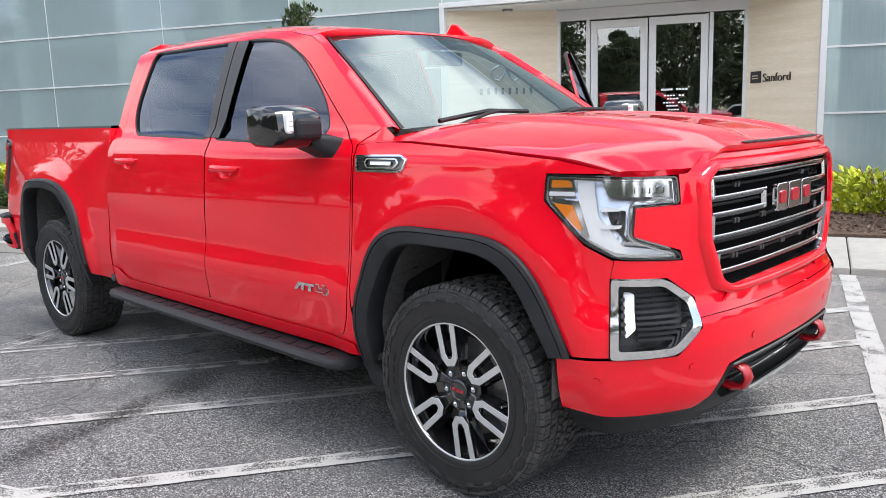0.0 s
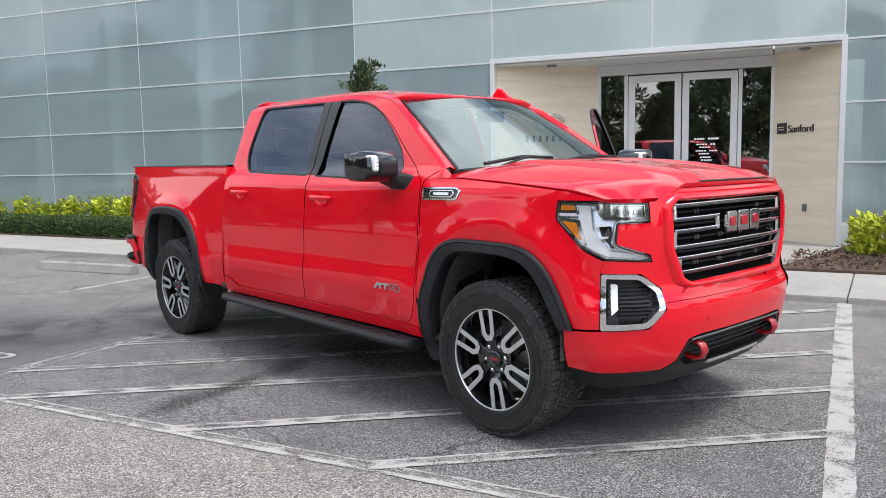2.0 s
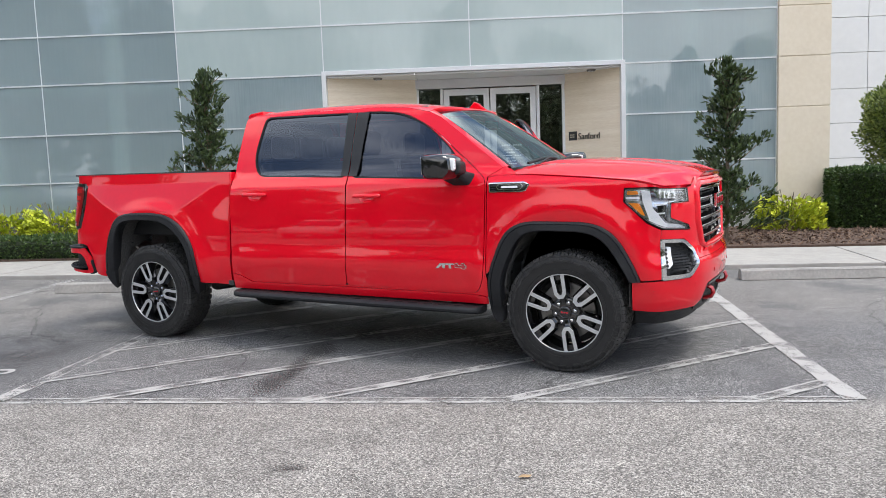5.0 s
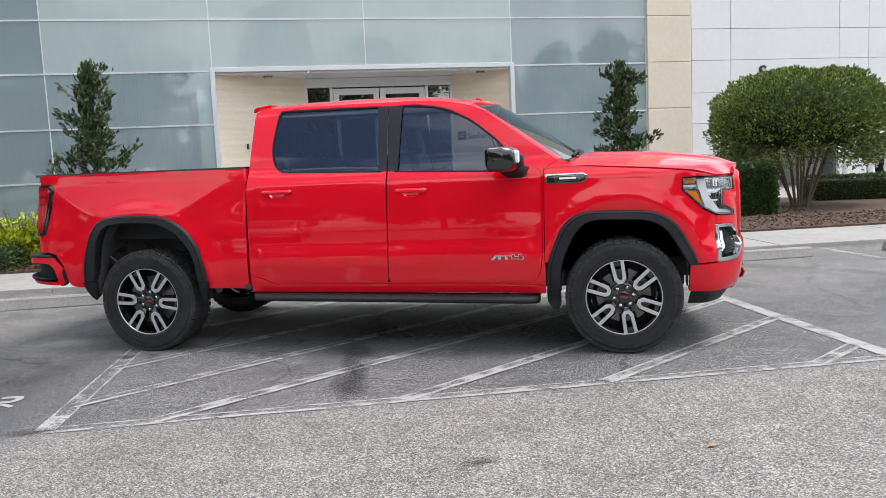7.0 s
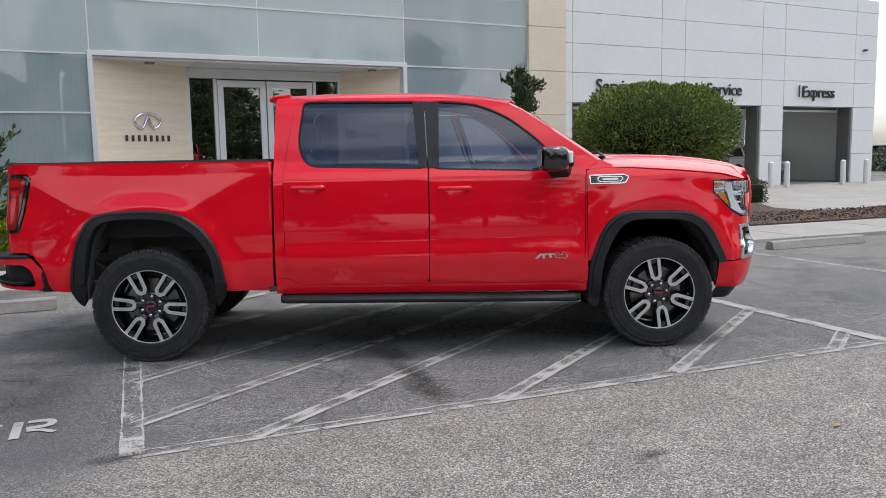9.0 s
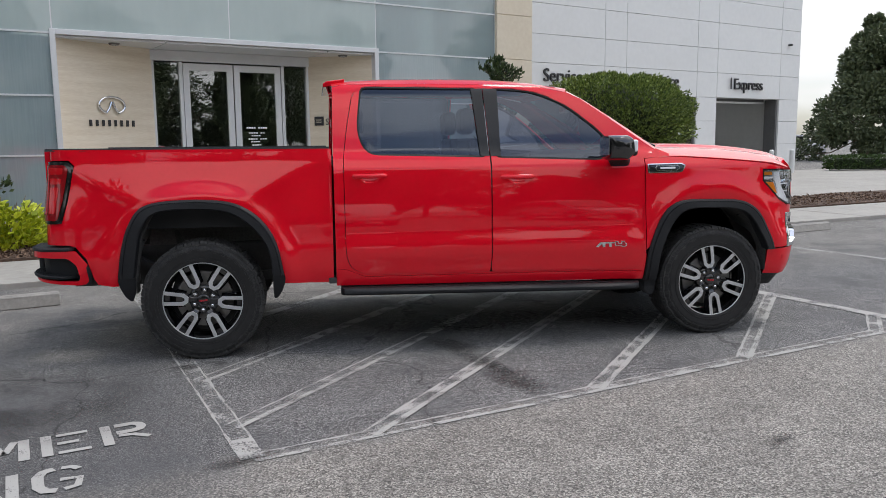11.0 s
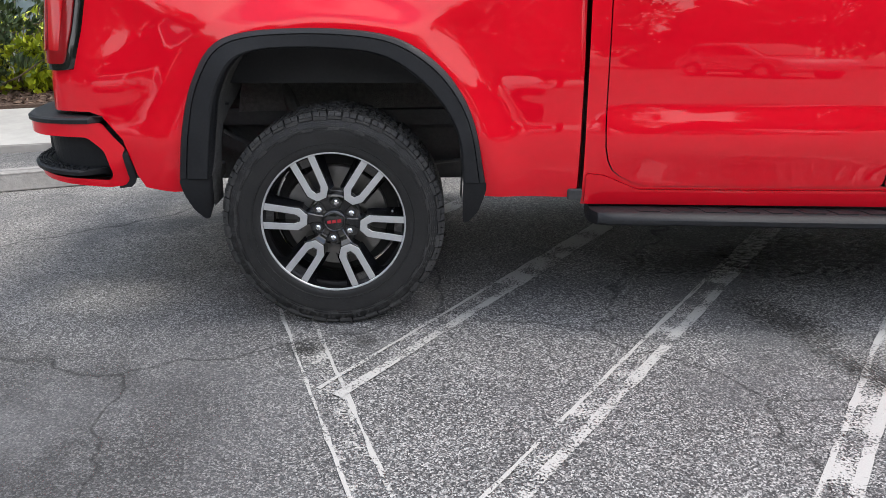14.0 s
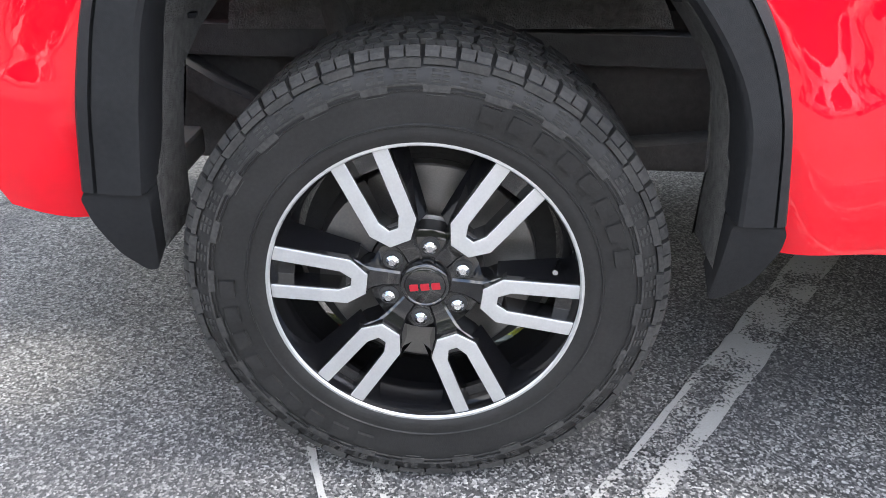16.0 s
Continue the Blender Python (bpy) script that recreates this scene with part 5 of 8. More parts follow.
    for q in ([(-1.05, 1.335), (-0.862, 1.332), (-0.866, 1.290), (-0.985, 1.288), (-0.985, 1.03), (-1.05, 1.02)], [(-0.965, 1.265), (-0.875, 1.262), (-0.882, 1.225), (-0.965, 1.225)],
              [(-0.965, 1.205), (-0.895, 1.205), (-0.925, 1.03), (-0.965, 1.03)]):
        panel("light_bar", fillet(q, 0.008), M_TAIL, lamp, 0.024, sgn=sfx, hem=0.004, h=0.04)
    # front lamps
    hp = fillet([(4.160, 1.240), (sy(0.705), 1.230), (sy(0.700), 1.146), (sy(0.832), 1.142), (sy(0.838), 1.040), (sy(0.70), 0.986), (sy(0.690), 0.963), (sx(4.395), 0.975), (4.302, 1.022), (4.156, 1.158)],
                [0.012, 0.012, 0.012, 0.015, 0.03, 0.01, 0.008, 0.03, 0.03, 0.02])
    lamp = panel("headlamp", hp, M_LENS, truck, 0.002, sgn=sfx, hem=0.0, h=0.035, label="clear headlamp with white light strip and amber marker")
    lamp.visible_shadow = False
    part("housing", quad_strip([skin(s, z, -0.030, sfx) for s, z in hp]), M_HOUSE, lamp, "bright lamp housing")
    loop_o, loop_i = [skin(s, z, 0.001, sfx) for s, z in hp], [skin(s, z, -0.03, sfx) for s, z in hp]
    part("bezel", grid_mesh([loop_o, loop_i], closed=True), M_HOUSE, lamp, "bright inner rim")
    panel("seal", shrink(hp, -0.002), M_GLOSSBLACK, lamp, 0.004, sgn=sfx, holes=[shrink(hp, 0.0035)], hem=0.006, h=0.03, label="thin black seal")
    panel("chrome_line", shrink(hp, 0.008), M_CHROME, lamp, -0.008, sgn=sfx, holes=[shrink(hp, 0.013)], hem=0.008, h=0.03)
    panel("light_strip", fillet([(sx(4.266), 1.230), (sx(4.320), 1.228), (sx(4.338), 1.11), (sx(4.412), 1.012), (sy(0.71), 0.990), (sy(0.71), 0.968), (sx(4.395), 0.979), (sx(4.306), 1.027), (sx(4.278), 1.12)], 0.012), M_WHITELED, lamp, -0.012, sgn=sfx, hem=0.012, h=0.03, label="white light strip")
    panel("reflector", fillet([(sx(4.345), 1.226), (sy(0.715), 1.220), (sy(0.712), 1.165), (sx(4.37), 1.172)], 0.008), M_CHROME, lamp, -0.018, sgn=sfx, hem=0.01, h=0.03)
    panel("pocket", fillet([(sx(4.365), 1.128), (sy(0.845), 1.126), (sy(0.850), 1.045), (sy(0.835), 1.026), (sx(4.425), 1.022), (sx(4.375), 1.09)], 0.008), M_GLOSSBLACK, lamp, -0.026, sgn=sfx, hem=0.0, h=0.04, label="dark pocket")
    for k in range(6):
        a, c = sy(0.845 - k * 0.021), sy(0.845 - k * 0.021 - 0.017)
        panel("projector", fillet([(a, 1.200), (c, 1.206), (c, 1.184), (a, 1.178)], 0.003), M_CHROME, lamp, -0.010, sgn=sfx, hem=0.012, h=0.03)
    for z in (1.128, 1.072):
        panel("shelf", fillet([(sx(4.345), z + 0.007), (sy(0.856), z + 0.008), (sy(0.862), z - 0.002), (sx(4.350), z - 0.004)], 0.003), M_WHITELED, lamp, -0.008, sgn=sfx, hem=0.016, h=0.03)
    for z0, z1 in ((1.084, 1.108), (1.034, 1.058)):
        panel("projector", fillet([(sx(4.395), z1), (sy(0.868), z1 - 0.004), (sy(0.862), (z0 + z1) / 2), (sy(0.870), z0), (sx(4.405), z0 + 0.004)], 0.006), M_CHROME, lamp, -0.012, sgn=sfx, hem=0.012, h=0.03)
    for rim in ([(4.166, 1.233), (sx(4.252), 1.232), (sx(4.262), 1.194), (4.166, 1.192)], [(4.163, 1.164), (sx(4.274), 1.156), (sx(4.314), 1.036), (4.275, 1.049)]):
        panel("marker_rim", fillet(rim, 0.006), M_CHROME, lamp, -0.010, sgn=sfx, hem=0.01, h=0.03)
    panel("amber_marker", fillet([(4.176, 1.224), (sx(4.240), 1.223), (sx(4.250), 1.201), (4.176, 1.199)], 0.006), M_AMBER, lamp, -0.006, sgn=sfx, hem=0.01, h=0.03, label="amber marker")
    panel("amber_marker", fillet([(4.184, 1.149), (sx(4.254), 1.142), (sx(4.290), 1.060), (4.270, 1.068)], 0.006), M_AMBER, lamp, -0.006, sgn=sfx, hem=0.01, h=0.03, label="amber marker")
    panel("light_strip", fillet([(4.168, 1.186), (sx(4.255), 1.186), (sx(4.258), 1.172), (4.168, 1.172)], 0.004), M_WHITELED, lamp, -0.006, sgn=sfx, hem=0.01, h=0.03)
    # fog lamp surround
    fo = fillet([(sx(4.380), 0.905), (sy(0.735), 0.898), (sy(0.640), 0.825), (sy(0.640), 0.735), (sy(0.715), 0.652), (sx(4.380), 0.645)], [0.012, 0.03, 0.03, 0.03, 0.03, 0.012])
    fi = fillet([(sx(4.400), 0.886), (sy(0.748), 0.879), (sy(0.668), 0.815), (sy(0.668), 0.746), (sy(0.730), 0.678), (sx(4.400), 0.674)], [0.01, 0.02, 0.02, 0.02, 0.02, 0.01])
    fog = panel("fog_lamp_surround", fo, M_CHROME, truck, 0.008, holes=[fi], sgn=sfx, hem=0.028, h=0.03, label="chrome six-sided fog lamp surround")
    part("recess", quad_strip([skin(s, z, -0.045, sfx) for s, z in fi]), M_DARK, fog, "black recess")
    part("inner_rim", grid_mesh([[skin(s, z, 0.007, sfx) for s, z in fi], [skin(s, z, -0.045, sfx) for s, z in shrink(fi, 0.006)]], closed=True), M_CHROME, fog)
    panel("fog_light", fillet([(sx(4.418), 0.856), (sx(4.442), 0.855), (sx(4.440), 0.742), (sx(4.418), 0.712)], 0.008), M_WHITELED, fog, -0.012, sgn=sfx, hem=0.03, h=0.03, label="white upright fog light strip")
    for k in range(5):
        z = 0.838 - k * 0.026
        panel("lamp_cell", [(sx(4.413) + 0.008 * math.cos(q), z + 0.009 * math.sin(q)) for q in (2 * math.pi * j / 10 for j in range(10))], M_DARK, fog, -0.009, sgn=sfx, hem=0.01, h=0.02)
    for k in range(9):
        z = 0.85 - k * 0.018
        panel("fin", [(sx(4.448), z), (sy(0.69), z), (sy(0.69), z - 0.009), (sx(4.448), z - 0.009)], M_BLACK, fog, -0.026, sgn=sfx, hem=0.02, h=0.05)
    # engine badge on the fender: plain shapes
    bo = fillet([(3.215, 1.300), (3.480, 1.303), (3.515, 1.285), (3.490, 1.240), (3.455, 1.232), (3.220, 1.232)], 0.008)
    badge = panel("fender_vent", bo, M_CHROME, truck, 0.006, sgn=sfx, holes=[shrink(bo, 0.008)], hem=0.012, h=0.03, label="chrome-edged black fender vent badge")
    panel("insert", shrink(bo, 0.007), M_GLOSSBLACK, badge, 0.002, sgn=sfx, hem=0.0, h=0.03)
    panel("plate", fillet([(3.285, 1.287), (3.455, 1.288), (3.470, 1.268), (3.445, 1.248), (3.29, 1.247), (3.272, 1.266)], 0.006), M_CHROME, badge, 0.008, holes=[[(3.29, 1.282), (3.453, 1.283), (3.463, 1.268), (3.442, 1.253), (3.293, 1.252), (3.279, 1.266)]], sgn=sfx, hem=0.006, h=0.03)
    panel("bar", fillet([(3.312, 1.274), (3.43, 1.275), (3.43, 1.261), (3.312, 1.261)], 0.004), M_WHITELED, badge, 0.010, sgn=sfx, hem=0.003, h=0.03)
    for k in range(4):
        panel("bar", [(3.232, 1.290 - k * 0.014), (3.268, 1.290 - k * 0.014), (3.268, 1.285 - k * 0.014), (3.232, 1.285 - k * 0.014)], M_BLACK, badge, 0.007, sgn=sfx, hem=0.004)
    # door badge: three slanted plain shapes
    for k in range(3):
        if sgn < 0:
            for q in shapes_at(k):
                panel("badge", q, M_CHROME if k < 2 else M_REDLOGO, truck, 0.006, sgn=sfx, hem=0.008, h=0.03)
                if k == 2:
                    panel("badge", shrink(q, -0.004), M_CHROME, truck, 0.004, sgn=sfx, hem=0.006, h=0.03)
    # bed gap tab and running board
    c = skin(0.87, 0.525, 0, sfx)
    part("gap_seal", box(0.862, c.y - 0.012, 0.498, 0.915, c.y + 0.012, 0.54, 0.006), M_DARK, truck)
    bm = bmesh.new()
    prof = [(0.055, 0.470), (0.085, 0.466), (0.100, 0.448), (0.098, 0.432), (0.070, 0.418), (-0.05, 0.416), (-0.085, 0.43), (-0.085, 0.468)]
    rows = []
    for x, k, dz in ((0.945, 0.25, 0.0), (0.965, 0.8, 0), (1.02, 1.0, 0), (1.6, 1, -0.011), (2.2, 1, -0.022), (2.9, 1, -0.035), (3.08, 1, -0.038), (3.13, 0.75, -0.039), (3.15, 0.25, -0.039)):
        rows.append([Vector((x, sgn * (0.945 + (a if a < 0 else a * k)), z + dz)) for a, z in prof])
    bm = grid_mesh(rows, closed=True)
    bm.faces.new(bm.verts[:8])
    bm.verts.ensure_lookup_table()
    bm.faces.new(bm.verts[-8:])
    bmesh.ops.recalc_face_normals(bm, faces=bm.faces[:])
    board = part("running_board", bm, M_BLACK, truck, "black textured running board", smooth=45)
    for k in range(16):
        x = 1.10 + k * 0.122
        dz = -0.019 * (x - 0.95) / 1.1
        bm = prism([(x, 0), (x + 0.075, 0), (x + 0.095, 0.03), (x + 0.02, 0.03)], 0.004)
        bm.transform(Matrix(((1, 0, 0, 0), (0, 0, sgn * 2.0, sgn * 0.945), (0, 1, 0, 0.468 + dz), (0, 0, 0, 1))))
        part("tread_cleat", bm, M_BLACK, board)
    for x in (1.25, 2.05, 2.9):
        part("bracket", tube([(x, sgn * 0.90, 0.43), (x, sgn * 0.75, 0.47), (x, sgn * 0.6, 0.52)], 0.02), M_DARK, board)
    # wheel housings
    for i_line, x0, x1 in ((R_IN, -0.62, 0.66), (F_IN, 3.12, 4.36)):
        pi = arch(i_line, 40)
        ring = [(x, z + 0.012) for x, z in pi]
        rows = []
        for yy in (0.935, 0.90, 0.86, 0.80, 0.70, 0.55):
            row = []
            for x, z in [(ring[0][0], 0.47)] + ring + [(ring[-1][0], 0.47)]:
                wob = 0.006 * noise.noise(Vector((x * 9, yy * 12, z * 9)))
                deep = 0.80 + (yy - 0.80) * smooth01(0.755, 0.86, z) if yy < 0.80 else yy
                row.append(Vector((x + wob, sgn * deep, z + wob)))
            rows.append(row)
        part("wheel_housing", grid_mesh(rows), M_LINER, truck, "grey felt wheel arch liner", smooth=50)
        high = [p for p in ring if p[1] > (0.74 if i_line is R_IN else 0.55)]
        bm = quad_strip([Vector((x, sgn * 0.55, z)) for x, z in high])
        part("inner_housing", bm, M_LINER, truck)
        for x, z in ring[6:34:5]:
            part("liner_clip", cyl((x, sgn * 0.78, z - 0.002), (x, sgn * 0.78, z - 0.010), 0.012, 0.009, n=10), M_BLACK, truck)


def quad_strip(pts):
    """A filled loop of points, triangulated."""
    bm = bmesh.new()
    f = bm.faces.new([bm.verts.new(p) for p in pts])
    bmesh.ops.triangulate(bm, faces=[f])
    return bm


def join_doors():
    """The outline round both doors."""
    a = shrink(DOOR_R, -0.0025)
    b = shrink(DOOR_F, -0.0025)
    left = [p for p in a if p[0] < 2.012]
    right = [p for p in b if p[0] > 2.045]
    # from the bottom seam forward round the front door, then back over the top of the rear door
    right = sorted_loop(right, (2.03, 0.53))
    left = sorted_loop(left, (2.02, 1.868))
    return right + left


def sorted_loop(pts, start):
    """An open run of a loop, turned so that it begins next to the start."""
    gaps = [math.dist(pts[i - 1], pts[i]) for i in range(len(pts))]
    k = max(range(len(pts)), key=lambda i: gaps[i])
    run = pts[k:] + pts[:k]
    return run if math.dist(run[0], start) < math.dist(run[-1], start) else run[::-1]


def shapes_at(k):
    x, z0, z1 = (2.805, 2.885, 2.962)[k], 0.697, 0.733
    if k == 0:
        return [[(x, z0), (x + 0.022, z0), (x + 0.050, z1 - 0.012), (x + 0.056, z0), (x + 0.074, z0), (x + 0.076, z1), (x + 0.034, z1)]]
    if k == 1:
        return [[(x - 0.004, z1), (x - 0.006, z1 - 0.011), (x + 0.022, z1 - 0.011), (x + 0.026, z0), (x + 0.046, z0), (x + 0.042, z1 - 0.011), (x + 0.066, z1 - 0.011), (x + 0.066, z1)]]
    return [[(x, z1), (x + 0.016, z1), (x + 0.018, z0 + 0.020), (x + 0.048, z0 + 0.020), (x + 0.046, z1), (x + 0.066, z1), (x + 0.070, z0 + 0.020), (x + 0.080, z0 + 0.020), (x + 0.080, z0 + 0.008), (x + 0.070, z0 + 0.008), (x + 0.070, z0), (x + 0.050, z0), (x + 0.050, z0 + 0.008), (x - 0.002, z0 + 0.008)]]


for side_sign in (-1, 1):
    build_side(side_sign)


# ---- doors, glass, roof ----
M_PRIVACY = glass_mat("privacy_glass", (0.27, 0.285, 0.32), 0.0, 0.04, 0.9, (0.72, 0.82, 1.0))
M_SIDEGLASS = glass_mat("side_glass", (0.19, 0.21, 0.235), 0.0, 0.045, 0.9, (0.76, 0.83, 1.0))


M_TRIM = mat("window_trim", (0.006, 0.006, 0.007), 0.4, spec=0.3)


def window(name, outline, material, parent, sgn, divider=None):
    """A black surround with a pane set back in it."""
    fr = panel(name, shrink(outline, -0.032), M_TRIM, parent, -0.004, holes=[shrink(outline, -0.018)], sgn=sgn, hem=0.02, h=0.05, label="black window surround")
    pane = panel("pane", shrink(outline, -0.021), material, fr, -0.014, sgn=sgn, hem=0.0, h=0.06)
    pane.visible_shadow = False
    return fr


def door_handle(x, z, parent, sgn):
    handle_cup(x, z, parent, sgn)
    rows = []
    for k in range(17):
        t = k / 16
        a = x - 0.122 + 0.244 * t
        lift = 0.034 * math.sin(math.pi * min(1, max(0, t))) ** 0.45 if 0 < t < 1 else 0.0
        hw = 0.016 if 0 < k < 16 else 0.006
        rows.append([skin(a, z + 0.006 + hw * math.cos(q), lift * 0.85 + 0.009 * math.sin(q) + 0.004, sgn) for q in (2 * math.pi * j / 10 for j in range(10))])
    bm = grid_mesh(rows, closed=True)
    bmesh.ops.recalc_face_normals(bm, faces=bm.faces[:])
    part("door_handle", bm, M_RED, parent, smooth=60)


def front_door(sgn, parent):
    d = panel("front_door", shrink(DOOR_F, 0.0022), M_RED, parent, sgn=sgn, holes=[shrink(GLASS_F, -0.030), cup_line(2.225, 1.217)], h=0.028)
    panel("door_lining", shrink(DOOR_F, 0.015), M_SEAT, d, -0.06, holes=[shrink(GLASS_F, -0.026)], sgn=sgn, hem=0.0, h=0.08, label="dark inner door lining")
    window("window_surround", GLASS_F, M_SIDEGLASS, d, sgn)
    panel("pillar_cover", [(2.0395, 1.374), (2.115, 1.372), (2.13, 1.860), (2.024, 1.864)], M_SATINBLACK, d, 0.003, sgn=sgn, hem=0.004, label="satin black pillar cover")
    door_handle(2.225, 1.217, d, sgn)
    mirror(sgn, d)
    return d


def mirror(sgn, parent):
    """A black door mirror with a white side lamp in it."""
    rows = []
    for y, x0, x1, z0, z1 in ((0.985, 2.86, 3.02, 1.360, 1.480), (1.00, 2.835, 3.055, 1.342, 1.500), (1.04, 2.828, 3.062, 1.335, 1.507), (1.12, 2.822, 3.050, 1.333, 1.510), (1.19, 2.826, 3.02, 1.340, 1.506), (1.215, 2.835, 2.97, 1.36, 1.495), (1.222, 2.85, 2.93, 1.39, 1.47)):
        q = fillet([(x0, z0 + 0.012), (x0 + 0.02, z0), (x1 - 0.05, z0), (x1, z0 + 0.045), (x1 - 0.01, z1 - 0.03), (x1 - 0.055, z1), (x0, z1)], 0.02, 3)
        rows.append([Vector((x, sgn * (y - 0.03), z)) for x, z in q])
    bm = grid_mesh(rows, closed=True)
    bm.faces.new([bm.verts[i] for i in range(len(rows[0]))])
    bm.faces.new([bm.verts[-1 - i] for i in range(len(rows[0]))])
    bmesh.ops.recalc_face_normals(bm, faces=bm.faces[:])
    head = part("mirror", bm, M_GLOSSBLACK, parent, "gloss black door mirror", smooth=40)
    bm = bmesh.new()
    rows = []
    for y, x0, x1, z0, z1 in ((0.86, 2.965, 3.105, 1.235, 1.36), (0.91, 2.95, 3.10, 1.245, 1.37), (0.95, 2.92, 3.07, 1.29, 1.385), (1.02, 2.87, 3.03, 1.335, 1.392)):
        q = fillet([(x0, z0), (x1, z0), (x1, z1), (x0, z1)], 0.03, 3)
        rows.append([Vector((x, sgn * (y - 0.02), z)) for x, z in q])
    bm = grid_mesh(rows, closed=True)
    bmesh.ops.recalc_face_normals(bm, faces=bm.faces[:])
    part("mirror_arm", bm, M_BLACK, head, "matt black mirror arm", smooth=50)
    part("mirror_cover", box(2.93, sgn * 0.97, 1.362, 3.073, sgn * 1.10, 1.455, 0.025, 3), M_BLACK, head, "matt black mirror cover")
    part("side_lamp", box(3.005, sgn * 1.104, 1.392, 3.054, sgn * 1.136, 1.478, 0.014, 4), M_WHITELED, head, "white ribbed side lamp")
    for k in range(4):
        z = 1.40 + k * 0.021
        part("lamp_rib", box(3.049, sgn * 1.110, z, 3.0555, sgn * 1.130, z + 0.004, 0.0015), M_HOUSE, head)
    part("mirror_glass", box(2.818, sgn * 1.0, 1.372, 2.823, sgn * 1.175, 1.492, 0.001), M_CHROME, head, "mirror glass")


for sg in (-1, 1):
    rd = [o for o in truck.children if o.name.startswith("rear_door")][0 if sg < 0 else 1]
    window("window_surround", GLASS_R, M_PRIVACY, rd, sg)
    door_handle(1.165, 1.240, rd, sg)
    panel("pillar_cover", [(1.968, 1.376), (2.0300, 1.374), (2.0165, 1.864), (1.935, 1.862)], M_SATINBLACK, rd, 0.003, sgn=sg, hem=0.004, label="satin black pillar cover")
    panel("door_lining", shrink(DOOR_R, 0.015), M_SEAT, rd, -0.06, holes=[shrink(GLASS_R, -0.026)], sgn=sg, hem=0.0, h=0.08)
front_door(-1, truck)
open_door = front_door(1, truck)
hinge = Vector((3.185, 0.93, 0.9))
open_door.matrix_basis = Matrix.Translation(hinge) @ Matrix.Rotation(radians(-62), 4, "Z") @ Matrix.Translation(-hinge)
tagged(open_door, "open driver's door with a black mirror")

# roof, pillars, windscreen
rows = []
for i in range(26):
    t = i / 25
    row = []
    for j in range(33):
        v = -1 + 2 * j / 32
        a = abs(v)
        xf = 2.655 + 0.12 * (1 - v * v)
        xr = 0.925 - 0.015 * (1 - v * v)
        x = xr + (xf - xr) * t
        ztop = float(np.interp(x, [0.88, 1.0, 1.3, 1.7, 2.0, 2.2, 2.4, 2.6, 2.8], [1.915, 1.935, 1.95, 1.953, 1.950, 1.942, 1.925, 1.90, 1.868]))
        zlow = float(np.interp(x, [0.90, 1.0, 1.5, 2.2, 2.45, 2.66, 2.78], [1.868, 1.894, 1.900, 1.895, 1.879, 1.834, 1.795]))
        yl = -skin(min(max(x, 0.93), 3), zlow, 0, -1).y
        y = yl * math.copysign(1 - (1 - a) ** 1.0, v) if a < 1 else yl * v
        z = zlow + (ztop - zlow) * (1 - a ** 6)
        row.append(Vector((x, y, z)))
    rows.append(row)
bm = grid_mesh(rows)
bmesh.ops.recalc_face_normals(bm, faces=bm.faces[:])
part("roof", bm, M_RED, truck, smooth=60)
roof_front = rows[-1]
# spoiler lip above the rear window
part("roof_lip", prism([(0.862, 1.878), (0.862, 1.905), (0.89, 1.922), (1.02, 1.938), (1.02, 1.90)], 1.16, 0.008, 2, Matrix.Translation((0, -0.58, 0))), M_RED, truck)
fin = prism([(2.47, 1.905), (2.68, 1.880), (2.63, 1.908), (2.565, 1.962), (2.53, 1.970)], 0.03, 0.008, 2, Matrix.Translation((0.0, 0.43, 0)))
part("roof_antenna", fin, M_RED, truck, "small red fin antenna")


def ws_edge(t, sg):
    """The outer edge of the windscreen, from its foot to its top."""
    return Vector((3.335 + (2.668 - 3.335) * t - 0.02 * math.sin(math.pi * t), sg * (0.785 + (0.612 - 0.785) * t), 1.395 + (1.832 - 1.395) * t + 0.025 * math.sin(math.pi * t)))


rows = []
for i in range(15):
    t = i / 14
    a, b = ws_edge(t, -1), ws_edge(t, 1)
    rows.append([a.lerp(b, j / 20) + Vector((0.125 * (1 - (j / 10 - 1) ** 2), 0, 0.028 * (1 - (j / 10 - 1) ** 2))) for j in range(21)])
bm = grid_mesh(rows)
bmesh.ops.recalc_face_normals(bm, faces=bm.faces[:])
ws = part("windscreen", bm, glass_mat("windscreen_glass", (0.38, 0.44, 0.43), 0.0, 0.20, 1.0, (0.58, 0.68, 0.69)), truck, "clear raked windscreen", smooth=60)
ws.visible_shadow = False
top = rows[-1]
hdr = []
for j in range(33):
    v = -1 + 2 * j / 32
    k = j / 32 * 20
    i0 = min(19, int(k))
    g = top[i0].lerp(top[i0 + 1], k - i0)
    r = roof_front[j]
    hdr.append([r, r.lerp(g, 0.5) + Vector((0.004, 0, 0.004)), g + Vector((0.003, 0, 0.002)), g + Vector((-0.01, 0, -0.02))])
bm = grid_mesh(hdr)
bmesh.ops.recalc_face_normals(bm, faces=bm.faces[:])
part("roof_header", bm, M_RED, truck, smooth=50)
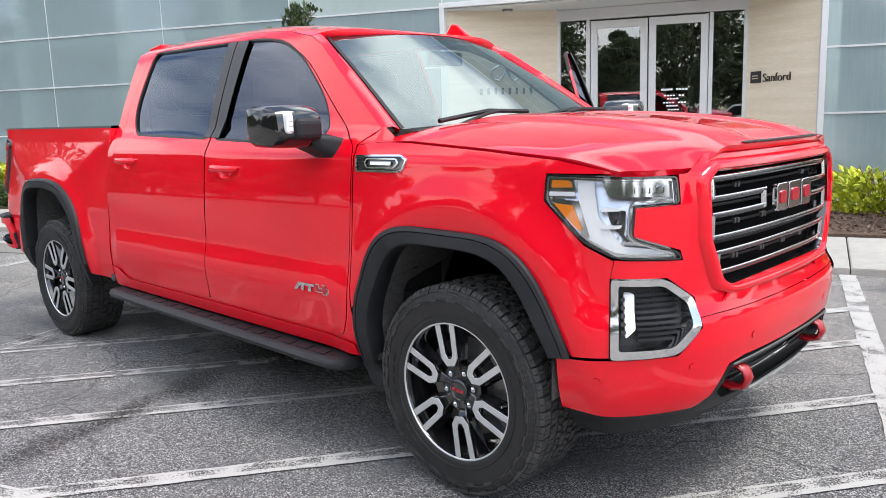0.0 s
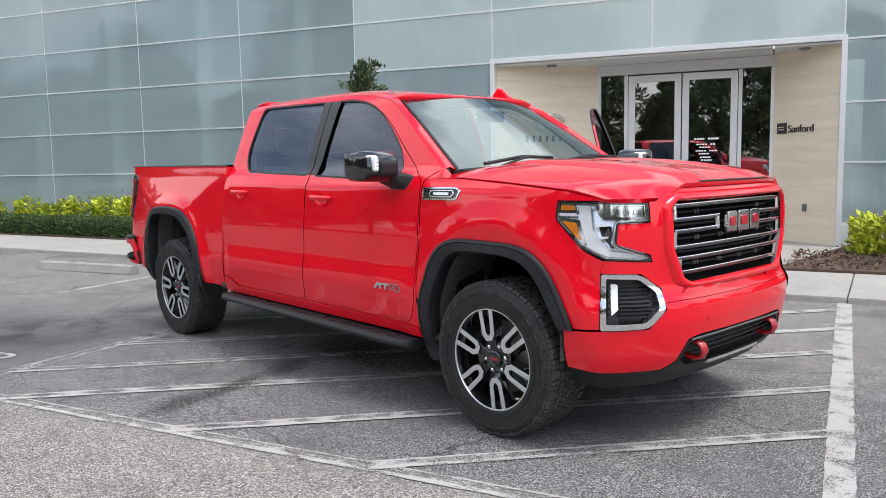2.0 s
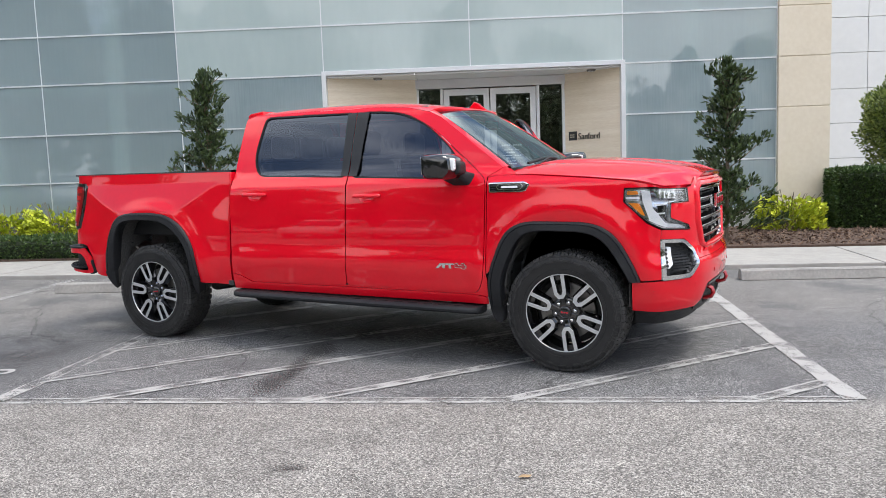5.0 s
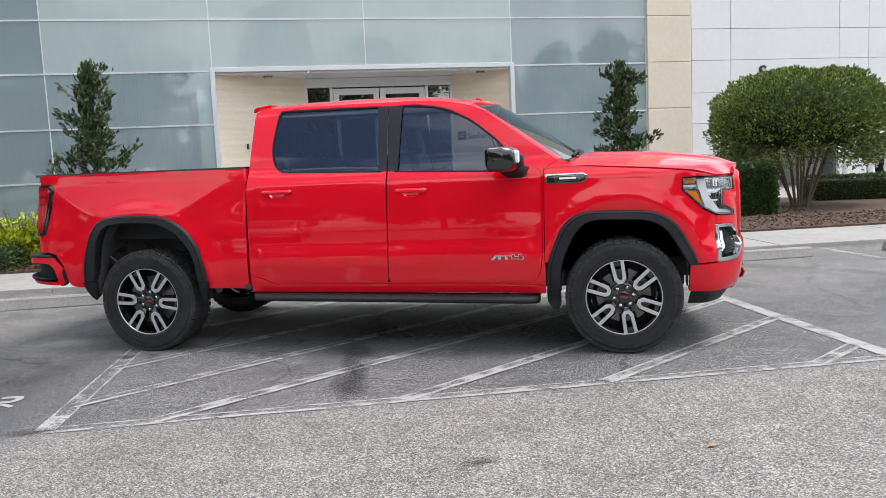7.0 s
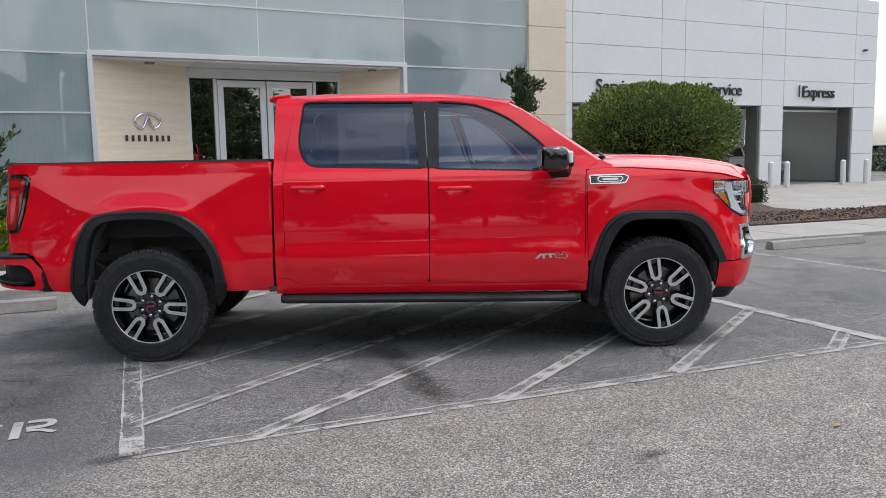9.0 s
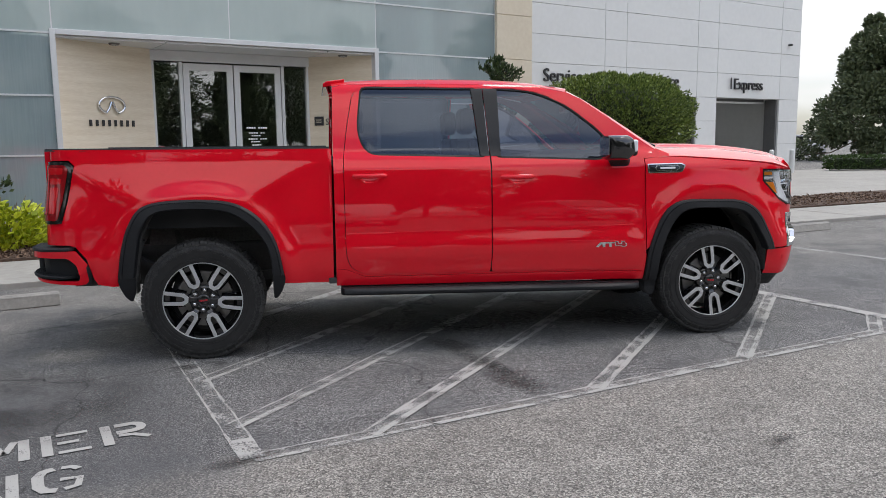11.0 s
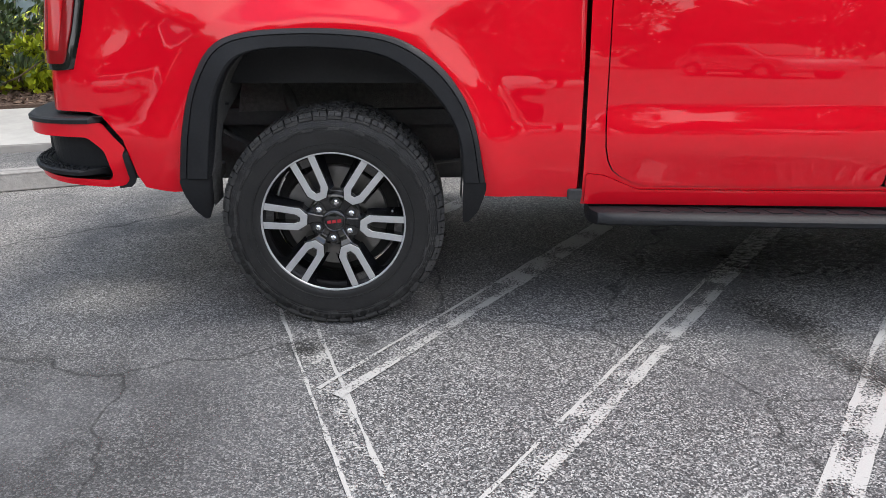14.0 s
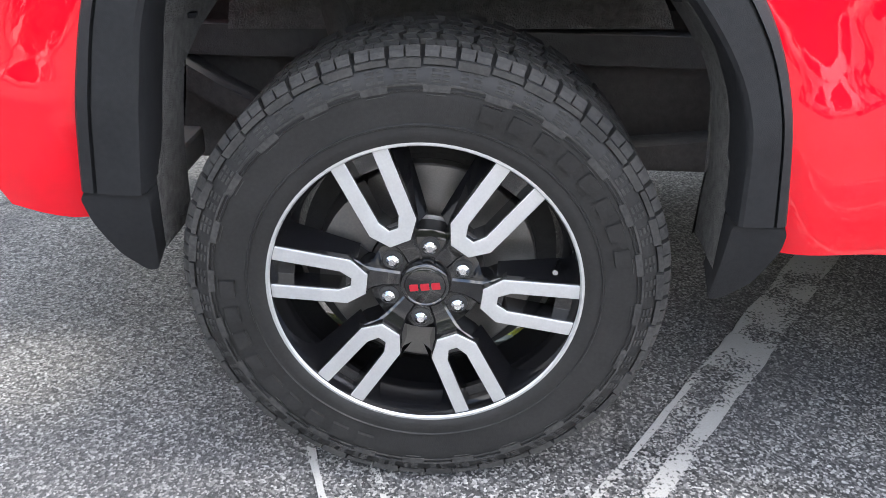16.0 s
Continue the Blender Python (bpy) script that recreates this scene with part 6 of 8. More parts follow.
for sg in (-1, 1):
    side = [(3.302, 1.402), (3.16, 1.50), (2.95, 1.652), (2.76, 1.787), (2.66, 1.834)]
    line = resample(side, 15)
    rows = [[skin(x, z, 0, sg), skin(x, z, 0.0, sg).lerp(ws_edge(i / 14, sg), 0.5) + Vector((0.012, 0, 0.012)), ws_edge(i / 14, sg), ws_edge(i / 14, sg) + Vector((-0.03, -sg * 0.01, -0.02))] for i, (x, z) in enumerate(line)]
    bm = grid_mesh(rows)
    bmesh.ops.recalc_face_normals(bm, faces=bm.faces[:])
    part("front_pillar", bm, M_RED, truck, smooth=50)
    rows = [[ws_edge(t, sg) + Vector((0.004, 0, 0.004)), ws_edge(t, sg).lerp(ws_edge(t, -sg), 0.011) + Vector((0.008, 0, 0.006))] for t in (k / 14 for k in range(15))]
    part("screen_seal", grid_mesh(rows), M_TRIM, truck)
# cowl and wipers
rows = []
for zz, dx in ((1.400, -0.02), (1.392, 0.03), (1.378, 0.09)):
    rows.append([Vector((3.335 + dx + 0.125 * (1 - v * v), 0.74 * v, zz + 0.022 * (1 - v * v))) for v in (k / 10 - 1 for k in range(21))])
part("cowl", grid_mesh(rows), M_BLACK, truck, "black plastic cowl below the windscreen")
for y0, y1, lift in ((-0.62, -0.05, 0.02), (0.02, 0.62, 0.02)):
    a, b = Vector((3.40, y0, 1.425)), Vector((3.43, y1, 1.455))
    w = part("wiper", tube([a, a.lerp(b, 0.5) + Vector((0.02, 0, 0.022)), b], 0.011, 6), M_BLACK, truck, "black windscreen wiper")
    part("wiper_arm", tube([(3.44, y0 + 0.08, 1.405), (3.455, y0 + 0.25, 1.45), (3.44, (y0 + y1) / 2 + 0.08, 1.462)], 0.008, 6), M_BLACK, w)
# bonnet


def bonnet(x, y):
    a = abs(y)
    zc = float(np.interp(x, [3.2, 3.4, 3.6, 3.8, 4.0, 4.2, 4.35, 4.5, 4.62], [1.415, 1.428, 1.432, 1.428, 1.418, 1.399, 1.378, 1.348, 1.318]))
    ze = float(np.interp(x, [3.2, 3.5, 3.9, 4.2, 4.4, 4.6], [1.343, 1.350, 1.321, 1.293, 1.262, 1.245]))
    z = ze + (zc - ze) * (1 - (min(1, a / 0.90)) ** 3.2)
    z += 0.017 * smooth01(0.50, 0.455, a) * smooth01(3.35, 3.6, x) - 0.012 * smooth01(0.25, 0.20, a)
    return z


def nose_x(y):
    return float(np.interp(sy(min(0.86, abs(y))), PS, PX))


rows = []
NI, NJ = 40, 57
for i in range(NI + 1):
    t = i / NI
    row = []
    for j in range(NJ):
        v = -1 + 2 * j / (NJ - 1)
        a = abs(v)
        # the side edge runs along the fender, the front edge along the nose
        ye = 0.884
        y = v * ye
        x0 = 3.31 + 0.165 * (1 - a ** 2.2)
        xf = nose_x(y) - 0.012 - 0.022 * smooth01(0.5, 0.7, abs(y)) if abs(y) < 0.862 else 4.40
        x = x0 + (xf - x0) * t
        z = bonnet(x, y)
        zf = 1.318 - 0.066 * smooth01(0.47, 0.62, abs(y))
        d = xf - x
        if d < 0.16:
            k = 1 - d / 0.16
            z = z + (zf - z) * k * k
        ysk = -skin(min(max(x, 3.21), 4.42), float(np.interp(x, [3.2, 3.5, 3.9, 4.2, 4.4, 4.6], [1.340, 1.349, 1.320, 1.292, 1.250, 1.245])), 0, -1).y
        if a > 0.85:
            y = math.copysign(abs(y) + (ysk - ye) * smooth01(0.85, 1.0, a), v)
        row.append(Vector((x, y, z)))
    rows.append(row)
bm = grid_mesh(rows)
bmesh.ops.recalc_face_normals(bm, faces=bm.faces[:])
hood = part("bonnet", bm, M_RED, truck, smooth=80)
edge = [r[0] for r in rows] + [p for p in rows[-1][1:]] + [r[-1] for r in rows[::-1][1:]]
part("edge", grid_mesh([edge, [p + Vector((-0.012, -math.copysign(0.012, p.y) if abs(p.y) > 0.8 else 0, -0.02)) for p in edge]]), M_RED, hood)
# black slit above the grille
rows = []
for z, dx in ((1.308, -0.022), (1.324, -0.012), (1.3275, -0.034)):
    rows.append([Vector((nose_x(y) + dx, y, z)) for y in np.linspace(-0.36, 0.36, 21)])
part("bonnet_slit", grid_mesh(rows), M_TRIM, truck, "black slit above the grille")

# ---- nose: fascia, grille, bumper ----


def front(s, z, out=0.0, sgn=-1):
    """The body surface carried on past the middle of the nose."""
    return skin(s, z, out, sgn) if s <= S_END else skin(2 * S_END - s, z, out, -sgn)


def front_normal(s, z, sgn=-1):
    return skin_normal(min(s, S_END - 0.01), z, sgn) if s <= S_END else skin_normal(min(2 * S_END - s, S_END - 0.01), z, -sgn)


def both(pts):
    """A half outline, from the top middle round the right to the bottom middle, closed with its mirror."""
    return pts + [(2 * S_END - s, z) for s, z in pts[::-1]]


gr_half = [(sy(0.54), 1.238), (sy(0.585), 1.205), (sy(0.575), 1.02), (sy(0.505), 0.875), (sy(0.45), 0.845)]
grille_hole = fillet(both(gr_half), 0.02)
fas = [(sy(0.57), 1.300), (sy(0.665), 1.238), (sy(0.695), 1.236), (sy(0.693), 1.140), (sy(0.826), 1.136), (sy(0.832), 1.045), (sy(0.692), 0.992), (sy(0.682), 0.957), (sx(4.39), 0.969), (sx(4.378), 0.910),
       (sy(0.733), 0.903), (sy(0.635), 0.828), (sy(0.635), 0.765), (sy(0.56), 0.768)]
panel("nose_panel", both(fas), M_RED, truck, holes=[grille_hole], surf=front, surf_n=front_normal, h=0.04, hem=0.03)
bump = [(sy(0.56), 0.765), (sy(0.632), 0.762), (sy(0.632), 0.733), (sy(0.712), 0.646), (sx(4.375), 0.640), (4.205, 0.628), (4.205, 0.440), (sx(4.35), 0.432), (sy(0.62), 0.436), (sy(0.55), 0.475), (sy(0.49), 0.575), (sy(0.40), 0.590)]
panel("front_bumper", both(bump), M_RED, truck, surf=front, surf_n=front_normal, h=0.04, hem=0.03)


def dense_pairs(poly, n=6):
    """A closed polygon with each side cut into n, so that two outlines of one build match point by point."""
    return [(a[0] + (b[0] - a[0]) * i / n, a[1] + (b[1] - a[1]) * i / n) for a, b in zip(poly, poly[1:] + poly[:1]) for i in range(n)]


# the raised frame round the grille
frame_hole = fillet(both([(sy(0.545), 1.243), (sy(0.590), 1.208), (sy(0.580), 1.018), (sy(0.508), 0.870), (sy(0.45), 0.840)]), 0.02)
frame_edge = fillet(both([(sy(0.555), 1.278), (sy(0.640), 1.225), (sy(0.628), 1.005), (sy(0.560), 0.838), (sy(0.47), 0.812)]), 0.03)
rows = []
for t, o in ((0.0, -0.003), (0.12, 0.006), (0.30, 0.013), (0.55, 0.017), (0.85, 0.018), (1.0, 0.013), (1.0, -0.03)):
    rows.append([front(a[0] + (b[0] - a[0]) * t, a[1] + (b[1] - a[1]) * t, o) for a, b in zip(dense_pairs(frame_edge), dense_pairs(frame_hole))])
bm = grid_mesh(rows, closed=True)
bmesh.ops.recalc_face_normals(bm, faces=bm.faces[:])
part("grille_frame", bm, M_RED, truck, smooth=55)
# stepped recess below the grille
st = fillet(both([(sy(0.47), 0.835), (sy(0.52), 0.80), (sy(0.30), 0.800), (sy(0.27), 0.825)]), 0.01)
panel("nose_step", st, M_RED, truck, 0.008, surf=front, surf_n=front_normal, h=0.05, hem=0.02)
M_GUN = mat("dark_chrome", (0.13, 0.133, 0.14), 0.18, 1.0)
M_GRILLE = mat("grille_black", (0.005, 0.005, 0.005), 0.9, spec=0.05)
grille = panel("grille", grille_hole, M_GRILLE, truck, -0.075, surf=front, surf_n=front_normal, hem=0.0, label="black grille with chrome crossbars")
part("grille_rim", grid_mesh([[front(s, z, 0.0) for s, z in grille_hole], [front(s, z, -0.05) for s, z in shrink(grille_hole, 0.012)], [front(s, z, -0.075) for s, z in shrink(grille_hole, 0.014)]], closed=True), M_GLOSSBLACK, grille, "gloss black rim")


def bar_across(name, pts, r, material, parent, out, flat=0.55):
    """A bar along the nose through (y, z) points."""
    rows = []
    for i, (y, z) in enumerate(pts):
        s = sy(-y) if y < 0 else 2 * S_END - sy(y)
        rows.append([front(s, z + r * math.sin(q), out + r * flat * math.cos(q)) for q in (2 * math.pi * k / 8 for k in range(8))])
    bm = grid_mesh(rows, closed=True)
    bm.faces.new(bm.verts[:8])
    bm.faces.new(bm.verts[-8:])
    bmesh.ops.recalc_face_normals(bm, faces=bm.faces[:])
    return part(name, bm, material, parent, "", smooth=50)


BARS = ((1.208, 0.552), (1.142, 0.556), (1.086, 0.556), (1.010, 0.552), (0.956, 0.535), (0.888, 0.50))
for k, (z, w) in enumerate(BARS):
    for a, b in ((-w, w),) if k not in (1, 2) else ((-w, -0.205), (0.205, w)):
        bar = bar_across("crossbar", [(y, z + 0.006 * (1 - (y / w) ** 2)) for y in np.linspace(a, b, 31)], 0.0115, M_GUN, grille, -0.022, 0.9)
        bar_across("bright_edge", [(y, z + 0.009 + 0.006 * (1 - (y / w) ** 2)) for y in np.linspace(a, b, 31)], 0.0045, M_CHROME, bar, -0.012, 1.0)


def upright(y, z0, z1, r):
    """A chrome piece that joins the ends of two crossbars."""
    s = sy(-y) if y < 0 else 2 * S_END - sy(y)
    rows = [[front(s + r * math.cos(q), z, -0.020 + 0.012 * math.sin(q)) for q in (2 * math.pi * k / 8 for k in range(8))] for z in np.linspace(z0, z1, 4)]
    bm = grid_mesh(rows, closed=True)
    bmesh.ops.recalc_face_normals(bm, faces=bm.faces[:])
    part("crossbar_end", bm, M_CHROME, grille, smooth=50)


for sg in (-1, 1):
    for y, z0, z1 in ((0.548, 1.145, 1.210), (0.548, 1.010, 1.088), (0.512, 0.888, 0.956), (0.212, 1.088, 1.148)):
        upright(sg * y, z0, z1, 0.016)
for z in (1.176, 1.048, 0.922):
    for y in (-0.34, -0.315, -0.12, -0.095, 0.095, 0.12, 0.315, 0.34):
        if abs(y) < 0.19 and z > 1.1:
            continue
        s = sy(-y) if y < 0 else 2 * S_END - sy(y)
        c = front(s, z, -0.06)
        part("mesh_rib", box(c.x - 0.012, c.y - 0.005, c.z - 0.010, c.x + 0.004, c.y + 0.005, c.z + 0.010, 0.003, 1), M_STEEL, grille)
for z in (1.176, 1.114, 1.048, 0.983, 0.922):
    w = 0.52 if z > 0.95 else 0.48
    bar_across("slat", [(y, z) for y in np.linspace(-w, w, 25)], 0.005, M_BLACK, grille, -0.066)
# emblem: three plain red shapes edged with chrome
for k, y in enumerate((0.122, 0.0, -0.122)):
    w = (0.050, 0.058, 0.050)[k]
    c = front(S_END, 1.117, 0.0)
    for dx, g, m in ((0.012, 0.0, M_CHROME), (0.018, 0.026, M_REDLOGO)):
        pts = fillet([(-y - w - g * -1, 1.117 - 0.050 + g), (-y + w - g, 1.117 - 0.050 + g), (-y + w - g, 1.117 + 0.050 - g), (-y - w + g, 1.117 + 0.050 - g)], 0.014)
        bm = prism(pts, 0.02, 0.002, 1)
        bm.transform(Matrix(((0, -1, 0, c.x + dx), (1, 0, 0, 0), (0, 0, 1, 0), (0, 0, 0, 1))))
        part("emblem", bm, m, grille, "plain red emblem edged with chrome")
# lower opening
lo_half = [(sy(0.39), 0.584), (sy(0.485), 0.569), (sy(0.545), 0.470), (sy(0.61), 0.432), (sy(0.58), 0.405), (sy(0.48), 0.385), (sy(0.30), 0.380)]
low = panel("lower_grille", fillet(both(lo_half), 0.012), M_TRIM, truck, -0.004, holes=[fillet(both([(sy(0.36), 0.566), (sy(0.465), 0.553), (sy(0.520), 0.470), (sy(0.46), 0.432), (sy(0.30), 0.428)]), 0.01)], surf=front, surf_n=front_normal, hem=0.05, label="black lower grille")
panel("recess", both([(sy(0.36), 0.57), (sy(0.50), 0.56), (sy(0.54), 0.44), (sy(0.30), 0.42)]), M_DARK, low, -0.09, surf=front, surf_n=front_normal, hem=0.0)
for z in (0.470, 0.497, 0.524):
    bar_across("slat", [(y, z) for y in np.linspace(-0.48, 0.48, 15)], 0.006, M_BLACK, low, -0.045)
bar_across("chrome_edge", [(y, 0.578 - 0.010 * (abs(y) / 0.45) ** 2) for y in np.linspace(-0.47, 0.47, 25)], 0.006, M_STEEL, low, 0.004)
bar_across("skid_plate", [(y, 0.415) for y in np.linspace(-0.27, 0.27, 25)], 0.010, M_SATIN, low, 0.0, 1.2)
for sg in (-1, 1):
    y = sg * 0.385
    c = front(sy(0.385), 0.50, 0.0, -1)
    path = [(c.x - 0.09, y, 0.530), (c.x - 0.025, y, 0.545), (c.x + 0.015, y, 0.528), (c.x + 0.025, y, 0.500), (c.x + 0.012, y, 0.470), (c.x - 0.03, y, 0.457), (c.x - 0.09, y, 0.470)]
    rows = []
    for i, pp in enumerate(path):
        pp = Vector(pp)
        d = (Vector(path[min(i + 1, 6)]) - Vector(path[max(i - 1, 0)])).normalized()
        n2 = Vector((0, 1, 0)).cross(d)
        rows.append([pp + Vector((0, 1, 0)) * (0.030 * math.cos(q)) + n2 * (0.014 * math.sin(q)) for q in (2 * math.pi * k / 10 for k in range(10))])
    bm = grid_mesh(rows, closed=True)
    bmesh.ops.recalc_face_normals(bm, faces=bm.faces[:])
    part("tow_hook", bm, M_REDTRIM, truck, "red tow hook", smooth=60)
    for s in (sx(4.34), sy(0.66), sy(0.36)):
        z = 0.565 if s < sy(0.7) else (0.60 if s < sy(0.5) else 0.655)
        ring = [(s + 0.013 * math.cos(q), z + 0.013 * math.sin(q)) for q in (2 * math.pi * k / 14 for k in range(14))]
        panel("parking_sensor", ring, M_RED, truck, 0.0025, sgn=sg, hem=0.004, h=0.03)
# black air dam below the bumper
rows = []
for z, o in ((0.437, -0.012), (0.40, -0.03), (0.335, -0.075)):
    rows.append([front(s, max(z, 0.40), o, -1) + Vector((0, 0, min(0, z - 0.40))) for s in np.linspace(sx(4.22), 2 * S_END - sx(4.22), 60)])
part("air_dam", grid_mesh(rows), M_BLACK, truck, "black plastic air dam")

# ---- bed, underside, cabin ----
for sg in (-1, 1):
    rows = []
    for x in np.linspace(-0.975, 0.89, 20):
        p = skin(x, 1.445, 0, sg)
        rows.append([Vector((x, p.y, 1.440 - 0.006 * (x + 1) / 2)), Vector((x, p.y - sg * 0.008, 1.458 - 0.006 * (x + 1) / 2)), Vector((x, p.y - sg * 0.09, 1.458 - 0.006 * (x + 1) / 2)), Vector((x, p.y - sg * 0.10, 1.40)), Vector((x, p.y - sg * 0.10, 0.90))])
    part("bed_rail", grid_mesh(rows), M_BLACK, truck, "black bed rail cap")
for sg in (-1, 1):
    rows = [[skin(0.9015, z, -0.001, sg), skin(0.9015, z, -0.001, sg) + Vector((0, -sg * 0.075, 0))] for z in np.linspace(0.52, 1.436, 20)]
    part("bed_end", grid_mesh(rows), M_RED, truck)
part("bed_floor", box(-0.98, -0.54, 0.86, 0.88, 0.54, 0.90), M_DARK, truck)
part("bed_front", box(0.84, -0.80, 0.60, 0.885, 0.80, 1.44), M_DARK, truck)
part("tailgate", box(-1.005, -0.785, 0.86, -0.96, 0.785, 1.448, 0.012), M_RED, truck)
part("rear_bumper", box(-1.125, -0.70, 0.565, -1.00, 0.70, 0.80, 0.03), M_BLACK, truck)
bm = box(0.93, -0.84, 0.55, 0.965, 0.84, 1.42)
part("cab_back", bm, M_RED, truck)
# a dark box added in the slot; its colour stands for the shade there
part("gap_filler", box(0.886, -0.885, 0.52, 0.929, 0.885, 1.36), M_DARK, truck, "dark box in the slot between cab and bed, coloured as its shade")
bm = prism([(0.93, 1.42), (0.965, 1.42), (0.985, 1.88), (0.945, 1.88)], 1.30, m=Matrix.Translation((0, -0.65, 0)))
part("rear_window", bm, M_GLOSSBLACK, truck, "dark rear window")
for sg in (-1, 1):
    rows = [[Vector((0.935, sg * 0.645, z)), Vector((0.925, -skin(0.93, z, -0.004, -1).y * sg, z))] for z in np.linspace(1.40, 1.87, 8)]
    part("rear_pillar", grid_mesh(rows), M_RED, truck)
for sg in (-1, 1):
    part("chassis", box(0.9, sg * 0.42 - 0.06, 0.42, 4.2, sg * 0.42 + 0.06, 0.56), M_DARK, truck)
    part("chassis", box(-0.95, sg * 0.43 - 0.06, 0.465, 0.9, sg * 0.43 + 0.06, 0.80), M_UNDER, truck)
part("cab_floor", box(0.92, -0.86, 0.50, 3.32, 0.86, 0.56), M_DARK, truck)
part("underbody", box(-0.95, -0.54, 0.70, 0.9, 0.54, 0.76), M_DARK, truck)
part("engine_bay", box(3.30, -0.55, 0.50, 4.42, 0.55, 1.24), M_DARK, truck)
part("inner_wall", box(3.20, -0.88, 0.50, 3.30, 0.88, 1.33), M_DARK, truck)
part("rear_axle", cyl((0, -0.75, 0.41), (0, 0.75, 0.41), 0.05, n=16), M_STEEL, truck)
part("differential", cyl((-0.12, 0, 0.41), (0.14, 0, 0.41), 0.14, 0.10, n=16), M_STEEL, truck)
for sg in (-1, 1):
    rows = [[Vector((x, sg * yy, 0.475 + (0.65 if x < 0 else 0.12) * x * x + dz)) for yy, dz in ((0.50, 0), (0.57, 0), (0.57, 0.05), (0.50, 0.05))] for x in np.linspace(-0.62, 0.75, 16)]
    part("leaf_spring", grid_mesh(rows, closed=True), M_UNDER, truck)
    part("shock_absorber", cyl((-0.08, sg * 0.60, 0.42), (-0.22, sg * 0.52, 0.86), 0.033, n=12), M_UNDER, truck)
    part("inner_bracket", box(-0.56, sg * 0.56, 0.50, -0.48, sg * 0.80, 0.56, 0.01), M_STEEL, truck)
part("spare_wheel", cyl((-0.55, 0, 0.50), (-0.55, 0, 0.70), 0.36, n=32), M_RUBBER, truck)
part("exhaust", cyl((-0.9, -0.22, 0.50), (1.4, -0.24, 0.47), 0.04, n=12), M_STEEL, truck)
part("fuel_tank", box(1.15, 0.30, 0.38, 2.3, 0.80, 0.50, 0.03), M_DARK, truck)
# cabin: dash, wheel, seats
part("dashboard", prism([(2.72, 1.05), (2.70, 1.30), (2.80, 1.38), (3.05, 1.395), (3.32, 1.385), (3.32, 0.7), (2.95, 0.7)], 1.58, 0.02, 2, Matrix.Translation((0, -0.79, 0))), M_SEAT, truck, "dark dashboard")
ring = [(2.62 + 0.06 * math.sin(q), 0.40 + 0.19 * math.cos(q), 1.17 + 0.18 * math.sin(q)) for q in (2 * math.pi * k / 28 for k in range(29))]
wheel_s = part("steering_wheel", tube(ring, 0.016, 8), M_SEAT, truck, "black steering wheel")
part("hub", box(2.62, 0.30, 1.10, 2.68, 0.50, 1.24, 0.03), M_SEAT, wheel_s)


def seat(x, y, w, parent):
    bm = box(x - 0.24, y - w / 2, 0.72, x + 0.26, y + w / 2, 0.90, 0.05, 3)
    s_ob = part("seat", bm, M_SEAT, parent, "dark leather seat")
    bm = prism([(x - 0.24, 0.88), (x - 0.10, 0.90), (x - 0.22, 1.50), (x - 0.34, 1.50)], w, 0.04, 3, Matrix.Translation((0, y - w / 2, 0)))
    part("backrest", bm, M_SEAT, s_ob)
    for k in (0,) if w < 0.8 else (-0.42, 0, 0.42):
        part("headrest", box(x - 0.36, y + k - 0.13, 1.53, x - 0.25, y + k + 0.13, 1.73, 0.045, 3), M_SEAT, s_ob)


seat(2.25, -0.40, 0.54, truck)
seat(2.25, 0.40, 0.54, truck)
seat(1.40, 0.0, 1.44, truck)
part("rear_view_mirror", box(2.86, -0.13, 1.70, 2.88, 0.13, 1.77, 0.015), M_GLOSSBLACK, truck)
part("headliner", box(1.0, -0.60, 1.875, 2.6, 0.60, 1.888), mat("headliner", (0.35, 0.34, 0.32), 0.9), truck)

# ---- wheels ----


def ring_pts(r, y, n):
    return [Vector((r * math.cos(2 * math.pi * k / n), y, r * math.sin(2 * math.pi * k / n))) for k in range(n)]


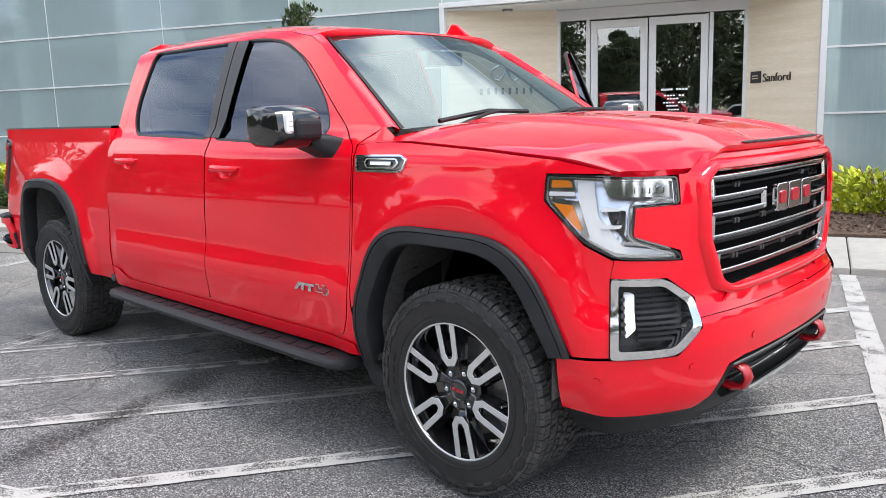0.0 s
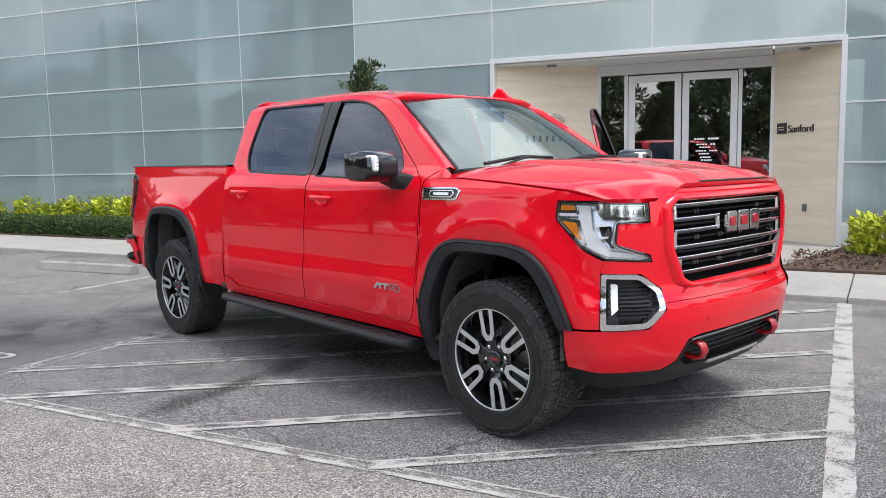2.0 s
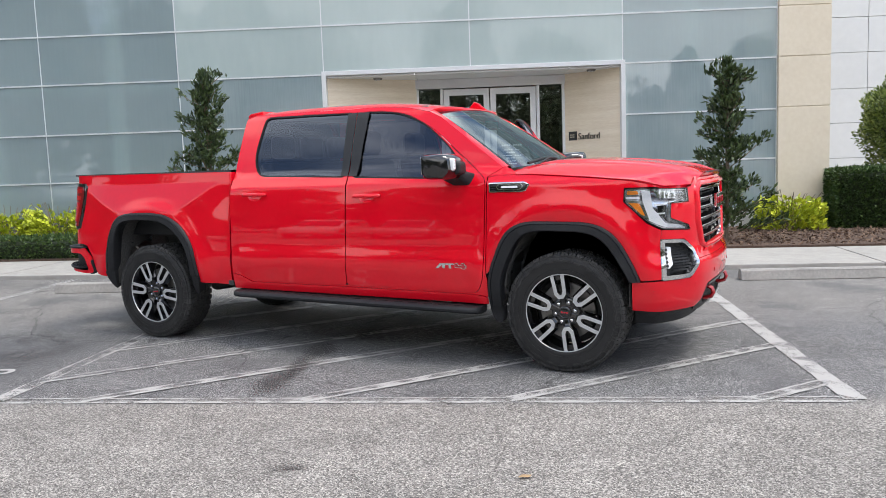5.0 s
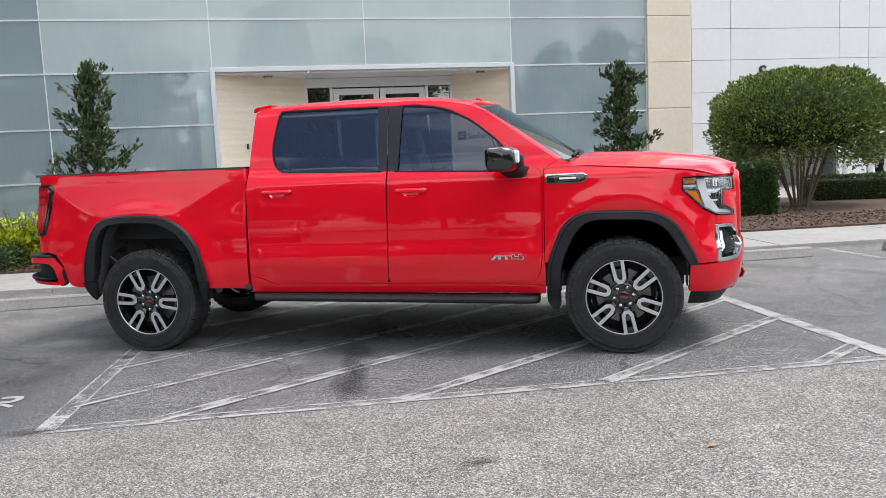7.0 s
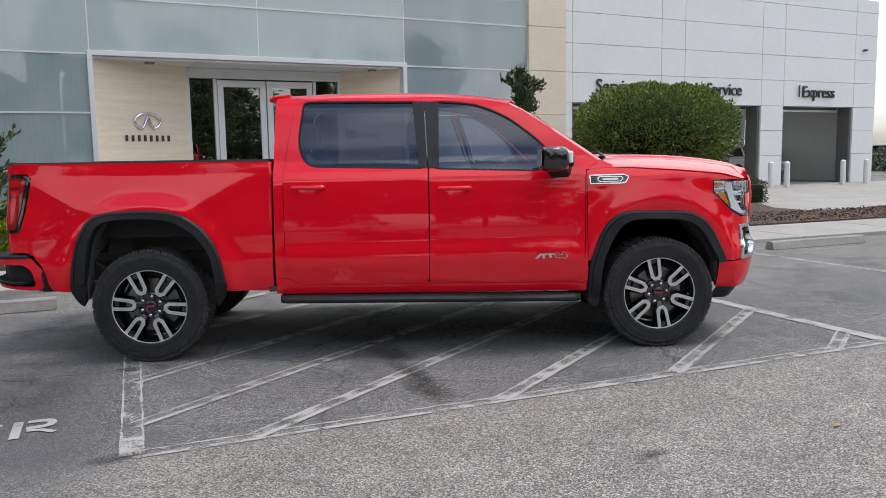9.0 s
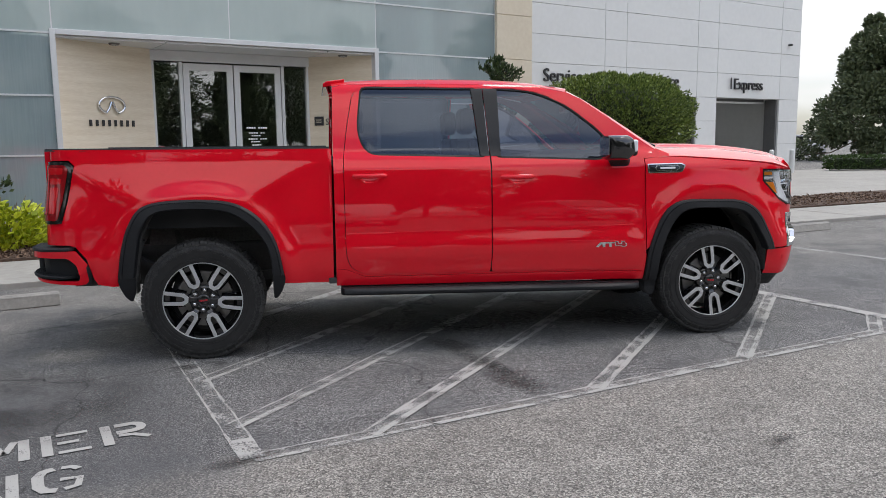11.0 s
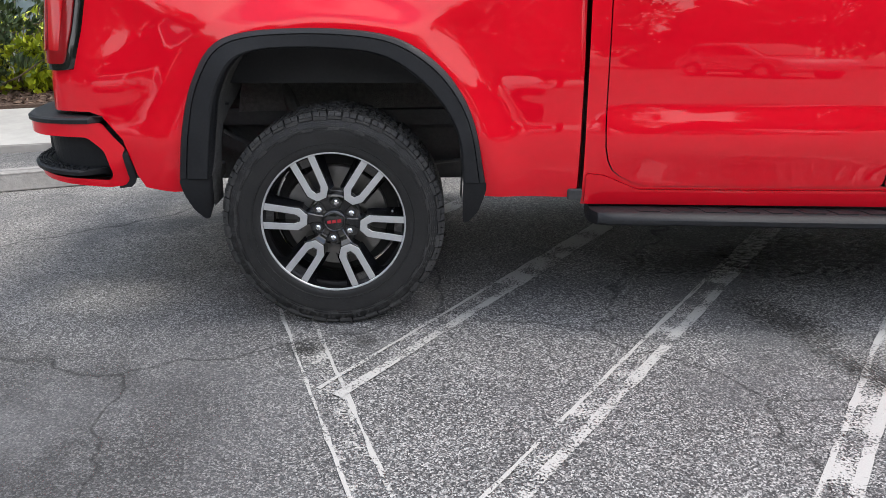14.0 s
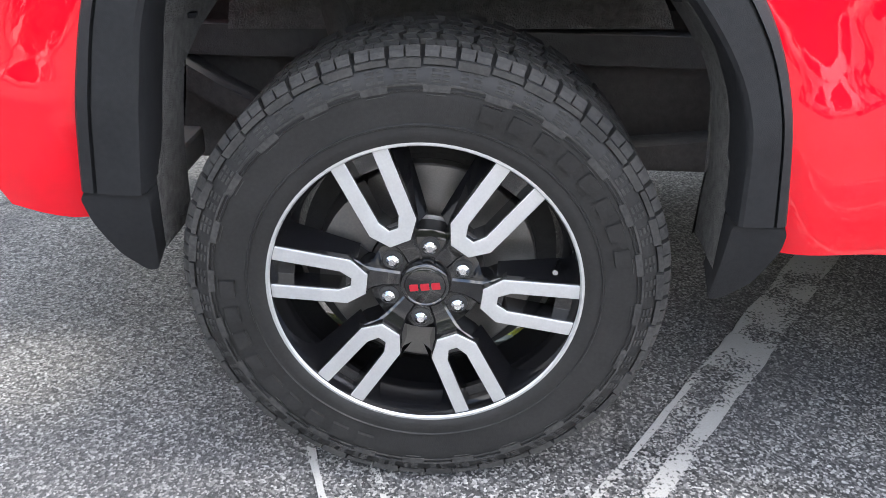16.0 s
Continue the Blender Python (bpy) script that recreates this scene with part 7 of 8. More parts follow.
def build_wheel():
    """A right-hand wheel about the origin; its face looks to -y. The tread is 0.275 wide."""
    n = 96
    prof = [(0.262, -0.012), (0.274, -0.020), (0.288, -0.022), (0.300, -0.020), (0.335, -0.028), (0.365, -0.026), (0.385, -0.016), (0.398, 0.002), (0.404, 0.02), (0.404, 0.24), (0.398, 0.262), (0.36, 0.285), (0.30, 0.28), (0.262, 0.27)]
    # sits so that the hub face is at y = 0
    tyre_bm = grid_mesh([ring_pts(r, y, n) for r, y in prof], closed=True)
    bmesh.ops.recalc_face_normals(tyre_bm, faces=tyre_bm.faces[:])
    base = new("wheel", None)
    bar_prof = [(0.268, -0.008), (0.272, -0.012), (0.262, -0.012), (0.256, 0.0), (0.248, 0.05), (0.240, 0.12), (0.245, 0.24), (0.262, 0.26)]
    bm = grid_mesh([ring_pts(r, y, n) for r, y in bar_prof], closed=True)
    bmesh.ops.recalc_face_normals(bm, faces=bm.faces[:])
    rim = link("wheel", bm, M_GLOSSBLACK, None, "black alloy wheel with machined silver spoke faces", smooth=40)
    bpy.data.objects.remove(base)
    tyre = part("tyre", tyre_bm, M_RUBBER, rim, "black all-terrain tyre", smooth=50)
    bm = grid_mesh([ring_pts(r, y, n) for r, y in ((0.2745, -0.0125), (0.2742, -0.0160), (0.2640, -0.0165), (0.2615, -0.0125))], closed=True)
    part("rim_lip", bm, M_SATIN, rim, "bright machined lip")
    # tread blocks on the crown and shoulder lugs
    rng = random.Random(4)
    bm = bmesh.new()
    m_count = 48

    def block(r0, r1, a0, a1, y0, y1, skew=0.0):
        vs = []
        for r in (r0, r1):
            for a, y in ((a0, y0), (a1, y0), (a1 + skew, y1), (a0 + skew, y1)):
                sh = 0.0 if r == r0 else 0.06 * (a1 - a0)
                aa = a + (sh if a in (a0,) else 0)
                vs.append(bm.verts.new((r * math.cos(aa), y, r * math.sin(aa))))
        for f in ((4, 5, 6, 7), (0, 1, 5, 4), (1, 2, 6, 5), (2, 3, 7, 6), (3, 0, 4, 7)):
            bm.faces.new([vs[i] for i in f])

    def rib(r0, r1, a0, a1, yb, yf):
        """A raised piece on the side wall, between two radii and two angles."""
        qs = [a0 + (a1 - a0) * i / 3 for i in range(4)]
        rows = [[bm.verts.new((r * math.cos(q), y, r * math.sin(q))) for r, y in ((r0, yb), (r0 + 0.0006, yf), (r1 - 0.0006, yf), (r1, yb))] for q in qs]
        for ra, rb in zip(rows, rows[1:]):
            for i in range(3):
                bm.faces.new((ra[i], ra[i + 1], rb[i + 1], rb[i]))
        bm.faces.new(rows[0])
        bm.faces.new(rows[-1][::-1])
    step = 2 * math.pi / m_count
    fine = 2 * math.pi / 88
    for k in range(88):
        a = k * fine
        wob = (0.16 if k % 2 else -0.10) * fine
        block(0.398, 0.413, a + wob + 0.05 * fine, a + wob + 0.72 * fine, 0.044, 0.078, 0.30 * fine)
        block(0.398, 0.413, a + 0.10 * fine, a + 0.78 * fine, 0.086, 0.112, -0.30 * fine)
        block(0.398, 0.413, a + wob + 0.20 * fine, a + wob + 0.85 * fine, 0.119, 0.146, 0.30 * fine)
        block(0.398, 0.413, a + 0.10 * fine, a + 0.78 * fine, 0.153, 0.180, -0.30 * fine)
        block(0.398, 0.413, a + wob, a + wob + 0.70 * fine, 0.188, 0.218, 0.25 * fine)
    for k in range(m_count):
        a = k * step
        for b0, b1 in ((0.0, 0.25), (0.28, 0.53), (0.56, 0.82)):
            block(0.396, 0.4125, a + b0 * step, a + b1 * step, 0.002 + (0.004 if k % 2 else 0.0), 0.038, 0.06 * step)
        block(0.396, 0.4125, a + 0.06 * step, a + 0.76 * step, 0.224, 0.262, 0.1 * step)
        # shoulder lugs run down the side wall
        long_lug = 0.384 if k % 2 else 0.388
        ly = -0.0205 if k % 2 else -0.0185
        for c0, c1 in ((-0.43, -0.03), (0.03, 0.43)):
            outer = [[bm.verts.new((r * math.cos(q), y, r * math.sin(q))) for q in (a + (0.41 + c0) * step, a + (0.41 + c1) * step)] for r, y in ((0.4125, 0.003), (0.407, -0.004), (0.3985, -0.0092))]
            inner = [[bm.verts.new((r * math.cos(q), y, r * math.sin(q))) for q in (a + (0.41 + c0) * step, a + (0.41 + c1) * step)] for r, y in ((0.396, 0.006), (0.395, 0.004), (0.393, 0.000))]
            for i in range(2):
                bm.faces.new((outer[i][0], outer[i][1], outer[i + 1][1], outer[i + 1][0]))
                bm.faces.new((outer[i][0], outer[i + 1][0], inner[i + 1][0], inner[i][0]))
                bm.faces.new((outer[i][1], inner[i][1], inner[i + 1][1], outer[i + 1][1]))
            bm.faces.new((outer[2][0], outer[2][1], inner[2][1], inner[2][0]))
        rib(long_lug, 0.3975, a - 0.05 * step, a + 0.87 * step, 0.0, float(np.interp(long_lug, (0.384, 0.388), (ly, ly))) + 0.002)
        # short ribs below each lug
        for q, r in enumerate((0.3815, 0.3745, 0.3675)):
            yb = float(np.interp(r, (0.365, 0.385), (-0.026, -0.016)))
            for b0, b1 in ((0.10, 0.34), (0.50, 0.74)) if k % 2 else ((0.08, 0.26), (0.36, 0.62)):
                rib(r - 0.0022, r + 0.0022, a + b0 * step, a + b1 * step, yb + 0.002, yb - 0.0016)
    # the stepped edge between shoulder and side wall
    for k in range(24):
        a, s2 = k * step * 2, step * 2
        rib(0.3505, 0.3625, a, a + 0.44 * s2, -0.024, -0.0296)
        rib(0.3595, 0.3640, a + 0.44 * s2, a + s2, -0.024, -0.0288)
        rib(0.3455, 0.3475, a + 0.06 * s2, a + 0.38 * s2, -0.024, -0.0290)
    bmesh.ops.recalc_face_normals(bm, faces=bm.faces[:])
    tagged(part("tread", bm, M_TREAD, tyre, "chunky tread blocks"), kind="stuff")
    # raised plain arcs on the side wall
    for a0, a1, r0, r1, cnt in ((18, 84, 0.318, 0.345, 8), (182, 262, 0.318, 0.343, 9)):
        for k in range(cnt):
            b0 = a0 + (a1 - a0) * (k + 0.1) / cnt
            b1 = a0 + (a1 - a0) * (k + 0.72) / cnt
            rows = []
            for q in np.radians(np.linspace(b0, b1, 4)):
                rows.append([Vector((r * math.cos(q), y, r * math.sin(q))) for r, y in ((r0, -0.020), (r0 + 0.001, -0.0300), (r1 - 0.001, -0.0325), (r1, -0.02))])
            bmx = grid_mesh(rows)
            part("raised_mark", bmx, M_RUBBER, tyre)
    ring = grid_mesh([ring_pts(r, y, n) for r, y in ((0.352, -0.0265), (0.353, -0.0295), (0.355, -0.0295), (0.356, -0.0265))], closed=True)
    part("side_wall_rib", ring, M_RUBBER, tyre)
    ring = grid_mesh([ring_pts(r, y, n) for r, y in ((0.295, -0.0195), (0.297, -0.0235), (0.299, -0.0235), (0.301, -0.0195))], closed=True)
    part("side_wall_rib", ring, M_RUBBER, tyre)
    # spokes
    u_out = [(0.266, 0.051), (0.128, 0.043), (0.097, 0.019), (0.097, -0.019), (0.128, -0.043), (0.266, -0.051)]
    u_in = [(0.266, -0.0235), (0.145, -0.017), (0.126, -0.007), (0.126, 0.007), (0.145, 0.017), (0.266, 0.0235)]
    us = u_out + u_in
    for k in range(6):
        turn = Matrix.Rotation(radians(-60 * k), 4, "Y")
        if k == 0:
            bm = prism(us, 0.045, 0.0, m=Matrix.Translation((0, -0.006, 0)))
            sp = part("spoke", bm, M_GLOSSBLACK, rim, "black spoke with a machined U-shaped face")
            bm = prism(shrink(us, 0.0012), 0.004, 0.0008, 1, Matrix.Translation((0, -0.010, 0)))
            part("spoke_face", bm, M_SATIN, sp, "machined silver face")
            # sloping webs between hub and spoke, and the ridge between two spokes
            rows = []
            for r, w, y in ((0.134, 0.0445, -0.004), (0.118, 0.038, -0.002), (0.104, 0.026, 0.004), (0.090, 0.020, 0.013), (0.072, 0.016, 0.020), (0.045, 0.014, 0.022)):
                rows.append([Vector((r, y + 0.045, w + 0.006)), Vector((r, y + 0.003, w)), Vector((r, y, w - 0.004)), Vector((r, y, 0.004 - w)), Vector((r, y + 0.003, -w)), Vector((r, y + 0.045, -w - 0.006))])
            bm = grid_mesh(rows)
            bmesh.ops.recalc_face_normals(bm, faces=bm.faces[:])
            part("web", bm, M_GLOSSBLACK, sp, smooth=30)
            for sg in (-1, 1):
                arm = grid_mesh([[Vector((0.118, 0.004, sg * 0.041)), Vector((0.118, 0.03, sg * 0.056))], [Vector((0.262, 0.004, sg * 0.052)), Vector((0.250, 0.055, sg * 0.070))]])
                part("web", arm, M_GLOSSBLACK, sp)
            floor = prism([(0.225, -0.028), (0.262, -0.031), (0.262, 0.031), (0.225, 0.028)], 0.012, 0.0, m=Matrix.Translation((0, 0.012, 0)))
            part("pocket", floor, M_GLOSSBLACK, sp)
        else:
            c = sp.copy()
            scene.collection.objects.link(c)
            c.parent = rim
            c.matrix_basis = turn
            for ch in sp.children:
                d = ch.copy()
                scene.collection.objects.link(d)
                d.parent = c
    bm = grid_mesh([ring_pts(r, y, 48) for r, y in ((0.001, 0.026), (0.055, 0.026), (0.085, 0.026), (0.098, 0.032), (0.104, 0.060))], closed=True)
    part("hub", bm, M_GLOSSBLACK, rim, smooth=40)
    bm = grid_mesh([ring_pts(r, y, 40) for r, y in ((0.001, 0.0078), (0.032, 0.008), (0.0345, 0.0095), (0.0365, 0.0075), (0.041, 0.009), (0.0435, 0.013), (0.044, 0.028))], closed=True)
    cap = part("centre_cap", bm, M_GLOSSBLACK, rim, "black centre cap with a red mark", smooth=50)
    for x in (-0.019, 0.0, 0.019):
        bm = prism(fillet([(x - 0.0075, -0.006), (x + 0.0075, -0.006), (x + 0.0075, 0.006), (x - 0.0075, 0.006)], 0.002), 0.003)
        bm = joined(None, bm, Matrix.Rotation(radians(-13), 4, "Y") @ Matrix.Translation((0, 0.0055, 0)))
        part("cap_mark", bm, M_REDLOGO, cap, "plain red mark")
    for k in range(6):
        a = radians(60 * k + 30)
        c = Vector((0.070 * math.cos(a), 0.0, 0.070 * math.sin(a)))
        bm = cyl(c + Vector((0, 0.036, 0)), c + Vector((0, 0.017, 0)), 0.0125, 0.012, n=6)
        bm = cyl(c + Vector((0, 0.017, 0)), c + Vector((0, 0.013, 0)), 0.0115, 0.006, n=12, bm=bm)
        part("lug_nut", bm, M_CHROME, rim, "chrome lug nut")
        part("lug_seat", cyl(c + Vector((0, 0.034, 0)), c + Vector((0, 0.024, 0)), 0.019, 0.017, n=20), M_DARK, rim)
    a = radians(17)
    part("valve", cyl((0.232 * math.cos(a), 0.03, 0.232 * math.sin(a)), (0.222 * math.cos(a), -0.002, 0.222 * math.sin(a)), 0.006, 0.005, n=10), M_CHROME, rim)
    bm = grid_mesh([ring_pts(r, y, 64) for r, y in ((0.06, 0.075), (0.09, 0.078), (0.10, 0.085), (0.192, 0.085), (0.195, 0.088), (0.195, 0.110), (0.10, 0.112))], closed=True)
    part("brake_disc", bm, mat("brake_disc", (0.20, 0.195, 0.19), 0.4, 0.8, 0.0, (0.28, 0.27, 0.26), 30.0), rim, "grey steel brake disc", smooth=30)
    bm = grid_mesh([ring_pts(r, y, 64) for r, y in ((0.02, 0.125), (0.20, 0.125), (0.235, 0.14))], closed=True)
    part("dust_shield", bm, M_DARK, rim)
    rows = []
    for q in np.radians(np.linspace(128, 192, 9)):
        rows.append([Vector((r * math.cos(q), y, r * math.sin(q))) for r, y in ((0.10, 0.11), (0.105, 0.055), (0.15, 0.050), (0.19, 0.055), (0.20, 0.12))])
    bm = grid_mesh(rows)
    part("brake_caliper", bm, M_STEEL, rim, "grey brake caliper", smooth=40)
    return rim


wheel = build_wheel()
wheel.parent = truck
wheel.matrix_basis = Matrix.Translation((0, -0.937, 0.409)) @ Matrix.Rotation(radians(6), 4, "Y")
for x, sg, ang in ((3.745, -1, 20), (0, 1, 20), (3.745, 1, -40)):
    m = Matrix.Translation((x, sg * 0.937, 0.409)) @ (Matrix.Rotation(math.pi, 4, "Z") if sg > 0 else Matrix()) @ Matrix.Rotation(radians(ang), 4, "Y")
    copy_thing(wheel, m)

# ---- plants ----


def leaves(name, pos, length, width, material, parent, seed=0, up=0.25, droop=0.0, label=""):
    """Many small folded leaves, one mesh. pos: rows of a place and the way that the leaf points."""
    rng = np.random.default_rng(seed)
    n = len(pos)
    c, d = np.array([p[:3] for p in pos]), np.array([p[3:] for p in pos])
    d = d + rng.normal(0, 0.45, (n, 3)) + np.array([0, 0, up])
    d /= np.linalg.norm(d, axis=1)[:, None] + 1e-9
    r = np.cross(d, rng.normal(0, 1, (n, 3)))
    r /= np.linalg.norm(r, axis=1)[:, None] + 1e-9
    nn = np.cross(d, r)
    ln = (length * rng.uniform(0.65, 1.25, n))[:, None]
    wd = (width * rng.uniform(0.7, 1.2, n))[:, None]
    v = np.stack([c, c + d * ln * 0.5 + r * wd * 0.5 + nn * wd * 0.18, c + d * ln, c + d * ln * 0.5 - r * wd * 0.5 + nn * wd * 0.18], 1).reshape(-1, 3)
    k = np.arange(n)[:, None] * 4
    f = np.concatenate([k + [0, 1, 2], k + [0, 2, 3]], 1).reshape(-1, 3)
    me = bpy.data.meshes.new(name)
    me.from_pydata(v.tolist(), [], f.tolist())
    me.materials.append(material)
    ob = new(name, me)
    ob.parent = parent
    tagged(ob, label, kind="stuff")
    return ob


def small_tree(x, y, top, radius, seed):
    """A narrow evergreen with upswept branches and gaps between its tiers."""
    rng = random.Random(seed)
    t = empty("tree", Matrix.Translation((x, y, 0.08)))
    tagged(t, "narrow dark evergreen tree in a mulch bed", "tree", "evergreens by the facade")
    part("trunk", tube([(0, 0, 0), (0.01, 0.01, top * 0.4), (-0.01, 0.02, top * 0.75), (0, 0, top * 0.96)], 0.028, 8), M_BARK, t)
    pos = []
    bm = bmesh.new()
    for k in range(54):
        h = 0.10 + (top - 0.32) * (k / 53) ** 0.95
        a = k * 2.399 + rng.uniform(-0.4, 0.4)
        w = radius * (1.12 - 0.86 * h / top) * rng.uniform(0.28, 1.45)
        p0 = Vector((0, 0, h))
        tip = Vector((math.cos(a) * w, math.sin(a) * w, h + w * rng.uniform(0.25, 0.85)))
        bm = tube([p0, p0.lerp(tip, 0.5) + Vector((0, 0, -0.03)), tip], 0.007, 4, bm=bm)
        # side shoots, each with a tuft of leaves
        for q in np.linspace(0.25, 1.0, 3 + int(w * 6)):
            c0 = p0.lerp(tip, float(q))
            sh = c0 + Vector((rng.gauss(0, 0.07), rng.gauss(0, 0.07), rng.gauss(0.05, 0.05)))
            d = (sh - c0 + (tip - p0) * 0.25).normalized()
            for _ in range(19):
                c = c0.lerp(sh, rng.random()) + Vector((rng.gauss(0, 1), rng.gauss(0, 1), rng.gauss(0, 1))) * 0.035
                pos.append((*c, *d))
    for _ in range(150):
        c = Vector((rng.gauss(0, 0.045), rng.gauss(0, 0.045), top - abs(rng.gauss(0, 0.18))))
        pos.append((*c, 0, 0, 1))
    part("branch", bm, M_BARK, t)
    leaves("foliage", pos, 0.100, 0.044, M_LEAF_D, t, seed, 0.3)
    return t


small_tree(-4.0, 4.25, 3.0, 0.62, 3)
small_tree(3.93, 7.0, 2.77, 0.56, 8)


def shrub(x, y, rx, ry, h, seed, z=0.08):
    rng = random.Random(seed)
    s = empty("shrub", Matrix.Translation((x, y, z)))
    tagged(s, "yellow-green leafy shrub in a mulch bed", "shrub", "yellow-green shrubs")
    bm = bmesh.new()
    pos = []
    for k in range(26):
        a = rng.uniform(0, 6.283)
        tip = Vector((math.cos(a) * rx * rng.uniform(0.2, 0.95), math.sin(a) * ry * rng.uniform(0.2, 0.95), h * rng.uniform(0.6, 1.0)))
        bm = tube([(tip.x * 0.2, tip.y * 0.2, 0), tip * 0.6, tip], 0.006, 4, bm=bm)
    for _ in range(int(3900 * max(0.35, rx * ry))):
        a, u = rng.uniform(0, 6.283), rng.random()
        rr = math.sqrt(rng.uniform(0.25, 1.0))
        zz = u * h * (1 - 0.25 * rr * rr) * (0.86 + 0.25 * noise.noise(Vector((x + math.cos(a) * rr * 2, y + math.sin(a) * rr * 2, 3.3 + seed))))
        c = Vector((math.cos(a) * rx * rr, math.sin(a) * ry * rr, zz))
        pos.append((*c, math.cos(a), math.sin(a), 0.6))
    part("stem", bm, M_BARK, s)
    leaves("foliage", pos, 0.105, 0.072, M_LEAF_Y, s, seed, 0.15)
    return s


for k in range(14):
    p = K(-7.0 - k * 0.92 + random.uniform(-0.1, 0.1), 3.0 + random.uniform(-0.12, 0.12))
    shrub(p.x, p.y, 0.58, 0.52, 0.92 + random.uniform(-0.08, 0.08), 20 + k)
for k, (x, y, h) in enumerate(((-3.45, 5.0, 0.72), (-4.75, 4.55, 0.70), (-5.6, 4.1, 0.7), (2.95, 7.95, 0.66), (4.75, 9.0, 0.70))):
    shrub(x, y, 0.55, 0.5, h, 60 + k)


def clipped_hedge(name, pts, width, h, material, seed, label, density=900, leaf=0.05, group=""):
    """A clipped hedge along a line: a dark core painted as inner shade, under a skin of small leaves."""
    rng = random.Random(seed)
    a, b = Vector((*pts[0], 0.08)), Vector((*pts[1], 0.08))
    ln = (b - a).length
    ob = empty(name, Matrix.Translation(a) @ Matrix.Rotation(math.atan2(b.y - a.y, b.x - a.x), 4, "Z"))
    tagged(ob, label, "hedge", group)
    part("core", box(0.04, -width / 2 + 0.05, 0, ln - 0.04, width / 2 - 0.05, h - 0.05, 0.05, 2), M_HEDGE_SHADE, ob)
    pos = []
    n = int(density * (ln * h * 2 + ln * width + 2 * width * h))
    for _ in range(n):
        f = rng.random() * (2 * ln * h + ln * width + 2 * width * h)
        if f < 2 * ln * h:
            sgy = -1 if f < ln * h else 1
            c, d = Vector((rng.uniform(0, ln), sgy * width / 2, rng.uniform(0, h))), (0, sgy, 0.2)
        elif f < 2 * ln * h + ln * width:
            c, d = Vector((rng.uniform(0, ln), rng.uniform(-width / 2, width / 2), h)), (0, 0, 1)
        else:
            e = rng.choice((0, ln))
            c, d = Vector((e, rng.uniform(-width / 2, width / 2), rng.uniform(0, h))), (-1 if e == 0 else 1, 0, 0.2)
        c += Vector((rng.gauss(0, 0.02), rng.gauss(0, 0.02), rng.gauss(0, 0.02) + 0.03 * noise.noise(c * 2.0)))
        pos.append((*c, *d))
    leaves("foliage", pos, leaf, leaf * 0.55, material, ob, seed, 0.1)
    return ob


p, q = K(-19.5, 2.15), K(-8.5, 2.15)
clipped_hedge("low_hedge", ((p.x, p.y), (q.x, q.y)), 0.55, 0.33, M_LEAF_H, 5, "low dark clipped hedge along the pavement", 1500, 0.055)
clipped_hedge("box_hedge", ((5.4, 9.72), (6.75, 10.05)), 1.1, 0.98, M_LEAF_H, 6, "dense clipped green hedge block", 2600, 0.06, "clipped hedges")
clipped_hedge("box_hedge", ((8.4, 13.45), (11.2, 13.65)), 1.0, 0.52, M_LEAF_H, 7, "low clipped green hedge by the drive", 1300, 0.055, "clipped hedges")


def dome_bush(x, y, seed):
    """A clipped round-headed bush on many bare stems."""
    rng = random.Random(seed)
    t = empty("dome_bush", Matrix.Translation((x, y, 0.08)))
    tagged(t, "large round clipped bush on bare stems", "bush")
    for k in range(11):
        a = k * 0.571 * 1.9
        r = 0.12 + 0.05 * rng.random()
        tip = Vector((math.cos(a) * rng.uniform(0.6, 1.4), math.sin(a) * rng.uniform(0.5, 1.2), rng.uniform(1.5, 2.2)))
        b0 = Vector((math.cos(a) * r, math.sin(a) * r, 0))
        part("stem", tube([b0, b0.lerp(tip, 0.4) + Vector((rng.gauss(0, 0.05), rng.gauss(0, 0.05), 0.06)), b0.lerp(tip, 0.75), tip], 0.032, 6), M_BARK, t)
    pos = []
    for _ in range(34000):
        u, a = rng.random(), rng.uniform(0, 6.283)
        # a flattened dome with a ragged, open underside
        cz = rng.uniform(-0.78, 1.0)
        rr = math.sqrt(max(0, 1 - (cz if cz > 0 else cz * 0.9) ** 2.6 if cz > 0 else 1 - abs(cz) ** 2 * 0.55))
        d = Vector((math.cos(a) * rr, math.sin(a) * rr, cz))
        bump = 1 + 0.10 * noise.noise(d * 3.1 + Vector((seed, 0, 0))) + 0.07 * noise.noise(d * 8.0)
        depth = 1 - abs(rng.gauss(0, 0.10 if cz > -0.1 else 0.30))
        c = Vector((d.x * 1.86, d.y * 1.65, 1.72 + d.z * (1.19 if cz > 0 else 1.15))) - Vector((0, 0, 1.72))
        c = c * bump * depth + Vector((0, 0, 1.72))
        if cz < -0.3 and noise.noise(c * 1.6) > 0.22:
            continue
        pos.append((*c, d.x, d.y, d.z + 0.3))
    leaves("foliage", pos, 0.075, 0.042, M_LEAF_M, t, seed, 0.2)
    # a dark blob added inside the crown, coloured as its inner shade
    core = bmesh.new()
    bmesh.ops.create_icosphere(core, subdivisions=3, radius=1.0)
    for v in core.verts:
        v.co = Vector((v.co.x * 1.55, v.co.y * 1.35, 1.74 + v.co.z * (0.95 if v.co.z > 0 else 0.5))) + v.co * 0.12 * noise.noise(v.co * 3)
    part("inner_crown", core, M_HEDGE_SHADE, t)
    return t


dome_bush(7.75, 11.5, 4)


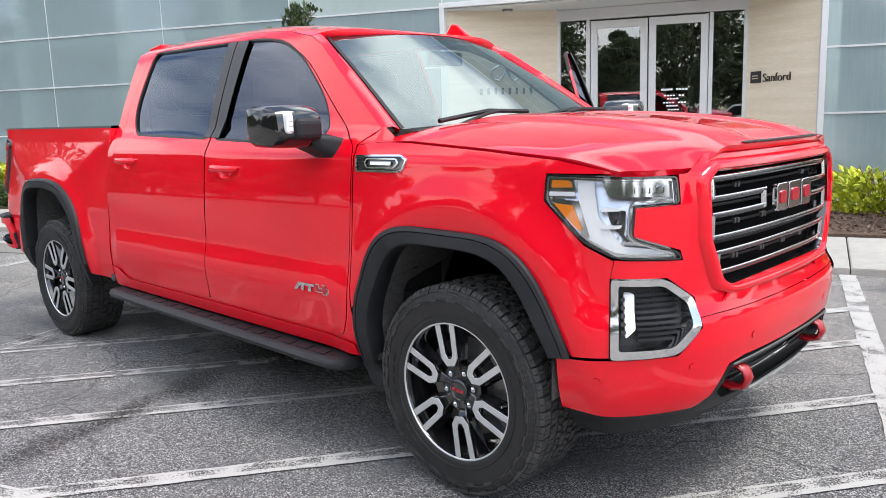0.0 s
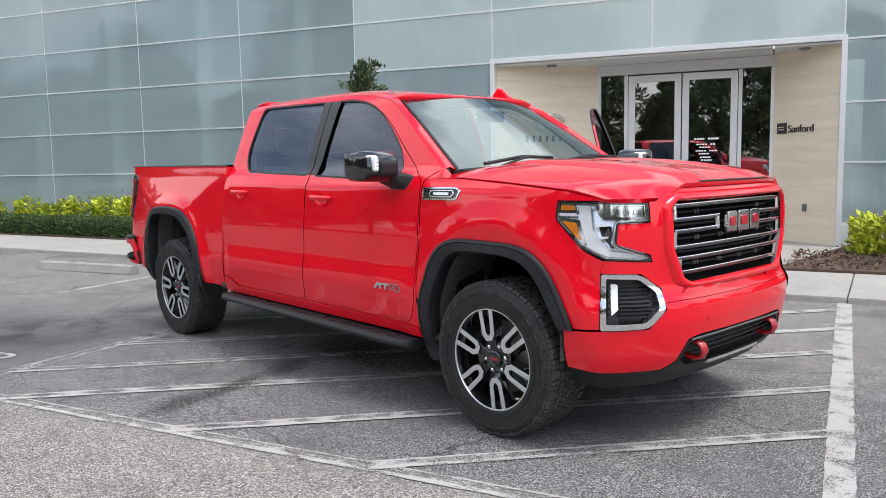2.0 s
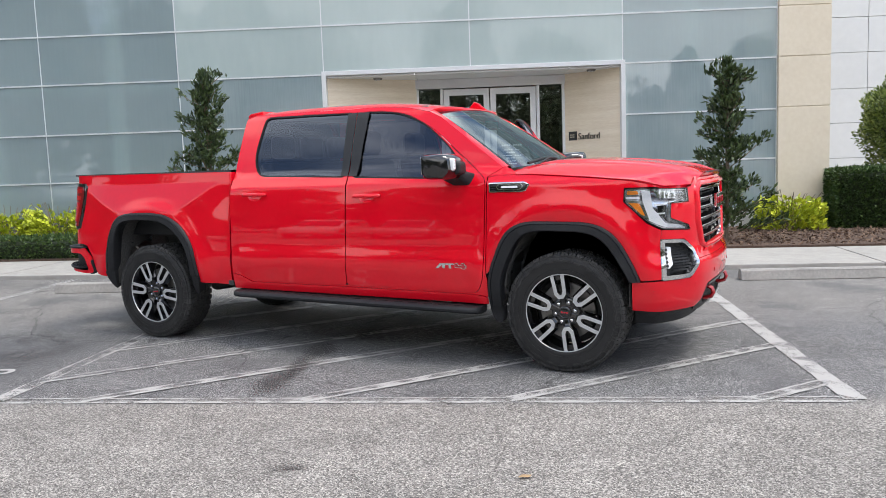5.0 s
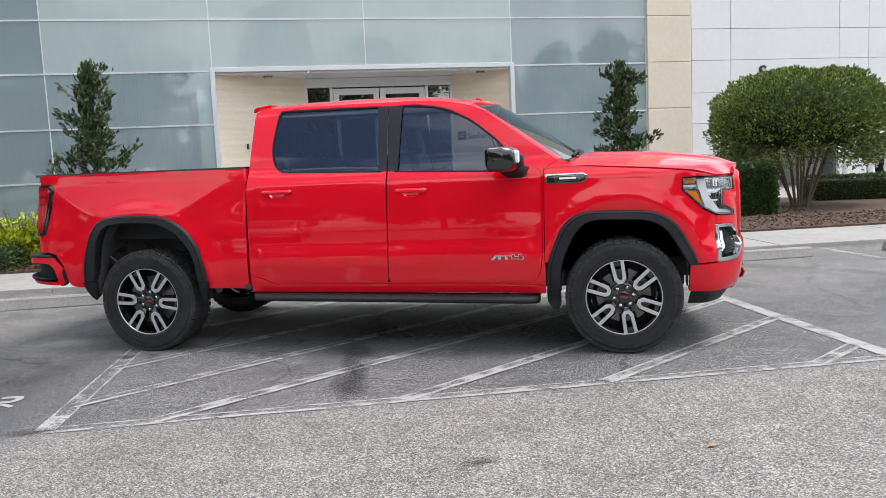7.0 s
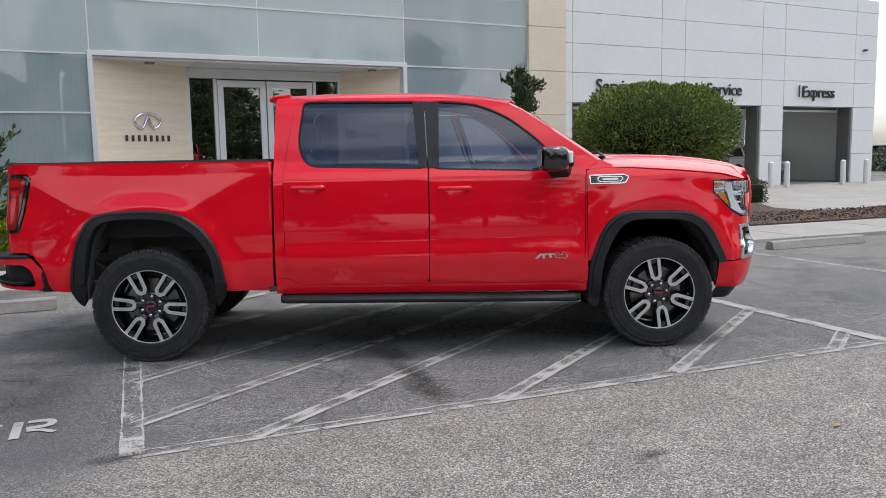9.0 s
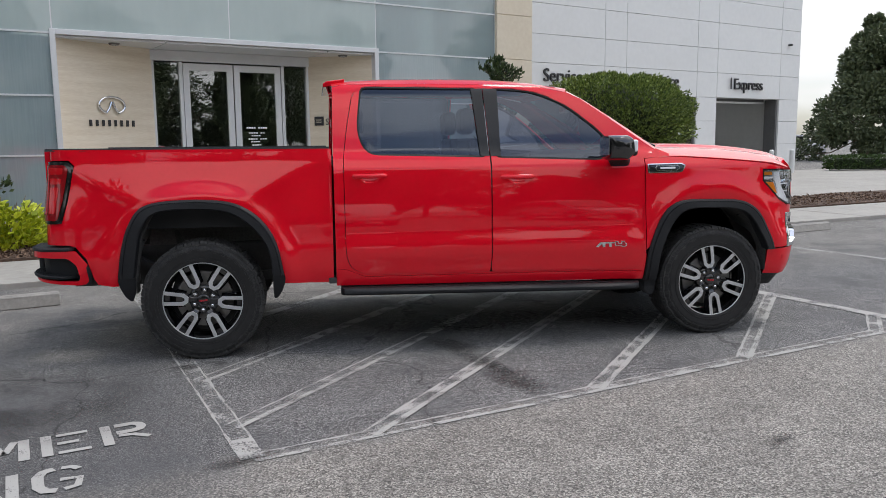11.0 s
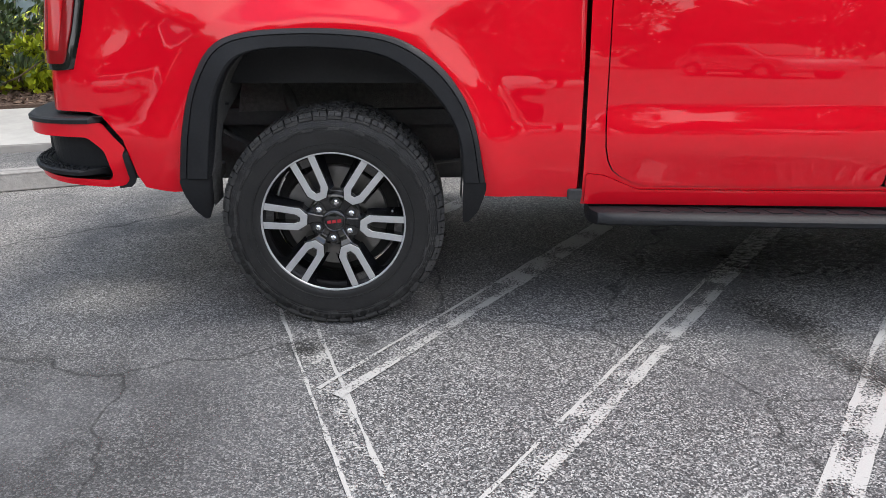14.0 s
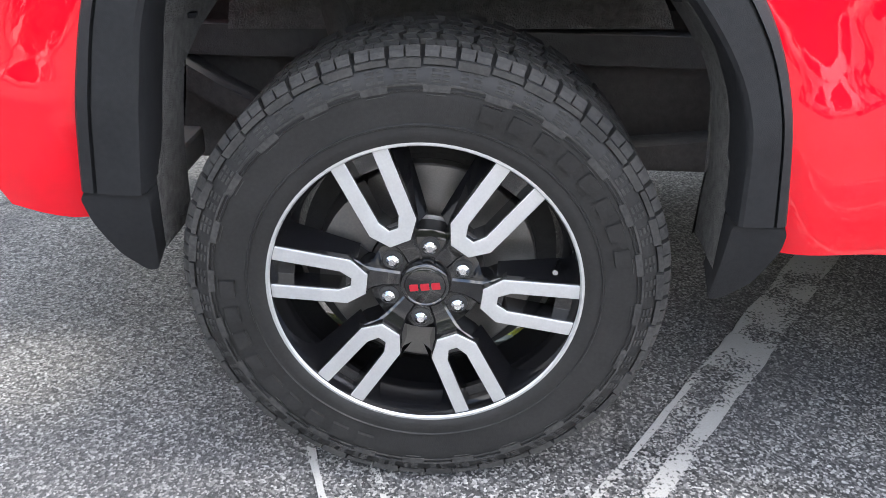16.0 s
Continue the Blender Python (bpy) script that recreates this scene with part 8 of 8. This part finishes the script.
def broad_tree(seed, h, r, cone=False):
    """A broad-crowned tree of many leafy clumps on forked limbs."""
    rng = random.Random(seed)
    t = empty("broad_tree", Matrix.Translation((0, 0, 0)))
    tagged(t, "broad-crowned green tree at the edge of the car park", "tree", "trees round the car park")
    part("trunk", tube([(0, 0, 0), (0.1, 0.05, h * 0.25), (0, 0.1, h * 0.55), (0.05, 0, h * 0.8)], 0.16, 8), M_BARK, t)
    bm, pos = bmesh.new(), []
    for k in range(46):
        a, z = k * 2.399, h * ((0.07 if cone else 0.14) + (0.87 if cone else 0.82) * (k / 45))
        w = r * math.sin(math.pi * min(0.97, 0.25 + 0.75 * (k / 45))) ** 0.7 * rng.uniform(0.55, 1.1)
        if not cone:
            w *= rng.uniform(0.45, 1.2)
        if cone:
            w = r * (1.05 - 0.9 * k / 45) * rng.uniform(0.5, 1.05)
        c0 = Vector((math.cos(a) * w, math.sin(a) * w, z + rng.uniform(-0.5, 0.6)))
        bm = tube([(0, 0, max(h * 0.2, z - w * 0.6)), c0 * 0.55 + Vector((0, 0, z * 0.4)), c0], 0.035, 4, bm=bm)
        cr = r * rng.uniform(0.22, 0.40) * (1 - 0.45 * k / 45 if cone else 1)
        for _ in range(1000 if cone else 340):
            d = Vector((rng.gauss(0, 1), rng.gauss(0, 1), rng.gauss(0, 1))).normalized()
            c = c0 + Vector((d.x, d.y, d.z * 0.75)) * cr * rng.uniform(0.5, 1.08)
            pos.append((*c, *d))
    tagged(part("limbs", bm, M_BARK, t), kind="stuff")
    leaves("foliage", pos, (0.30 if cone else 0.34) * h / 10, (0.19 if cone else 0.20) * h / 10, M_LEAF_T, t, seed, 0.1)
    return t


far_tree = broad_tree(11, 8.2, 3.9, True)
far_tree.matrix_world = Matrix.Translation((34.1, 37.2, 0))
copy_thing(far_tree, pose(42, 32, 0, 0, 0, 60))
copy_thing(far_tree, pose(44, 33, 0, 0, 0, 160))
other_tree = broad_tree(12, 11.0, 4.6)
other_tree.matrix_world = Matrix.Translation((6, -34, 0))
rng_t = random.Random(9)
for k, (x, y) in enumerate(((-34, -30), (-28, -34), (-22, -31), (-16, -33), (-10, -30), (-4, -33), (1, -30), (12, -31), (18, -34), (24, -31), (30, -34), (36, -30), (44, -32), (54, -34), (-44, -24), (-50, -10), (-40, -29), (-46, -18), (-52, -3), (-38, -22), (-54, -16), (62, -22), (62, -6), (60, 10))):
    copy_thing(far_tree if k % 4 == 3 else other_tree, pose(x, y, 0, 0, 0, rng_t.uniform(0, 360)) @ Matrix.Diagonal((rng_t.uniform(0.8, 1.25), rng_t.uniform(0.8, 1.25), rng_t.uniform(0.65, 1.2), 1)))
clipped_hedge("far_hedge", ((22.9, 25.0), (36, 23.4)), 1.0, 0.5, M_LEAF_H, 15, "dark green hedge across the drive", 300, 0.13)

# ---- other cars ----


def suv(paint, label):
    """A plain family car seen far off: body, dark windows, lamps and wheels."""
    c = empty("parked_car")
    tagged(c, label, "car", "parked cars")
    prof = [(-2.2, 0.42), (-2.25, 0.75), (-2.18, 1.02), (1.15, 1.04), (2.05, 0.93), (2.25, 0.72), (2.25, 0.42), (1.85, 0.30), (-1.9, 0.30)]
    part("body", prism(prof, 1.8, 0.09, 3, Matrix.Translation((0, -0.9, 0))), paint, c)
    cab = [(-2.05, 1.02), (-1.75, 1.58), (-1.4, 1.66), (0.1, 1.64), (0.45, 1.55), (1.2, 1.03)]
    part("cabin", prism(cab, 1.55, 0.08, 3, Matrix.Translation((0, -0.775, 0))), paint, c)
    for sg in (-1, 1):
        part("window", prism([(-1.8, 1.10), (-1.6, 1.50), (-0.75, 1.53), (-0.75, 1.10)], 0.02, m=Matrix.Translation((0, sg * 0.785 - 0.01, 0))), M_GLOSSBLACK, c)
        part("window", prism([(-0.68, 1.10), (-0.68, 1.53), (0.1, 1.52), (0.4, 1.42), (0.85, 1.10)], 0.02, m=Matrix.Translation((0, sg * 0.785 - 0.01, 0))), M_GLOSSBLACK, c)
        part("headlamp", box(2.12, sg * 0.62 - 0.2, 0.72, 2.27, sg * 0.62 + 0.2, 0.86, 0.03), M_WHITELED, c)
        part("tail_lamp", box(-2.28, sg * 0.7 - 0.14, 0.85, -2.15, sg * 0.7 + 0.14, 1.05, 0.03), M_TAIL, c)
        part("sill", box(-1.0, sg * 0.90 - 0.02, 0.27, 1.05, sg * 0.90 + 0.02, 0.40, 0.01), M_BLACK, c)
        for x in (-1.35, 1.4):
            part("arch_trim", cyl((x, sg * 0.905, 0.36), (x, sg * 0.72, 0.36), 0.415, n=28), M_BLACK, c)
            w = part("wheel", cyl((x, sg * 0.92, 0.34), (x, sg * 0.70, 0.34), 0.34, n=28), M_RUBBER, c)
            part("rim", cyl((x, sg * 0.925, 0.34), (x, sg * 0.90, 0.34), 0.21, n=24), M_SATIN, w)
    part("windscreen", prism([(0.50, 1.50), (1.12, 1.09), (1.14, 1.11), (0.52, 1.53)], 1.36, m=Matrix.Translation((0.02, -0.68, 0.01))), M_GLOSSBLACK, c)
    return c


M_CARWHITE = mat("white_car_paint", (0.72, 0.73, 0.74), 0.3, 0.0, 0.8, (0.75, 0.76, 0.77), 2.0)
M_CARSILVER = mat("silver_car_paint", (0.40, 0.41, 0.43), 0.3, 0.5, 0.8, (0.44, 0.45, 0.47), 2.0)
car = suv(M_CARWHITE, "white family car standing in a service bay")
car.matrix_world = FM @ Matrix.Translation((25.5, 7.3 + 4.9, 0.035)) @ Matrix.Rotation(radians(180), 4, "Z")
copy_thing(car, FM @ Matrix.Translation((28.35, 7.3 + 5.6, 0.035)) @ Matrix.Rotation(radians(-90), 4, "Z"))
car2 = suv(M_CARSILVER, "silver car parked beyond the building")
car2.matrix_world = pose(33.6, 44.4, 0.0, 0, 0, 12)
for x, y, r, o in ((-9, -17, 75, car), (-6, -17.2, 74, car2), (1.5, -17, 255, car), (8, -17, 76, car2), (14, -17.5, 255, car)):
    copy_thing(o, pose(x, y, 0, 0, 0, r))

# ---- bark chips on the beds ----
M_CHIP = leaf_mat("bark_chip", (0.05, 0.028, 0.02), (0.24, 0.16, 0.11), 0.9)
rng_c = random.Random(21)
chips = []
for _ in range(9000):
    a, b = rng_c.uniform(-0.8, 12.5), rng_c.uniform(1.84, 3.8)
    if rng_c.random() < 0.35:
        b = rng_c.uniform(3.5, 8.0)
        a = rng_c.uniform(-0.3, 5.5)
    p = K(a, b, 0.093)
    chips.append((p.x, p.y, p.z + rng_c.random() * 0.012, rng_c.gauss(0, 1), rng_c.gauss(0, 1), 0.1))
for _ in range(4500):
    p = K(rng_c.uniform(-9.5, -6.1), rng_c.uniform(1.84, 3.6), 0.093)
    chips.append((p.x, p.y, p.z + rng_c.random() * 0.012, rng_c.gauss(0, 1), rng_c.gauss(0, 1), 0.1))
tagged(leaves("bark_chips", chips, 0.07, 0.03, M_CHIP, None, 2, 0.0), "loose brown bark chips on the planting beds", "mulch", kind="stuff")
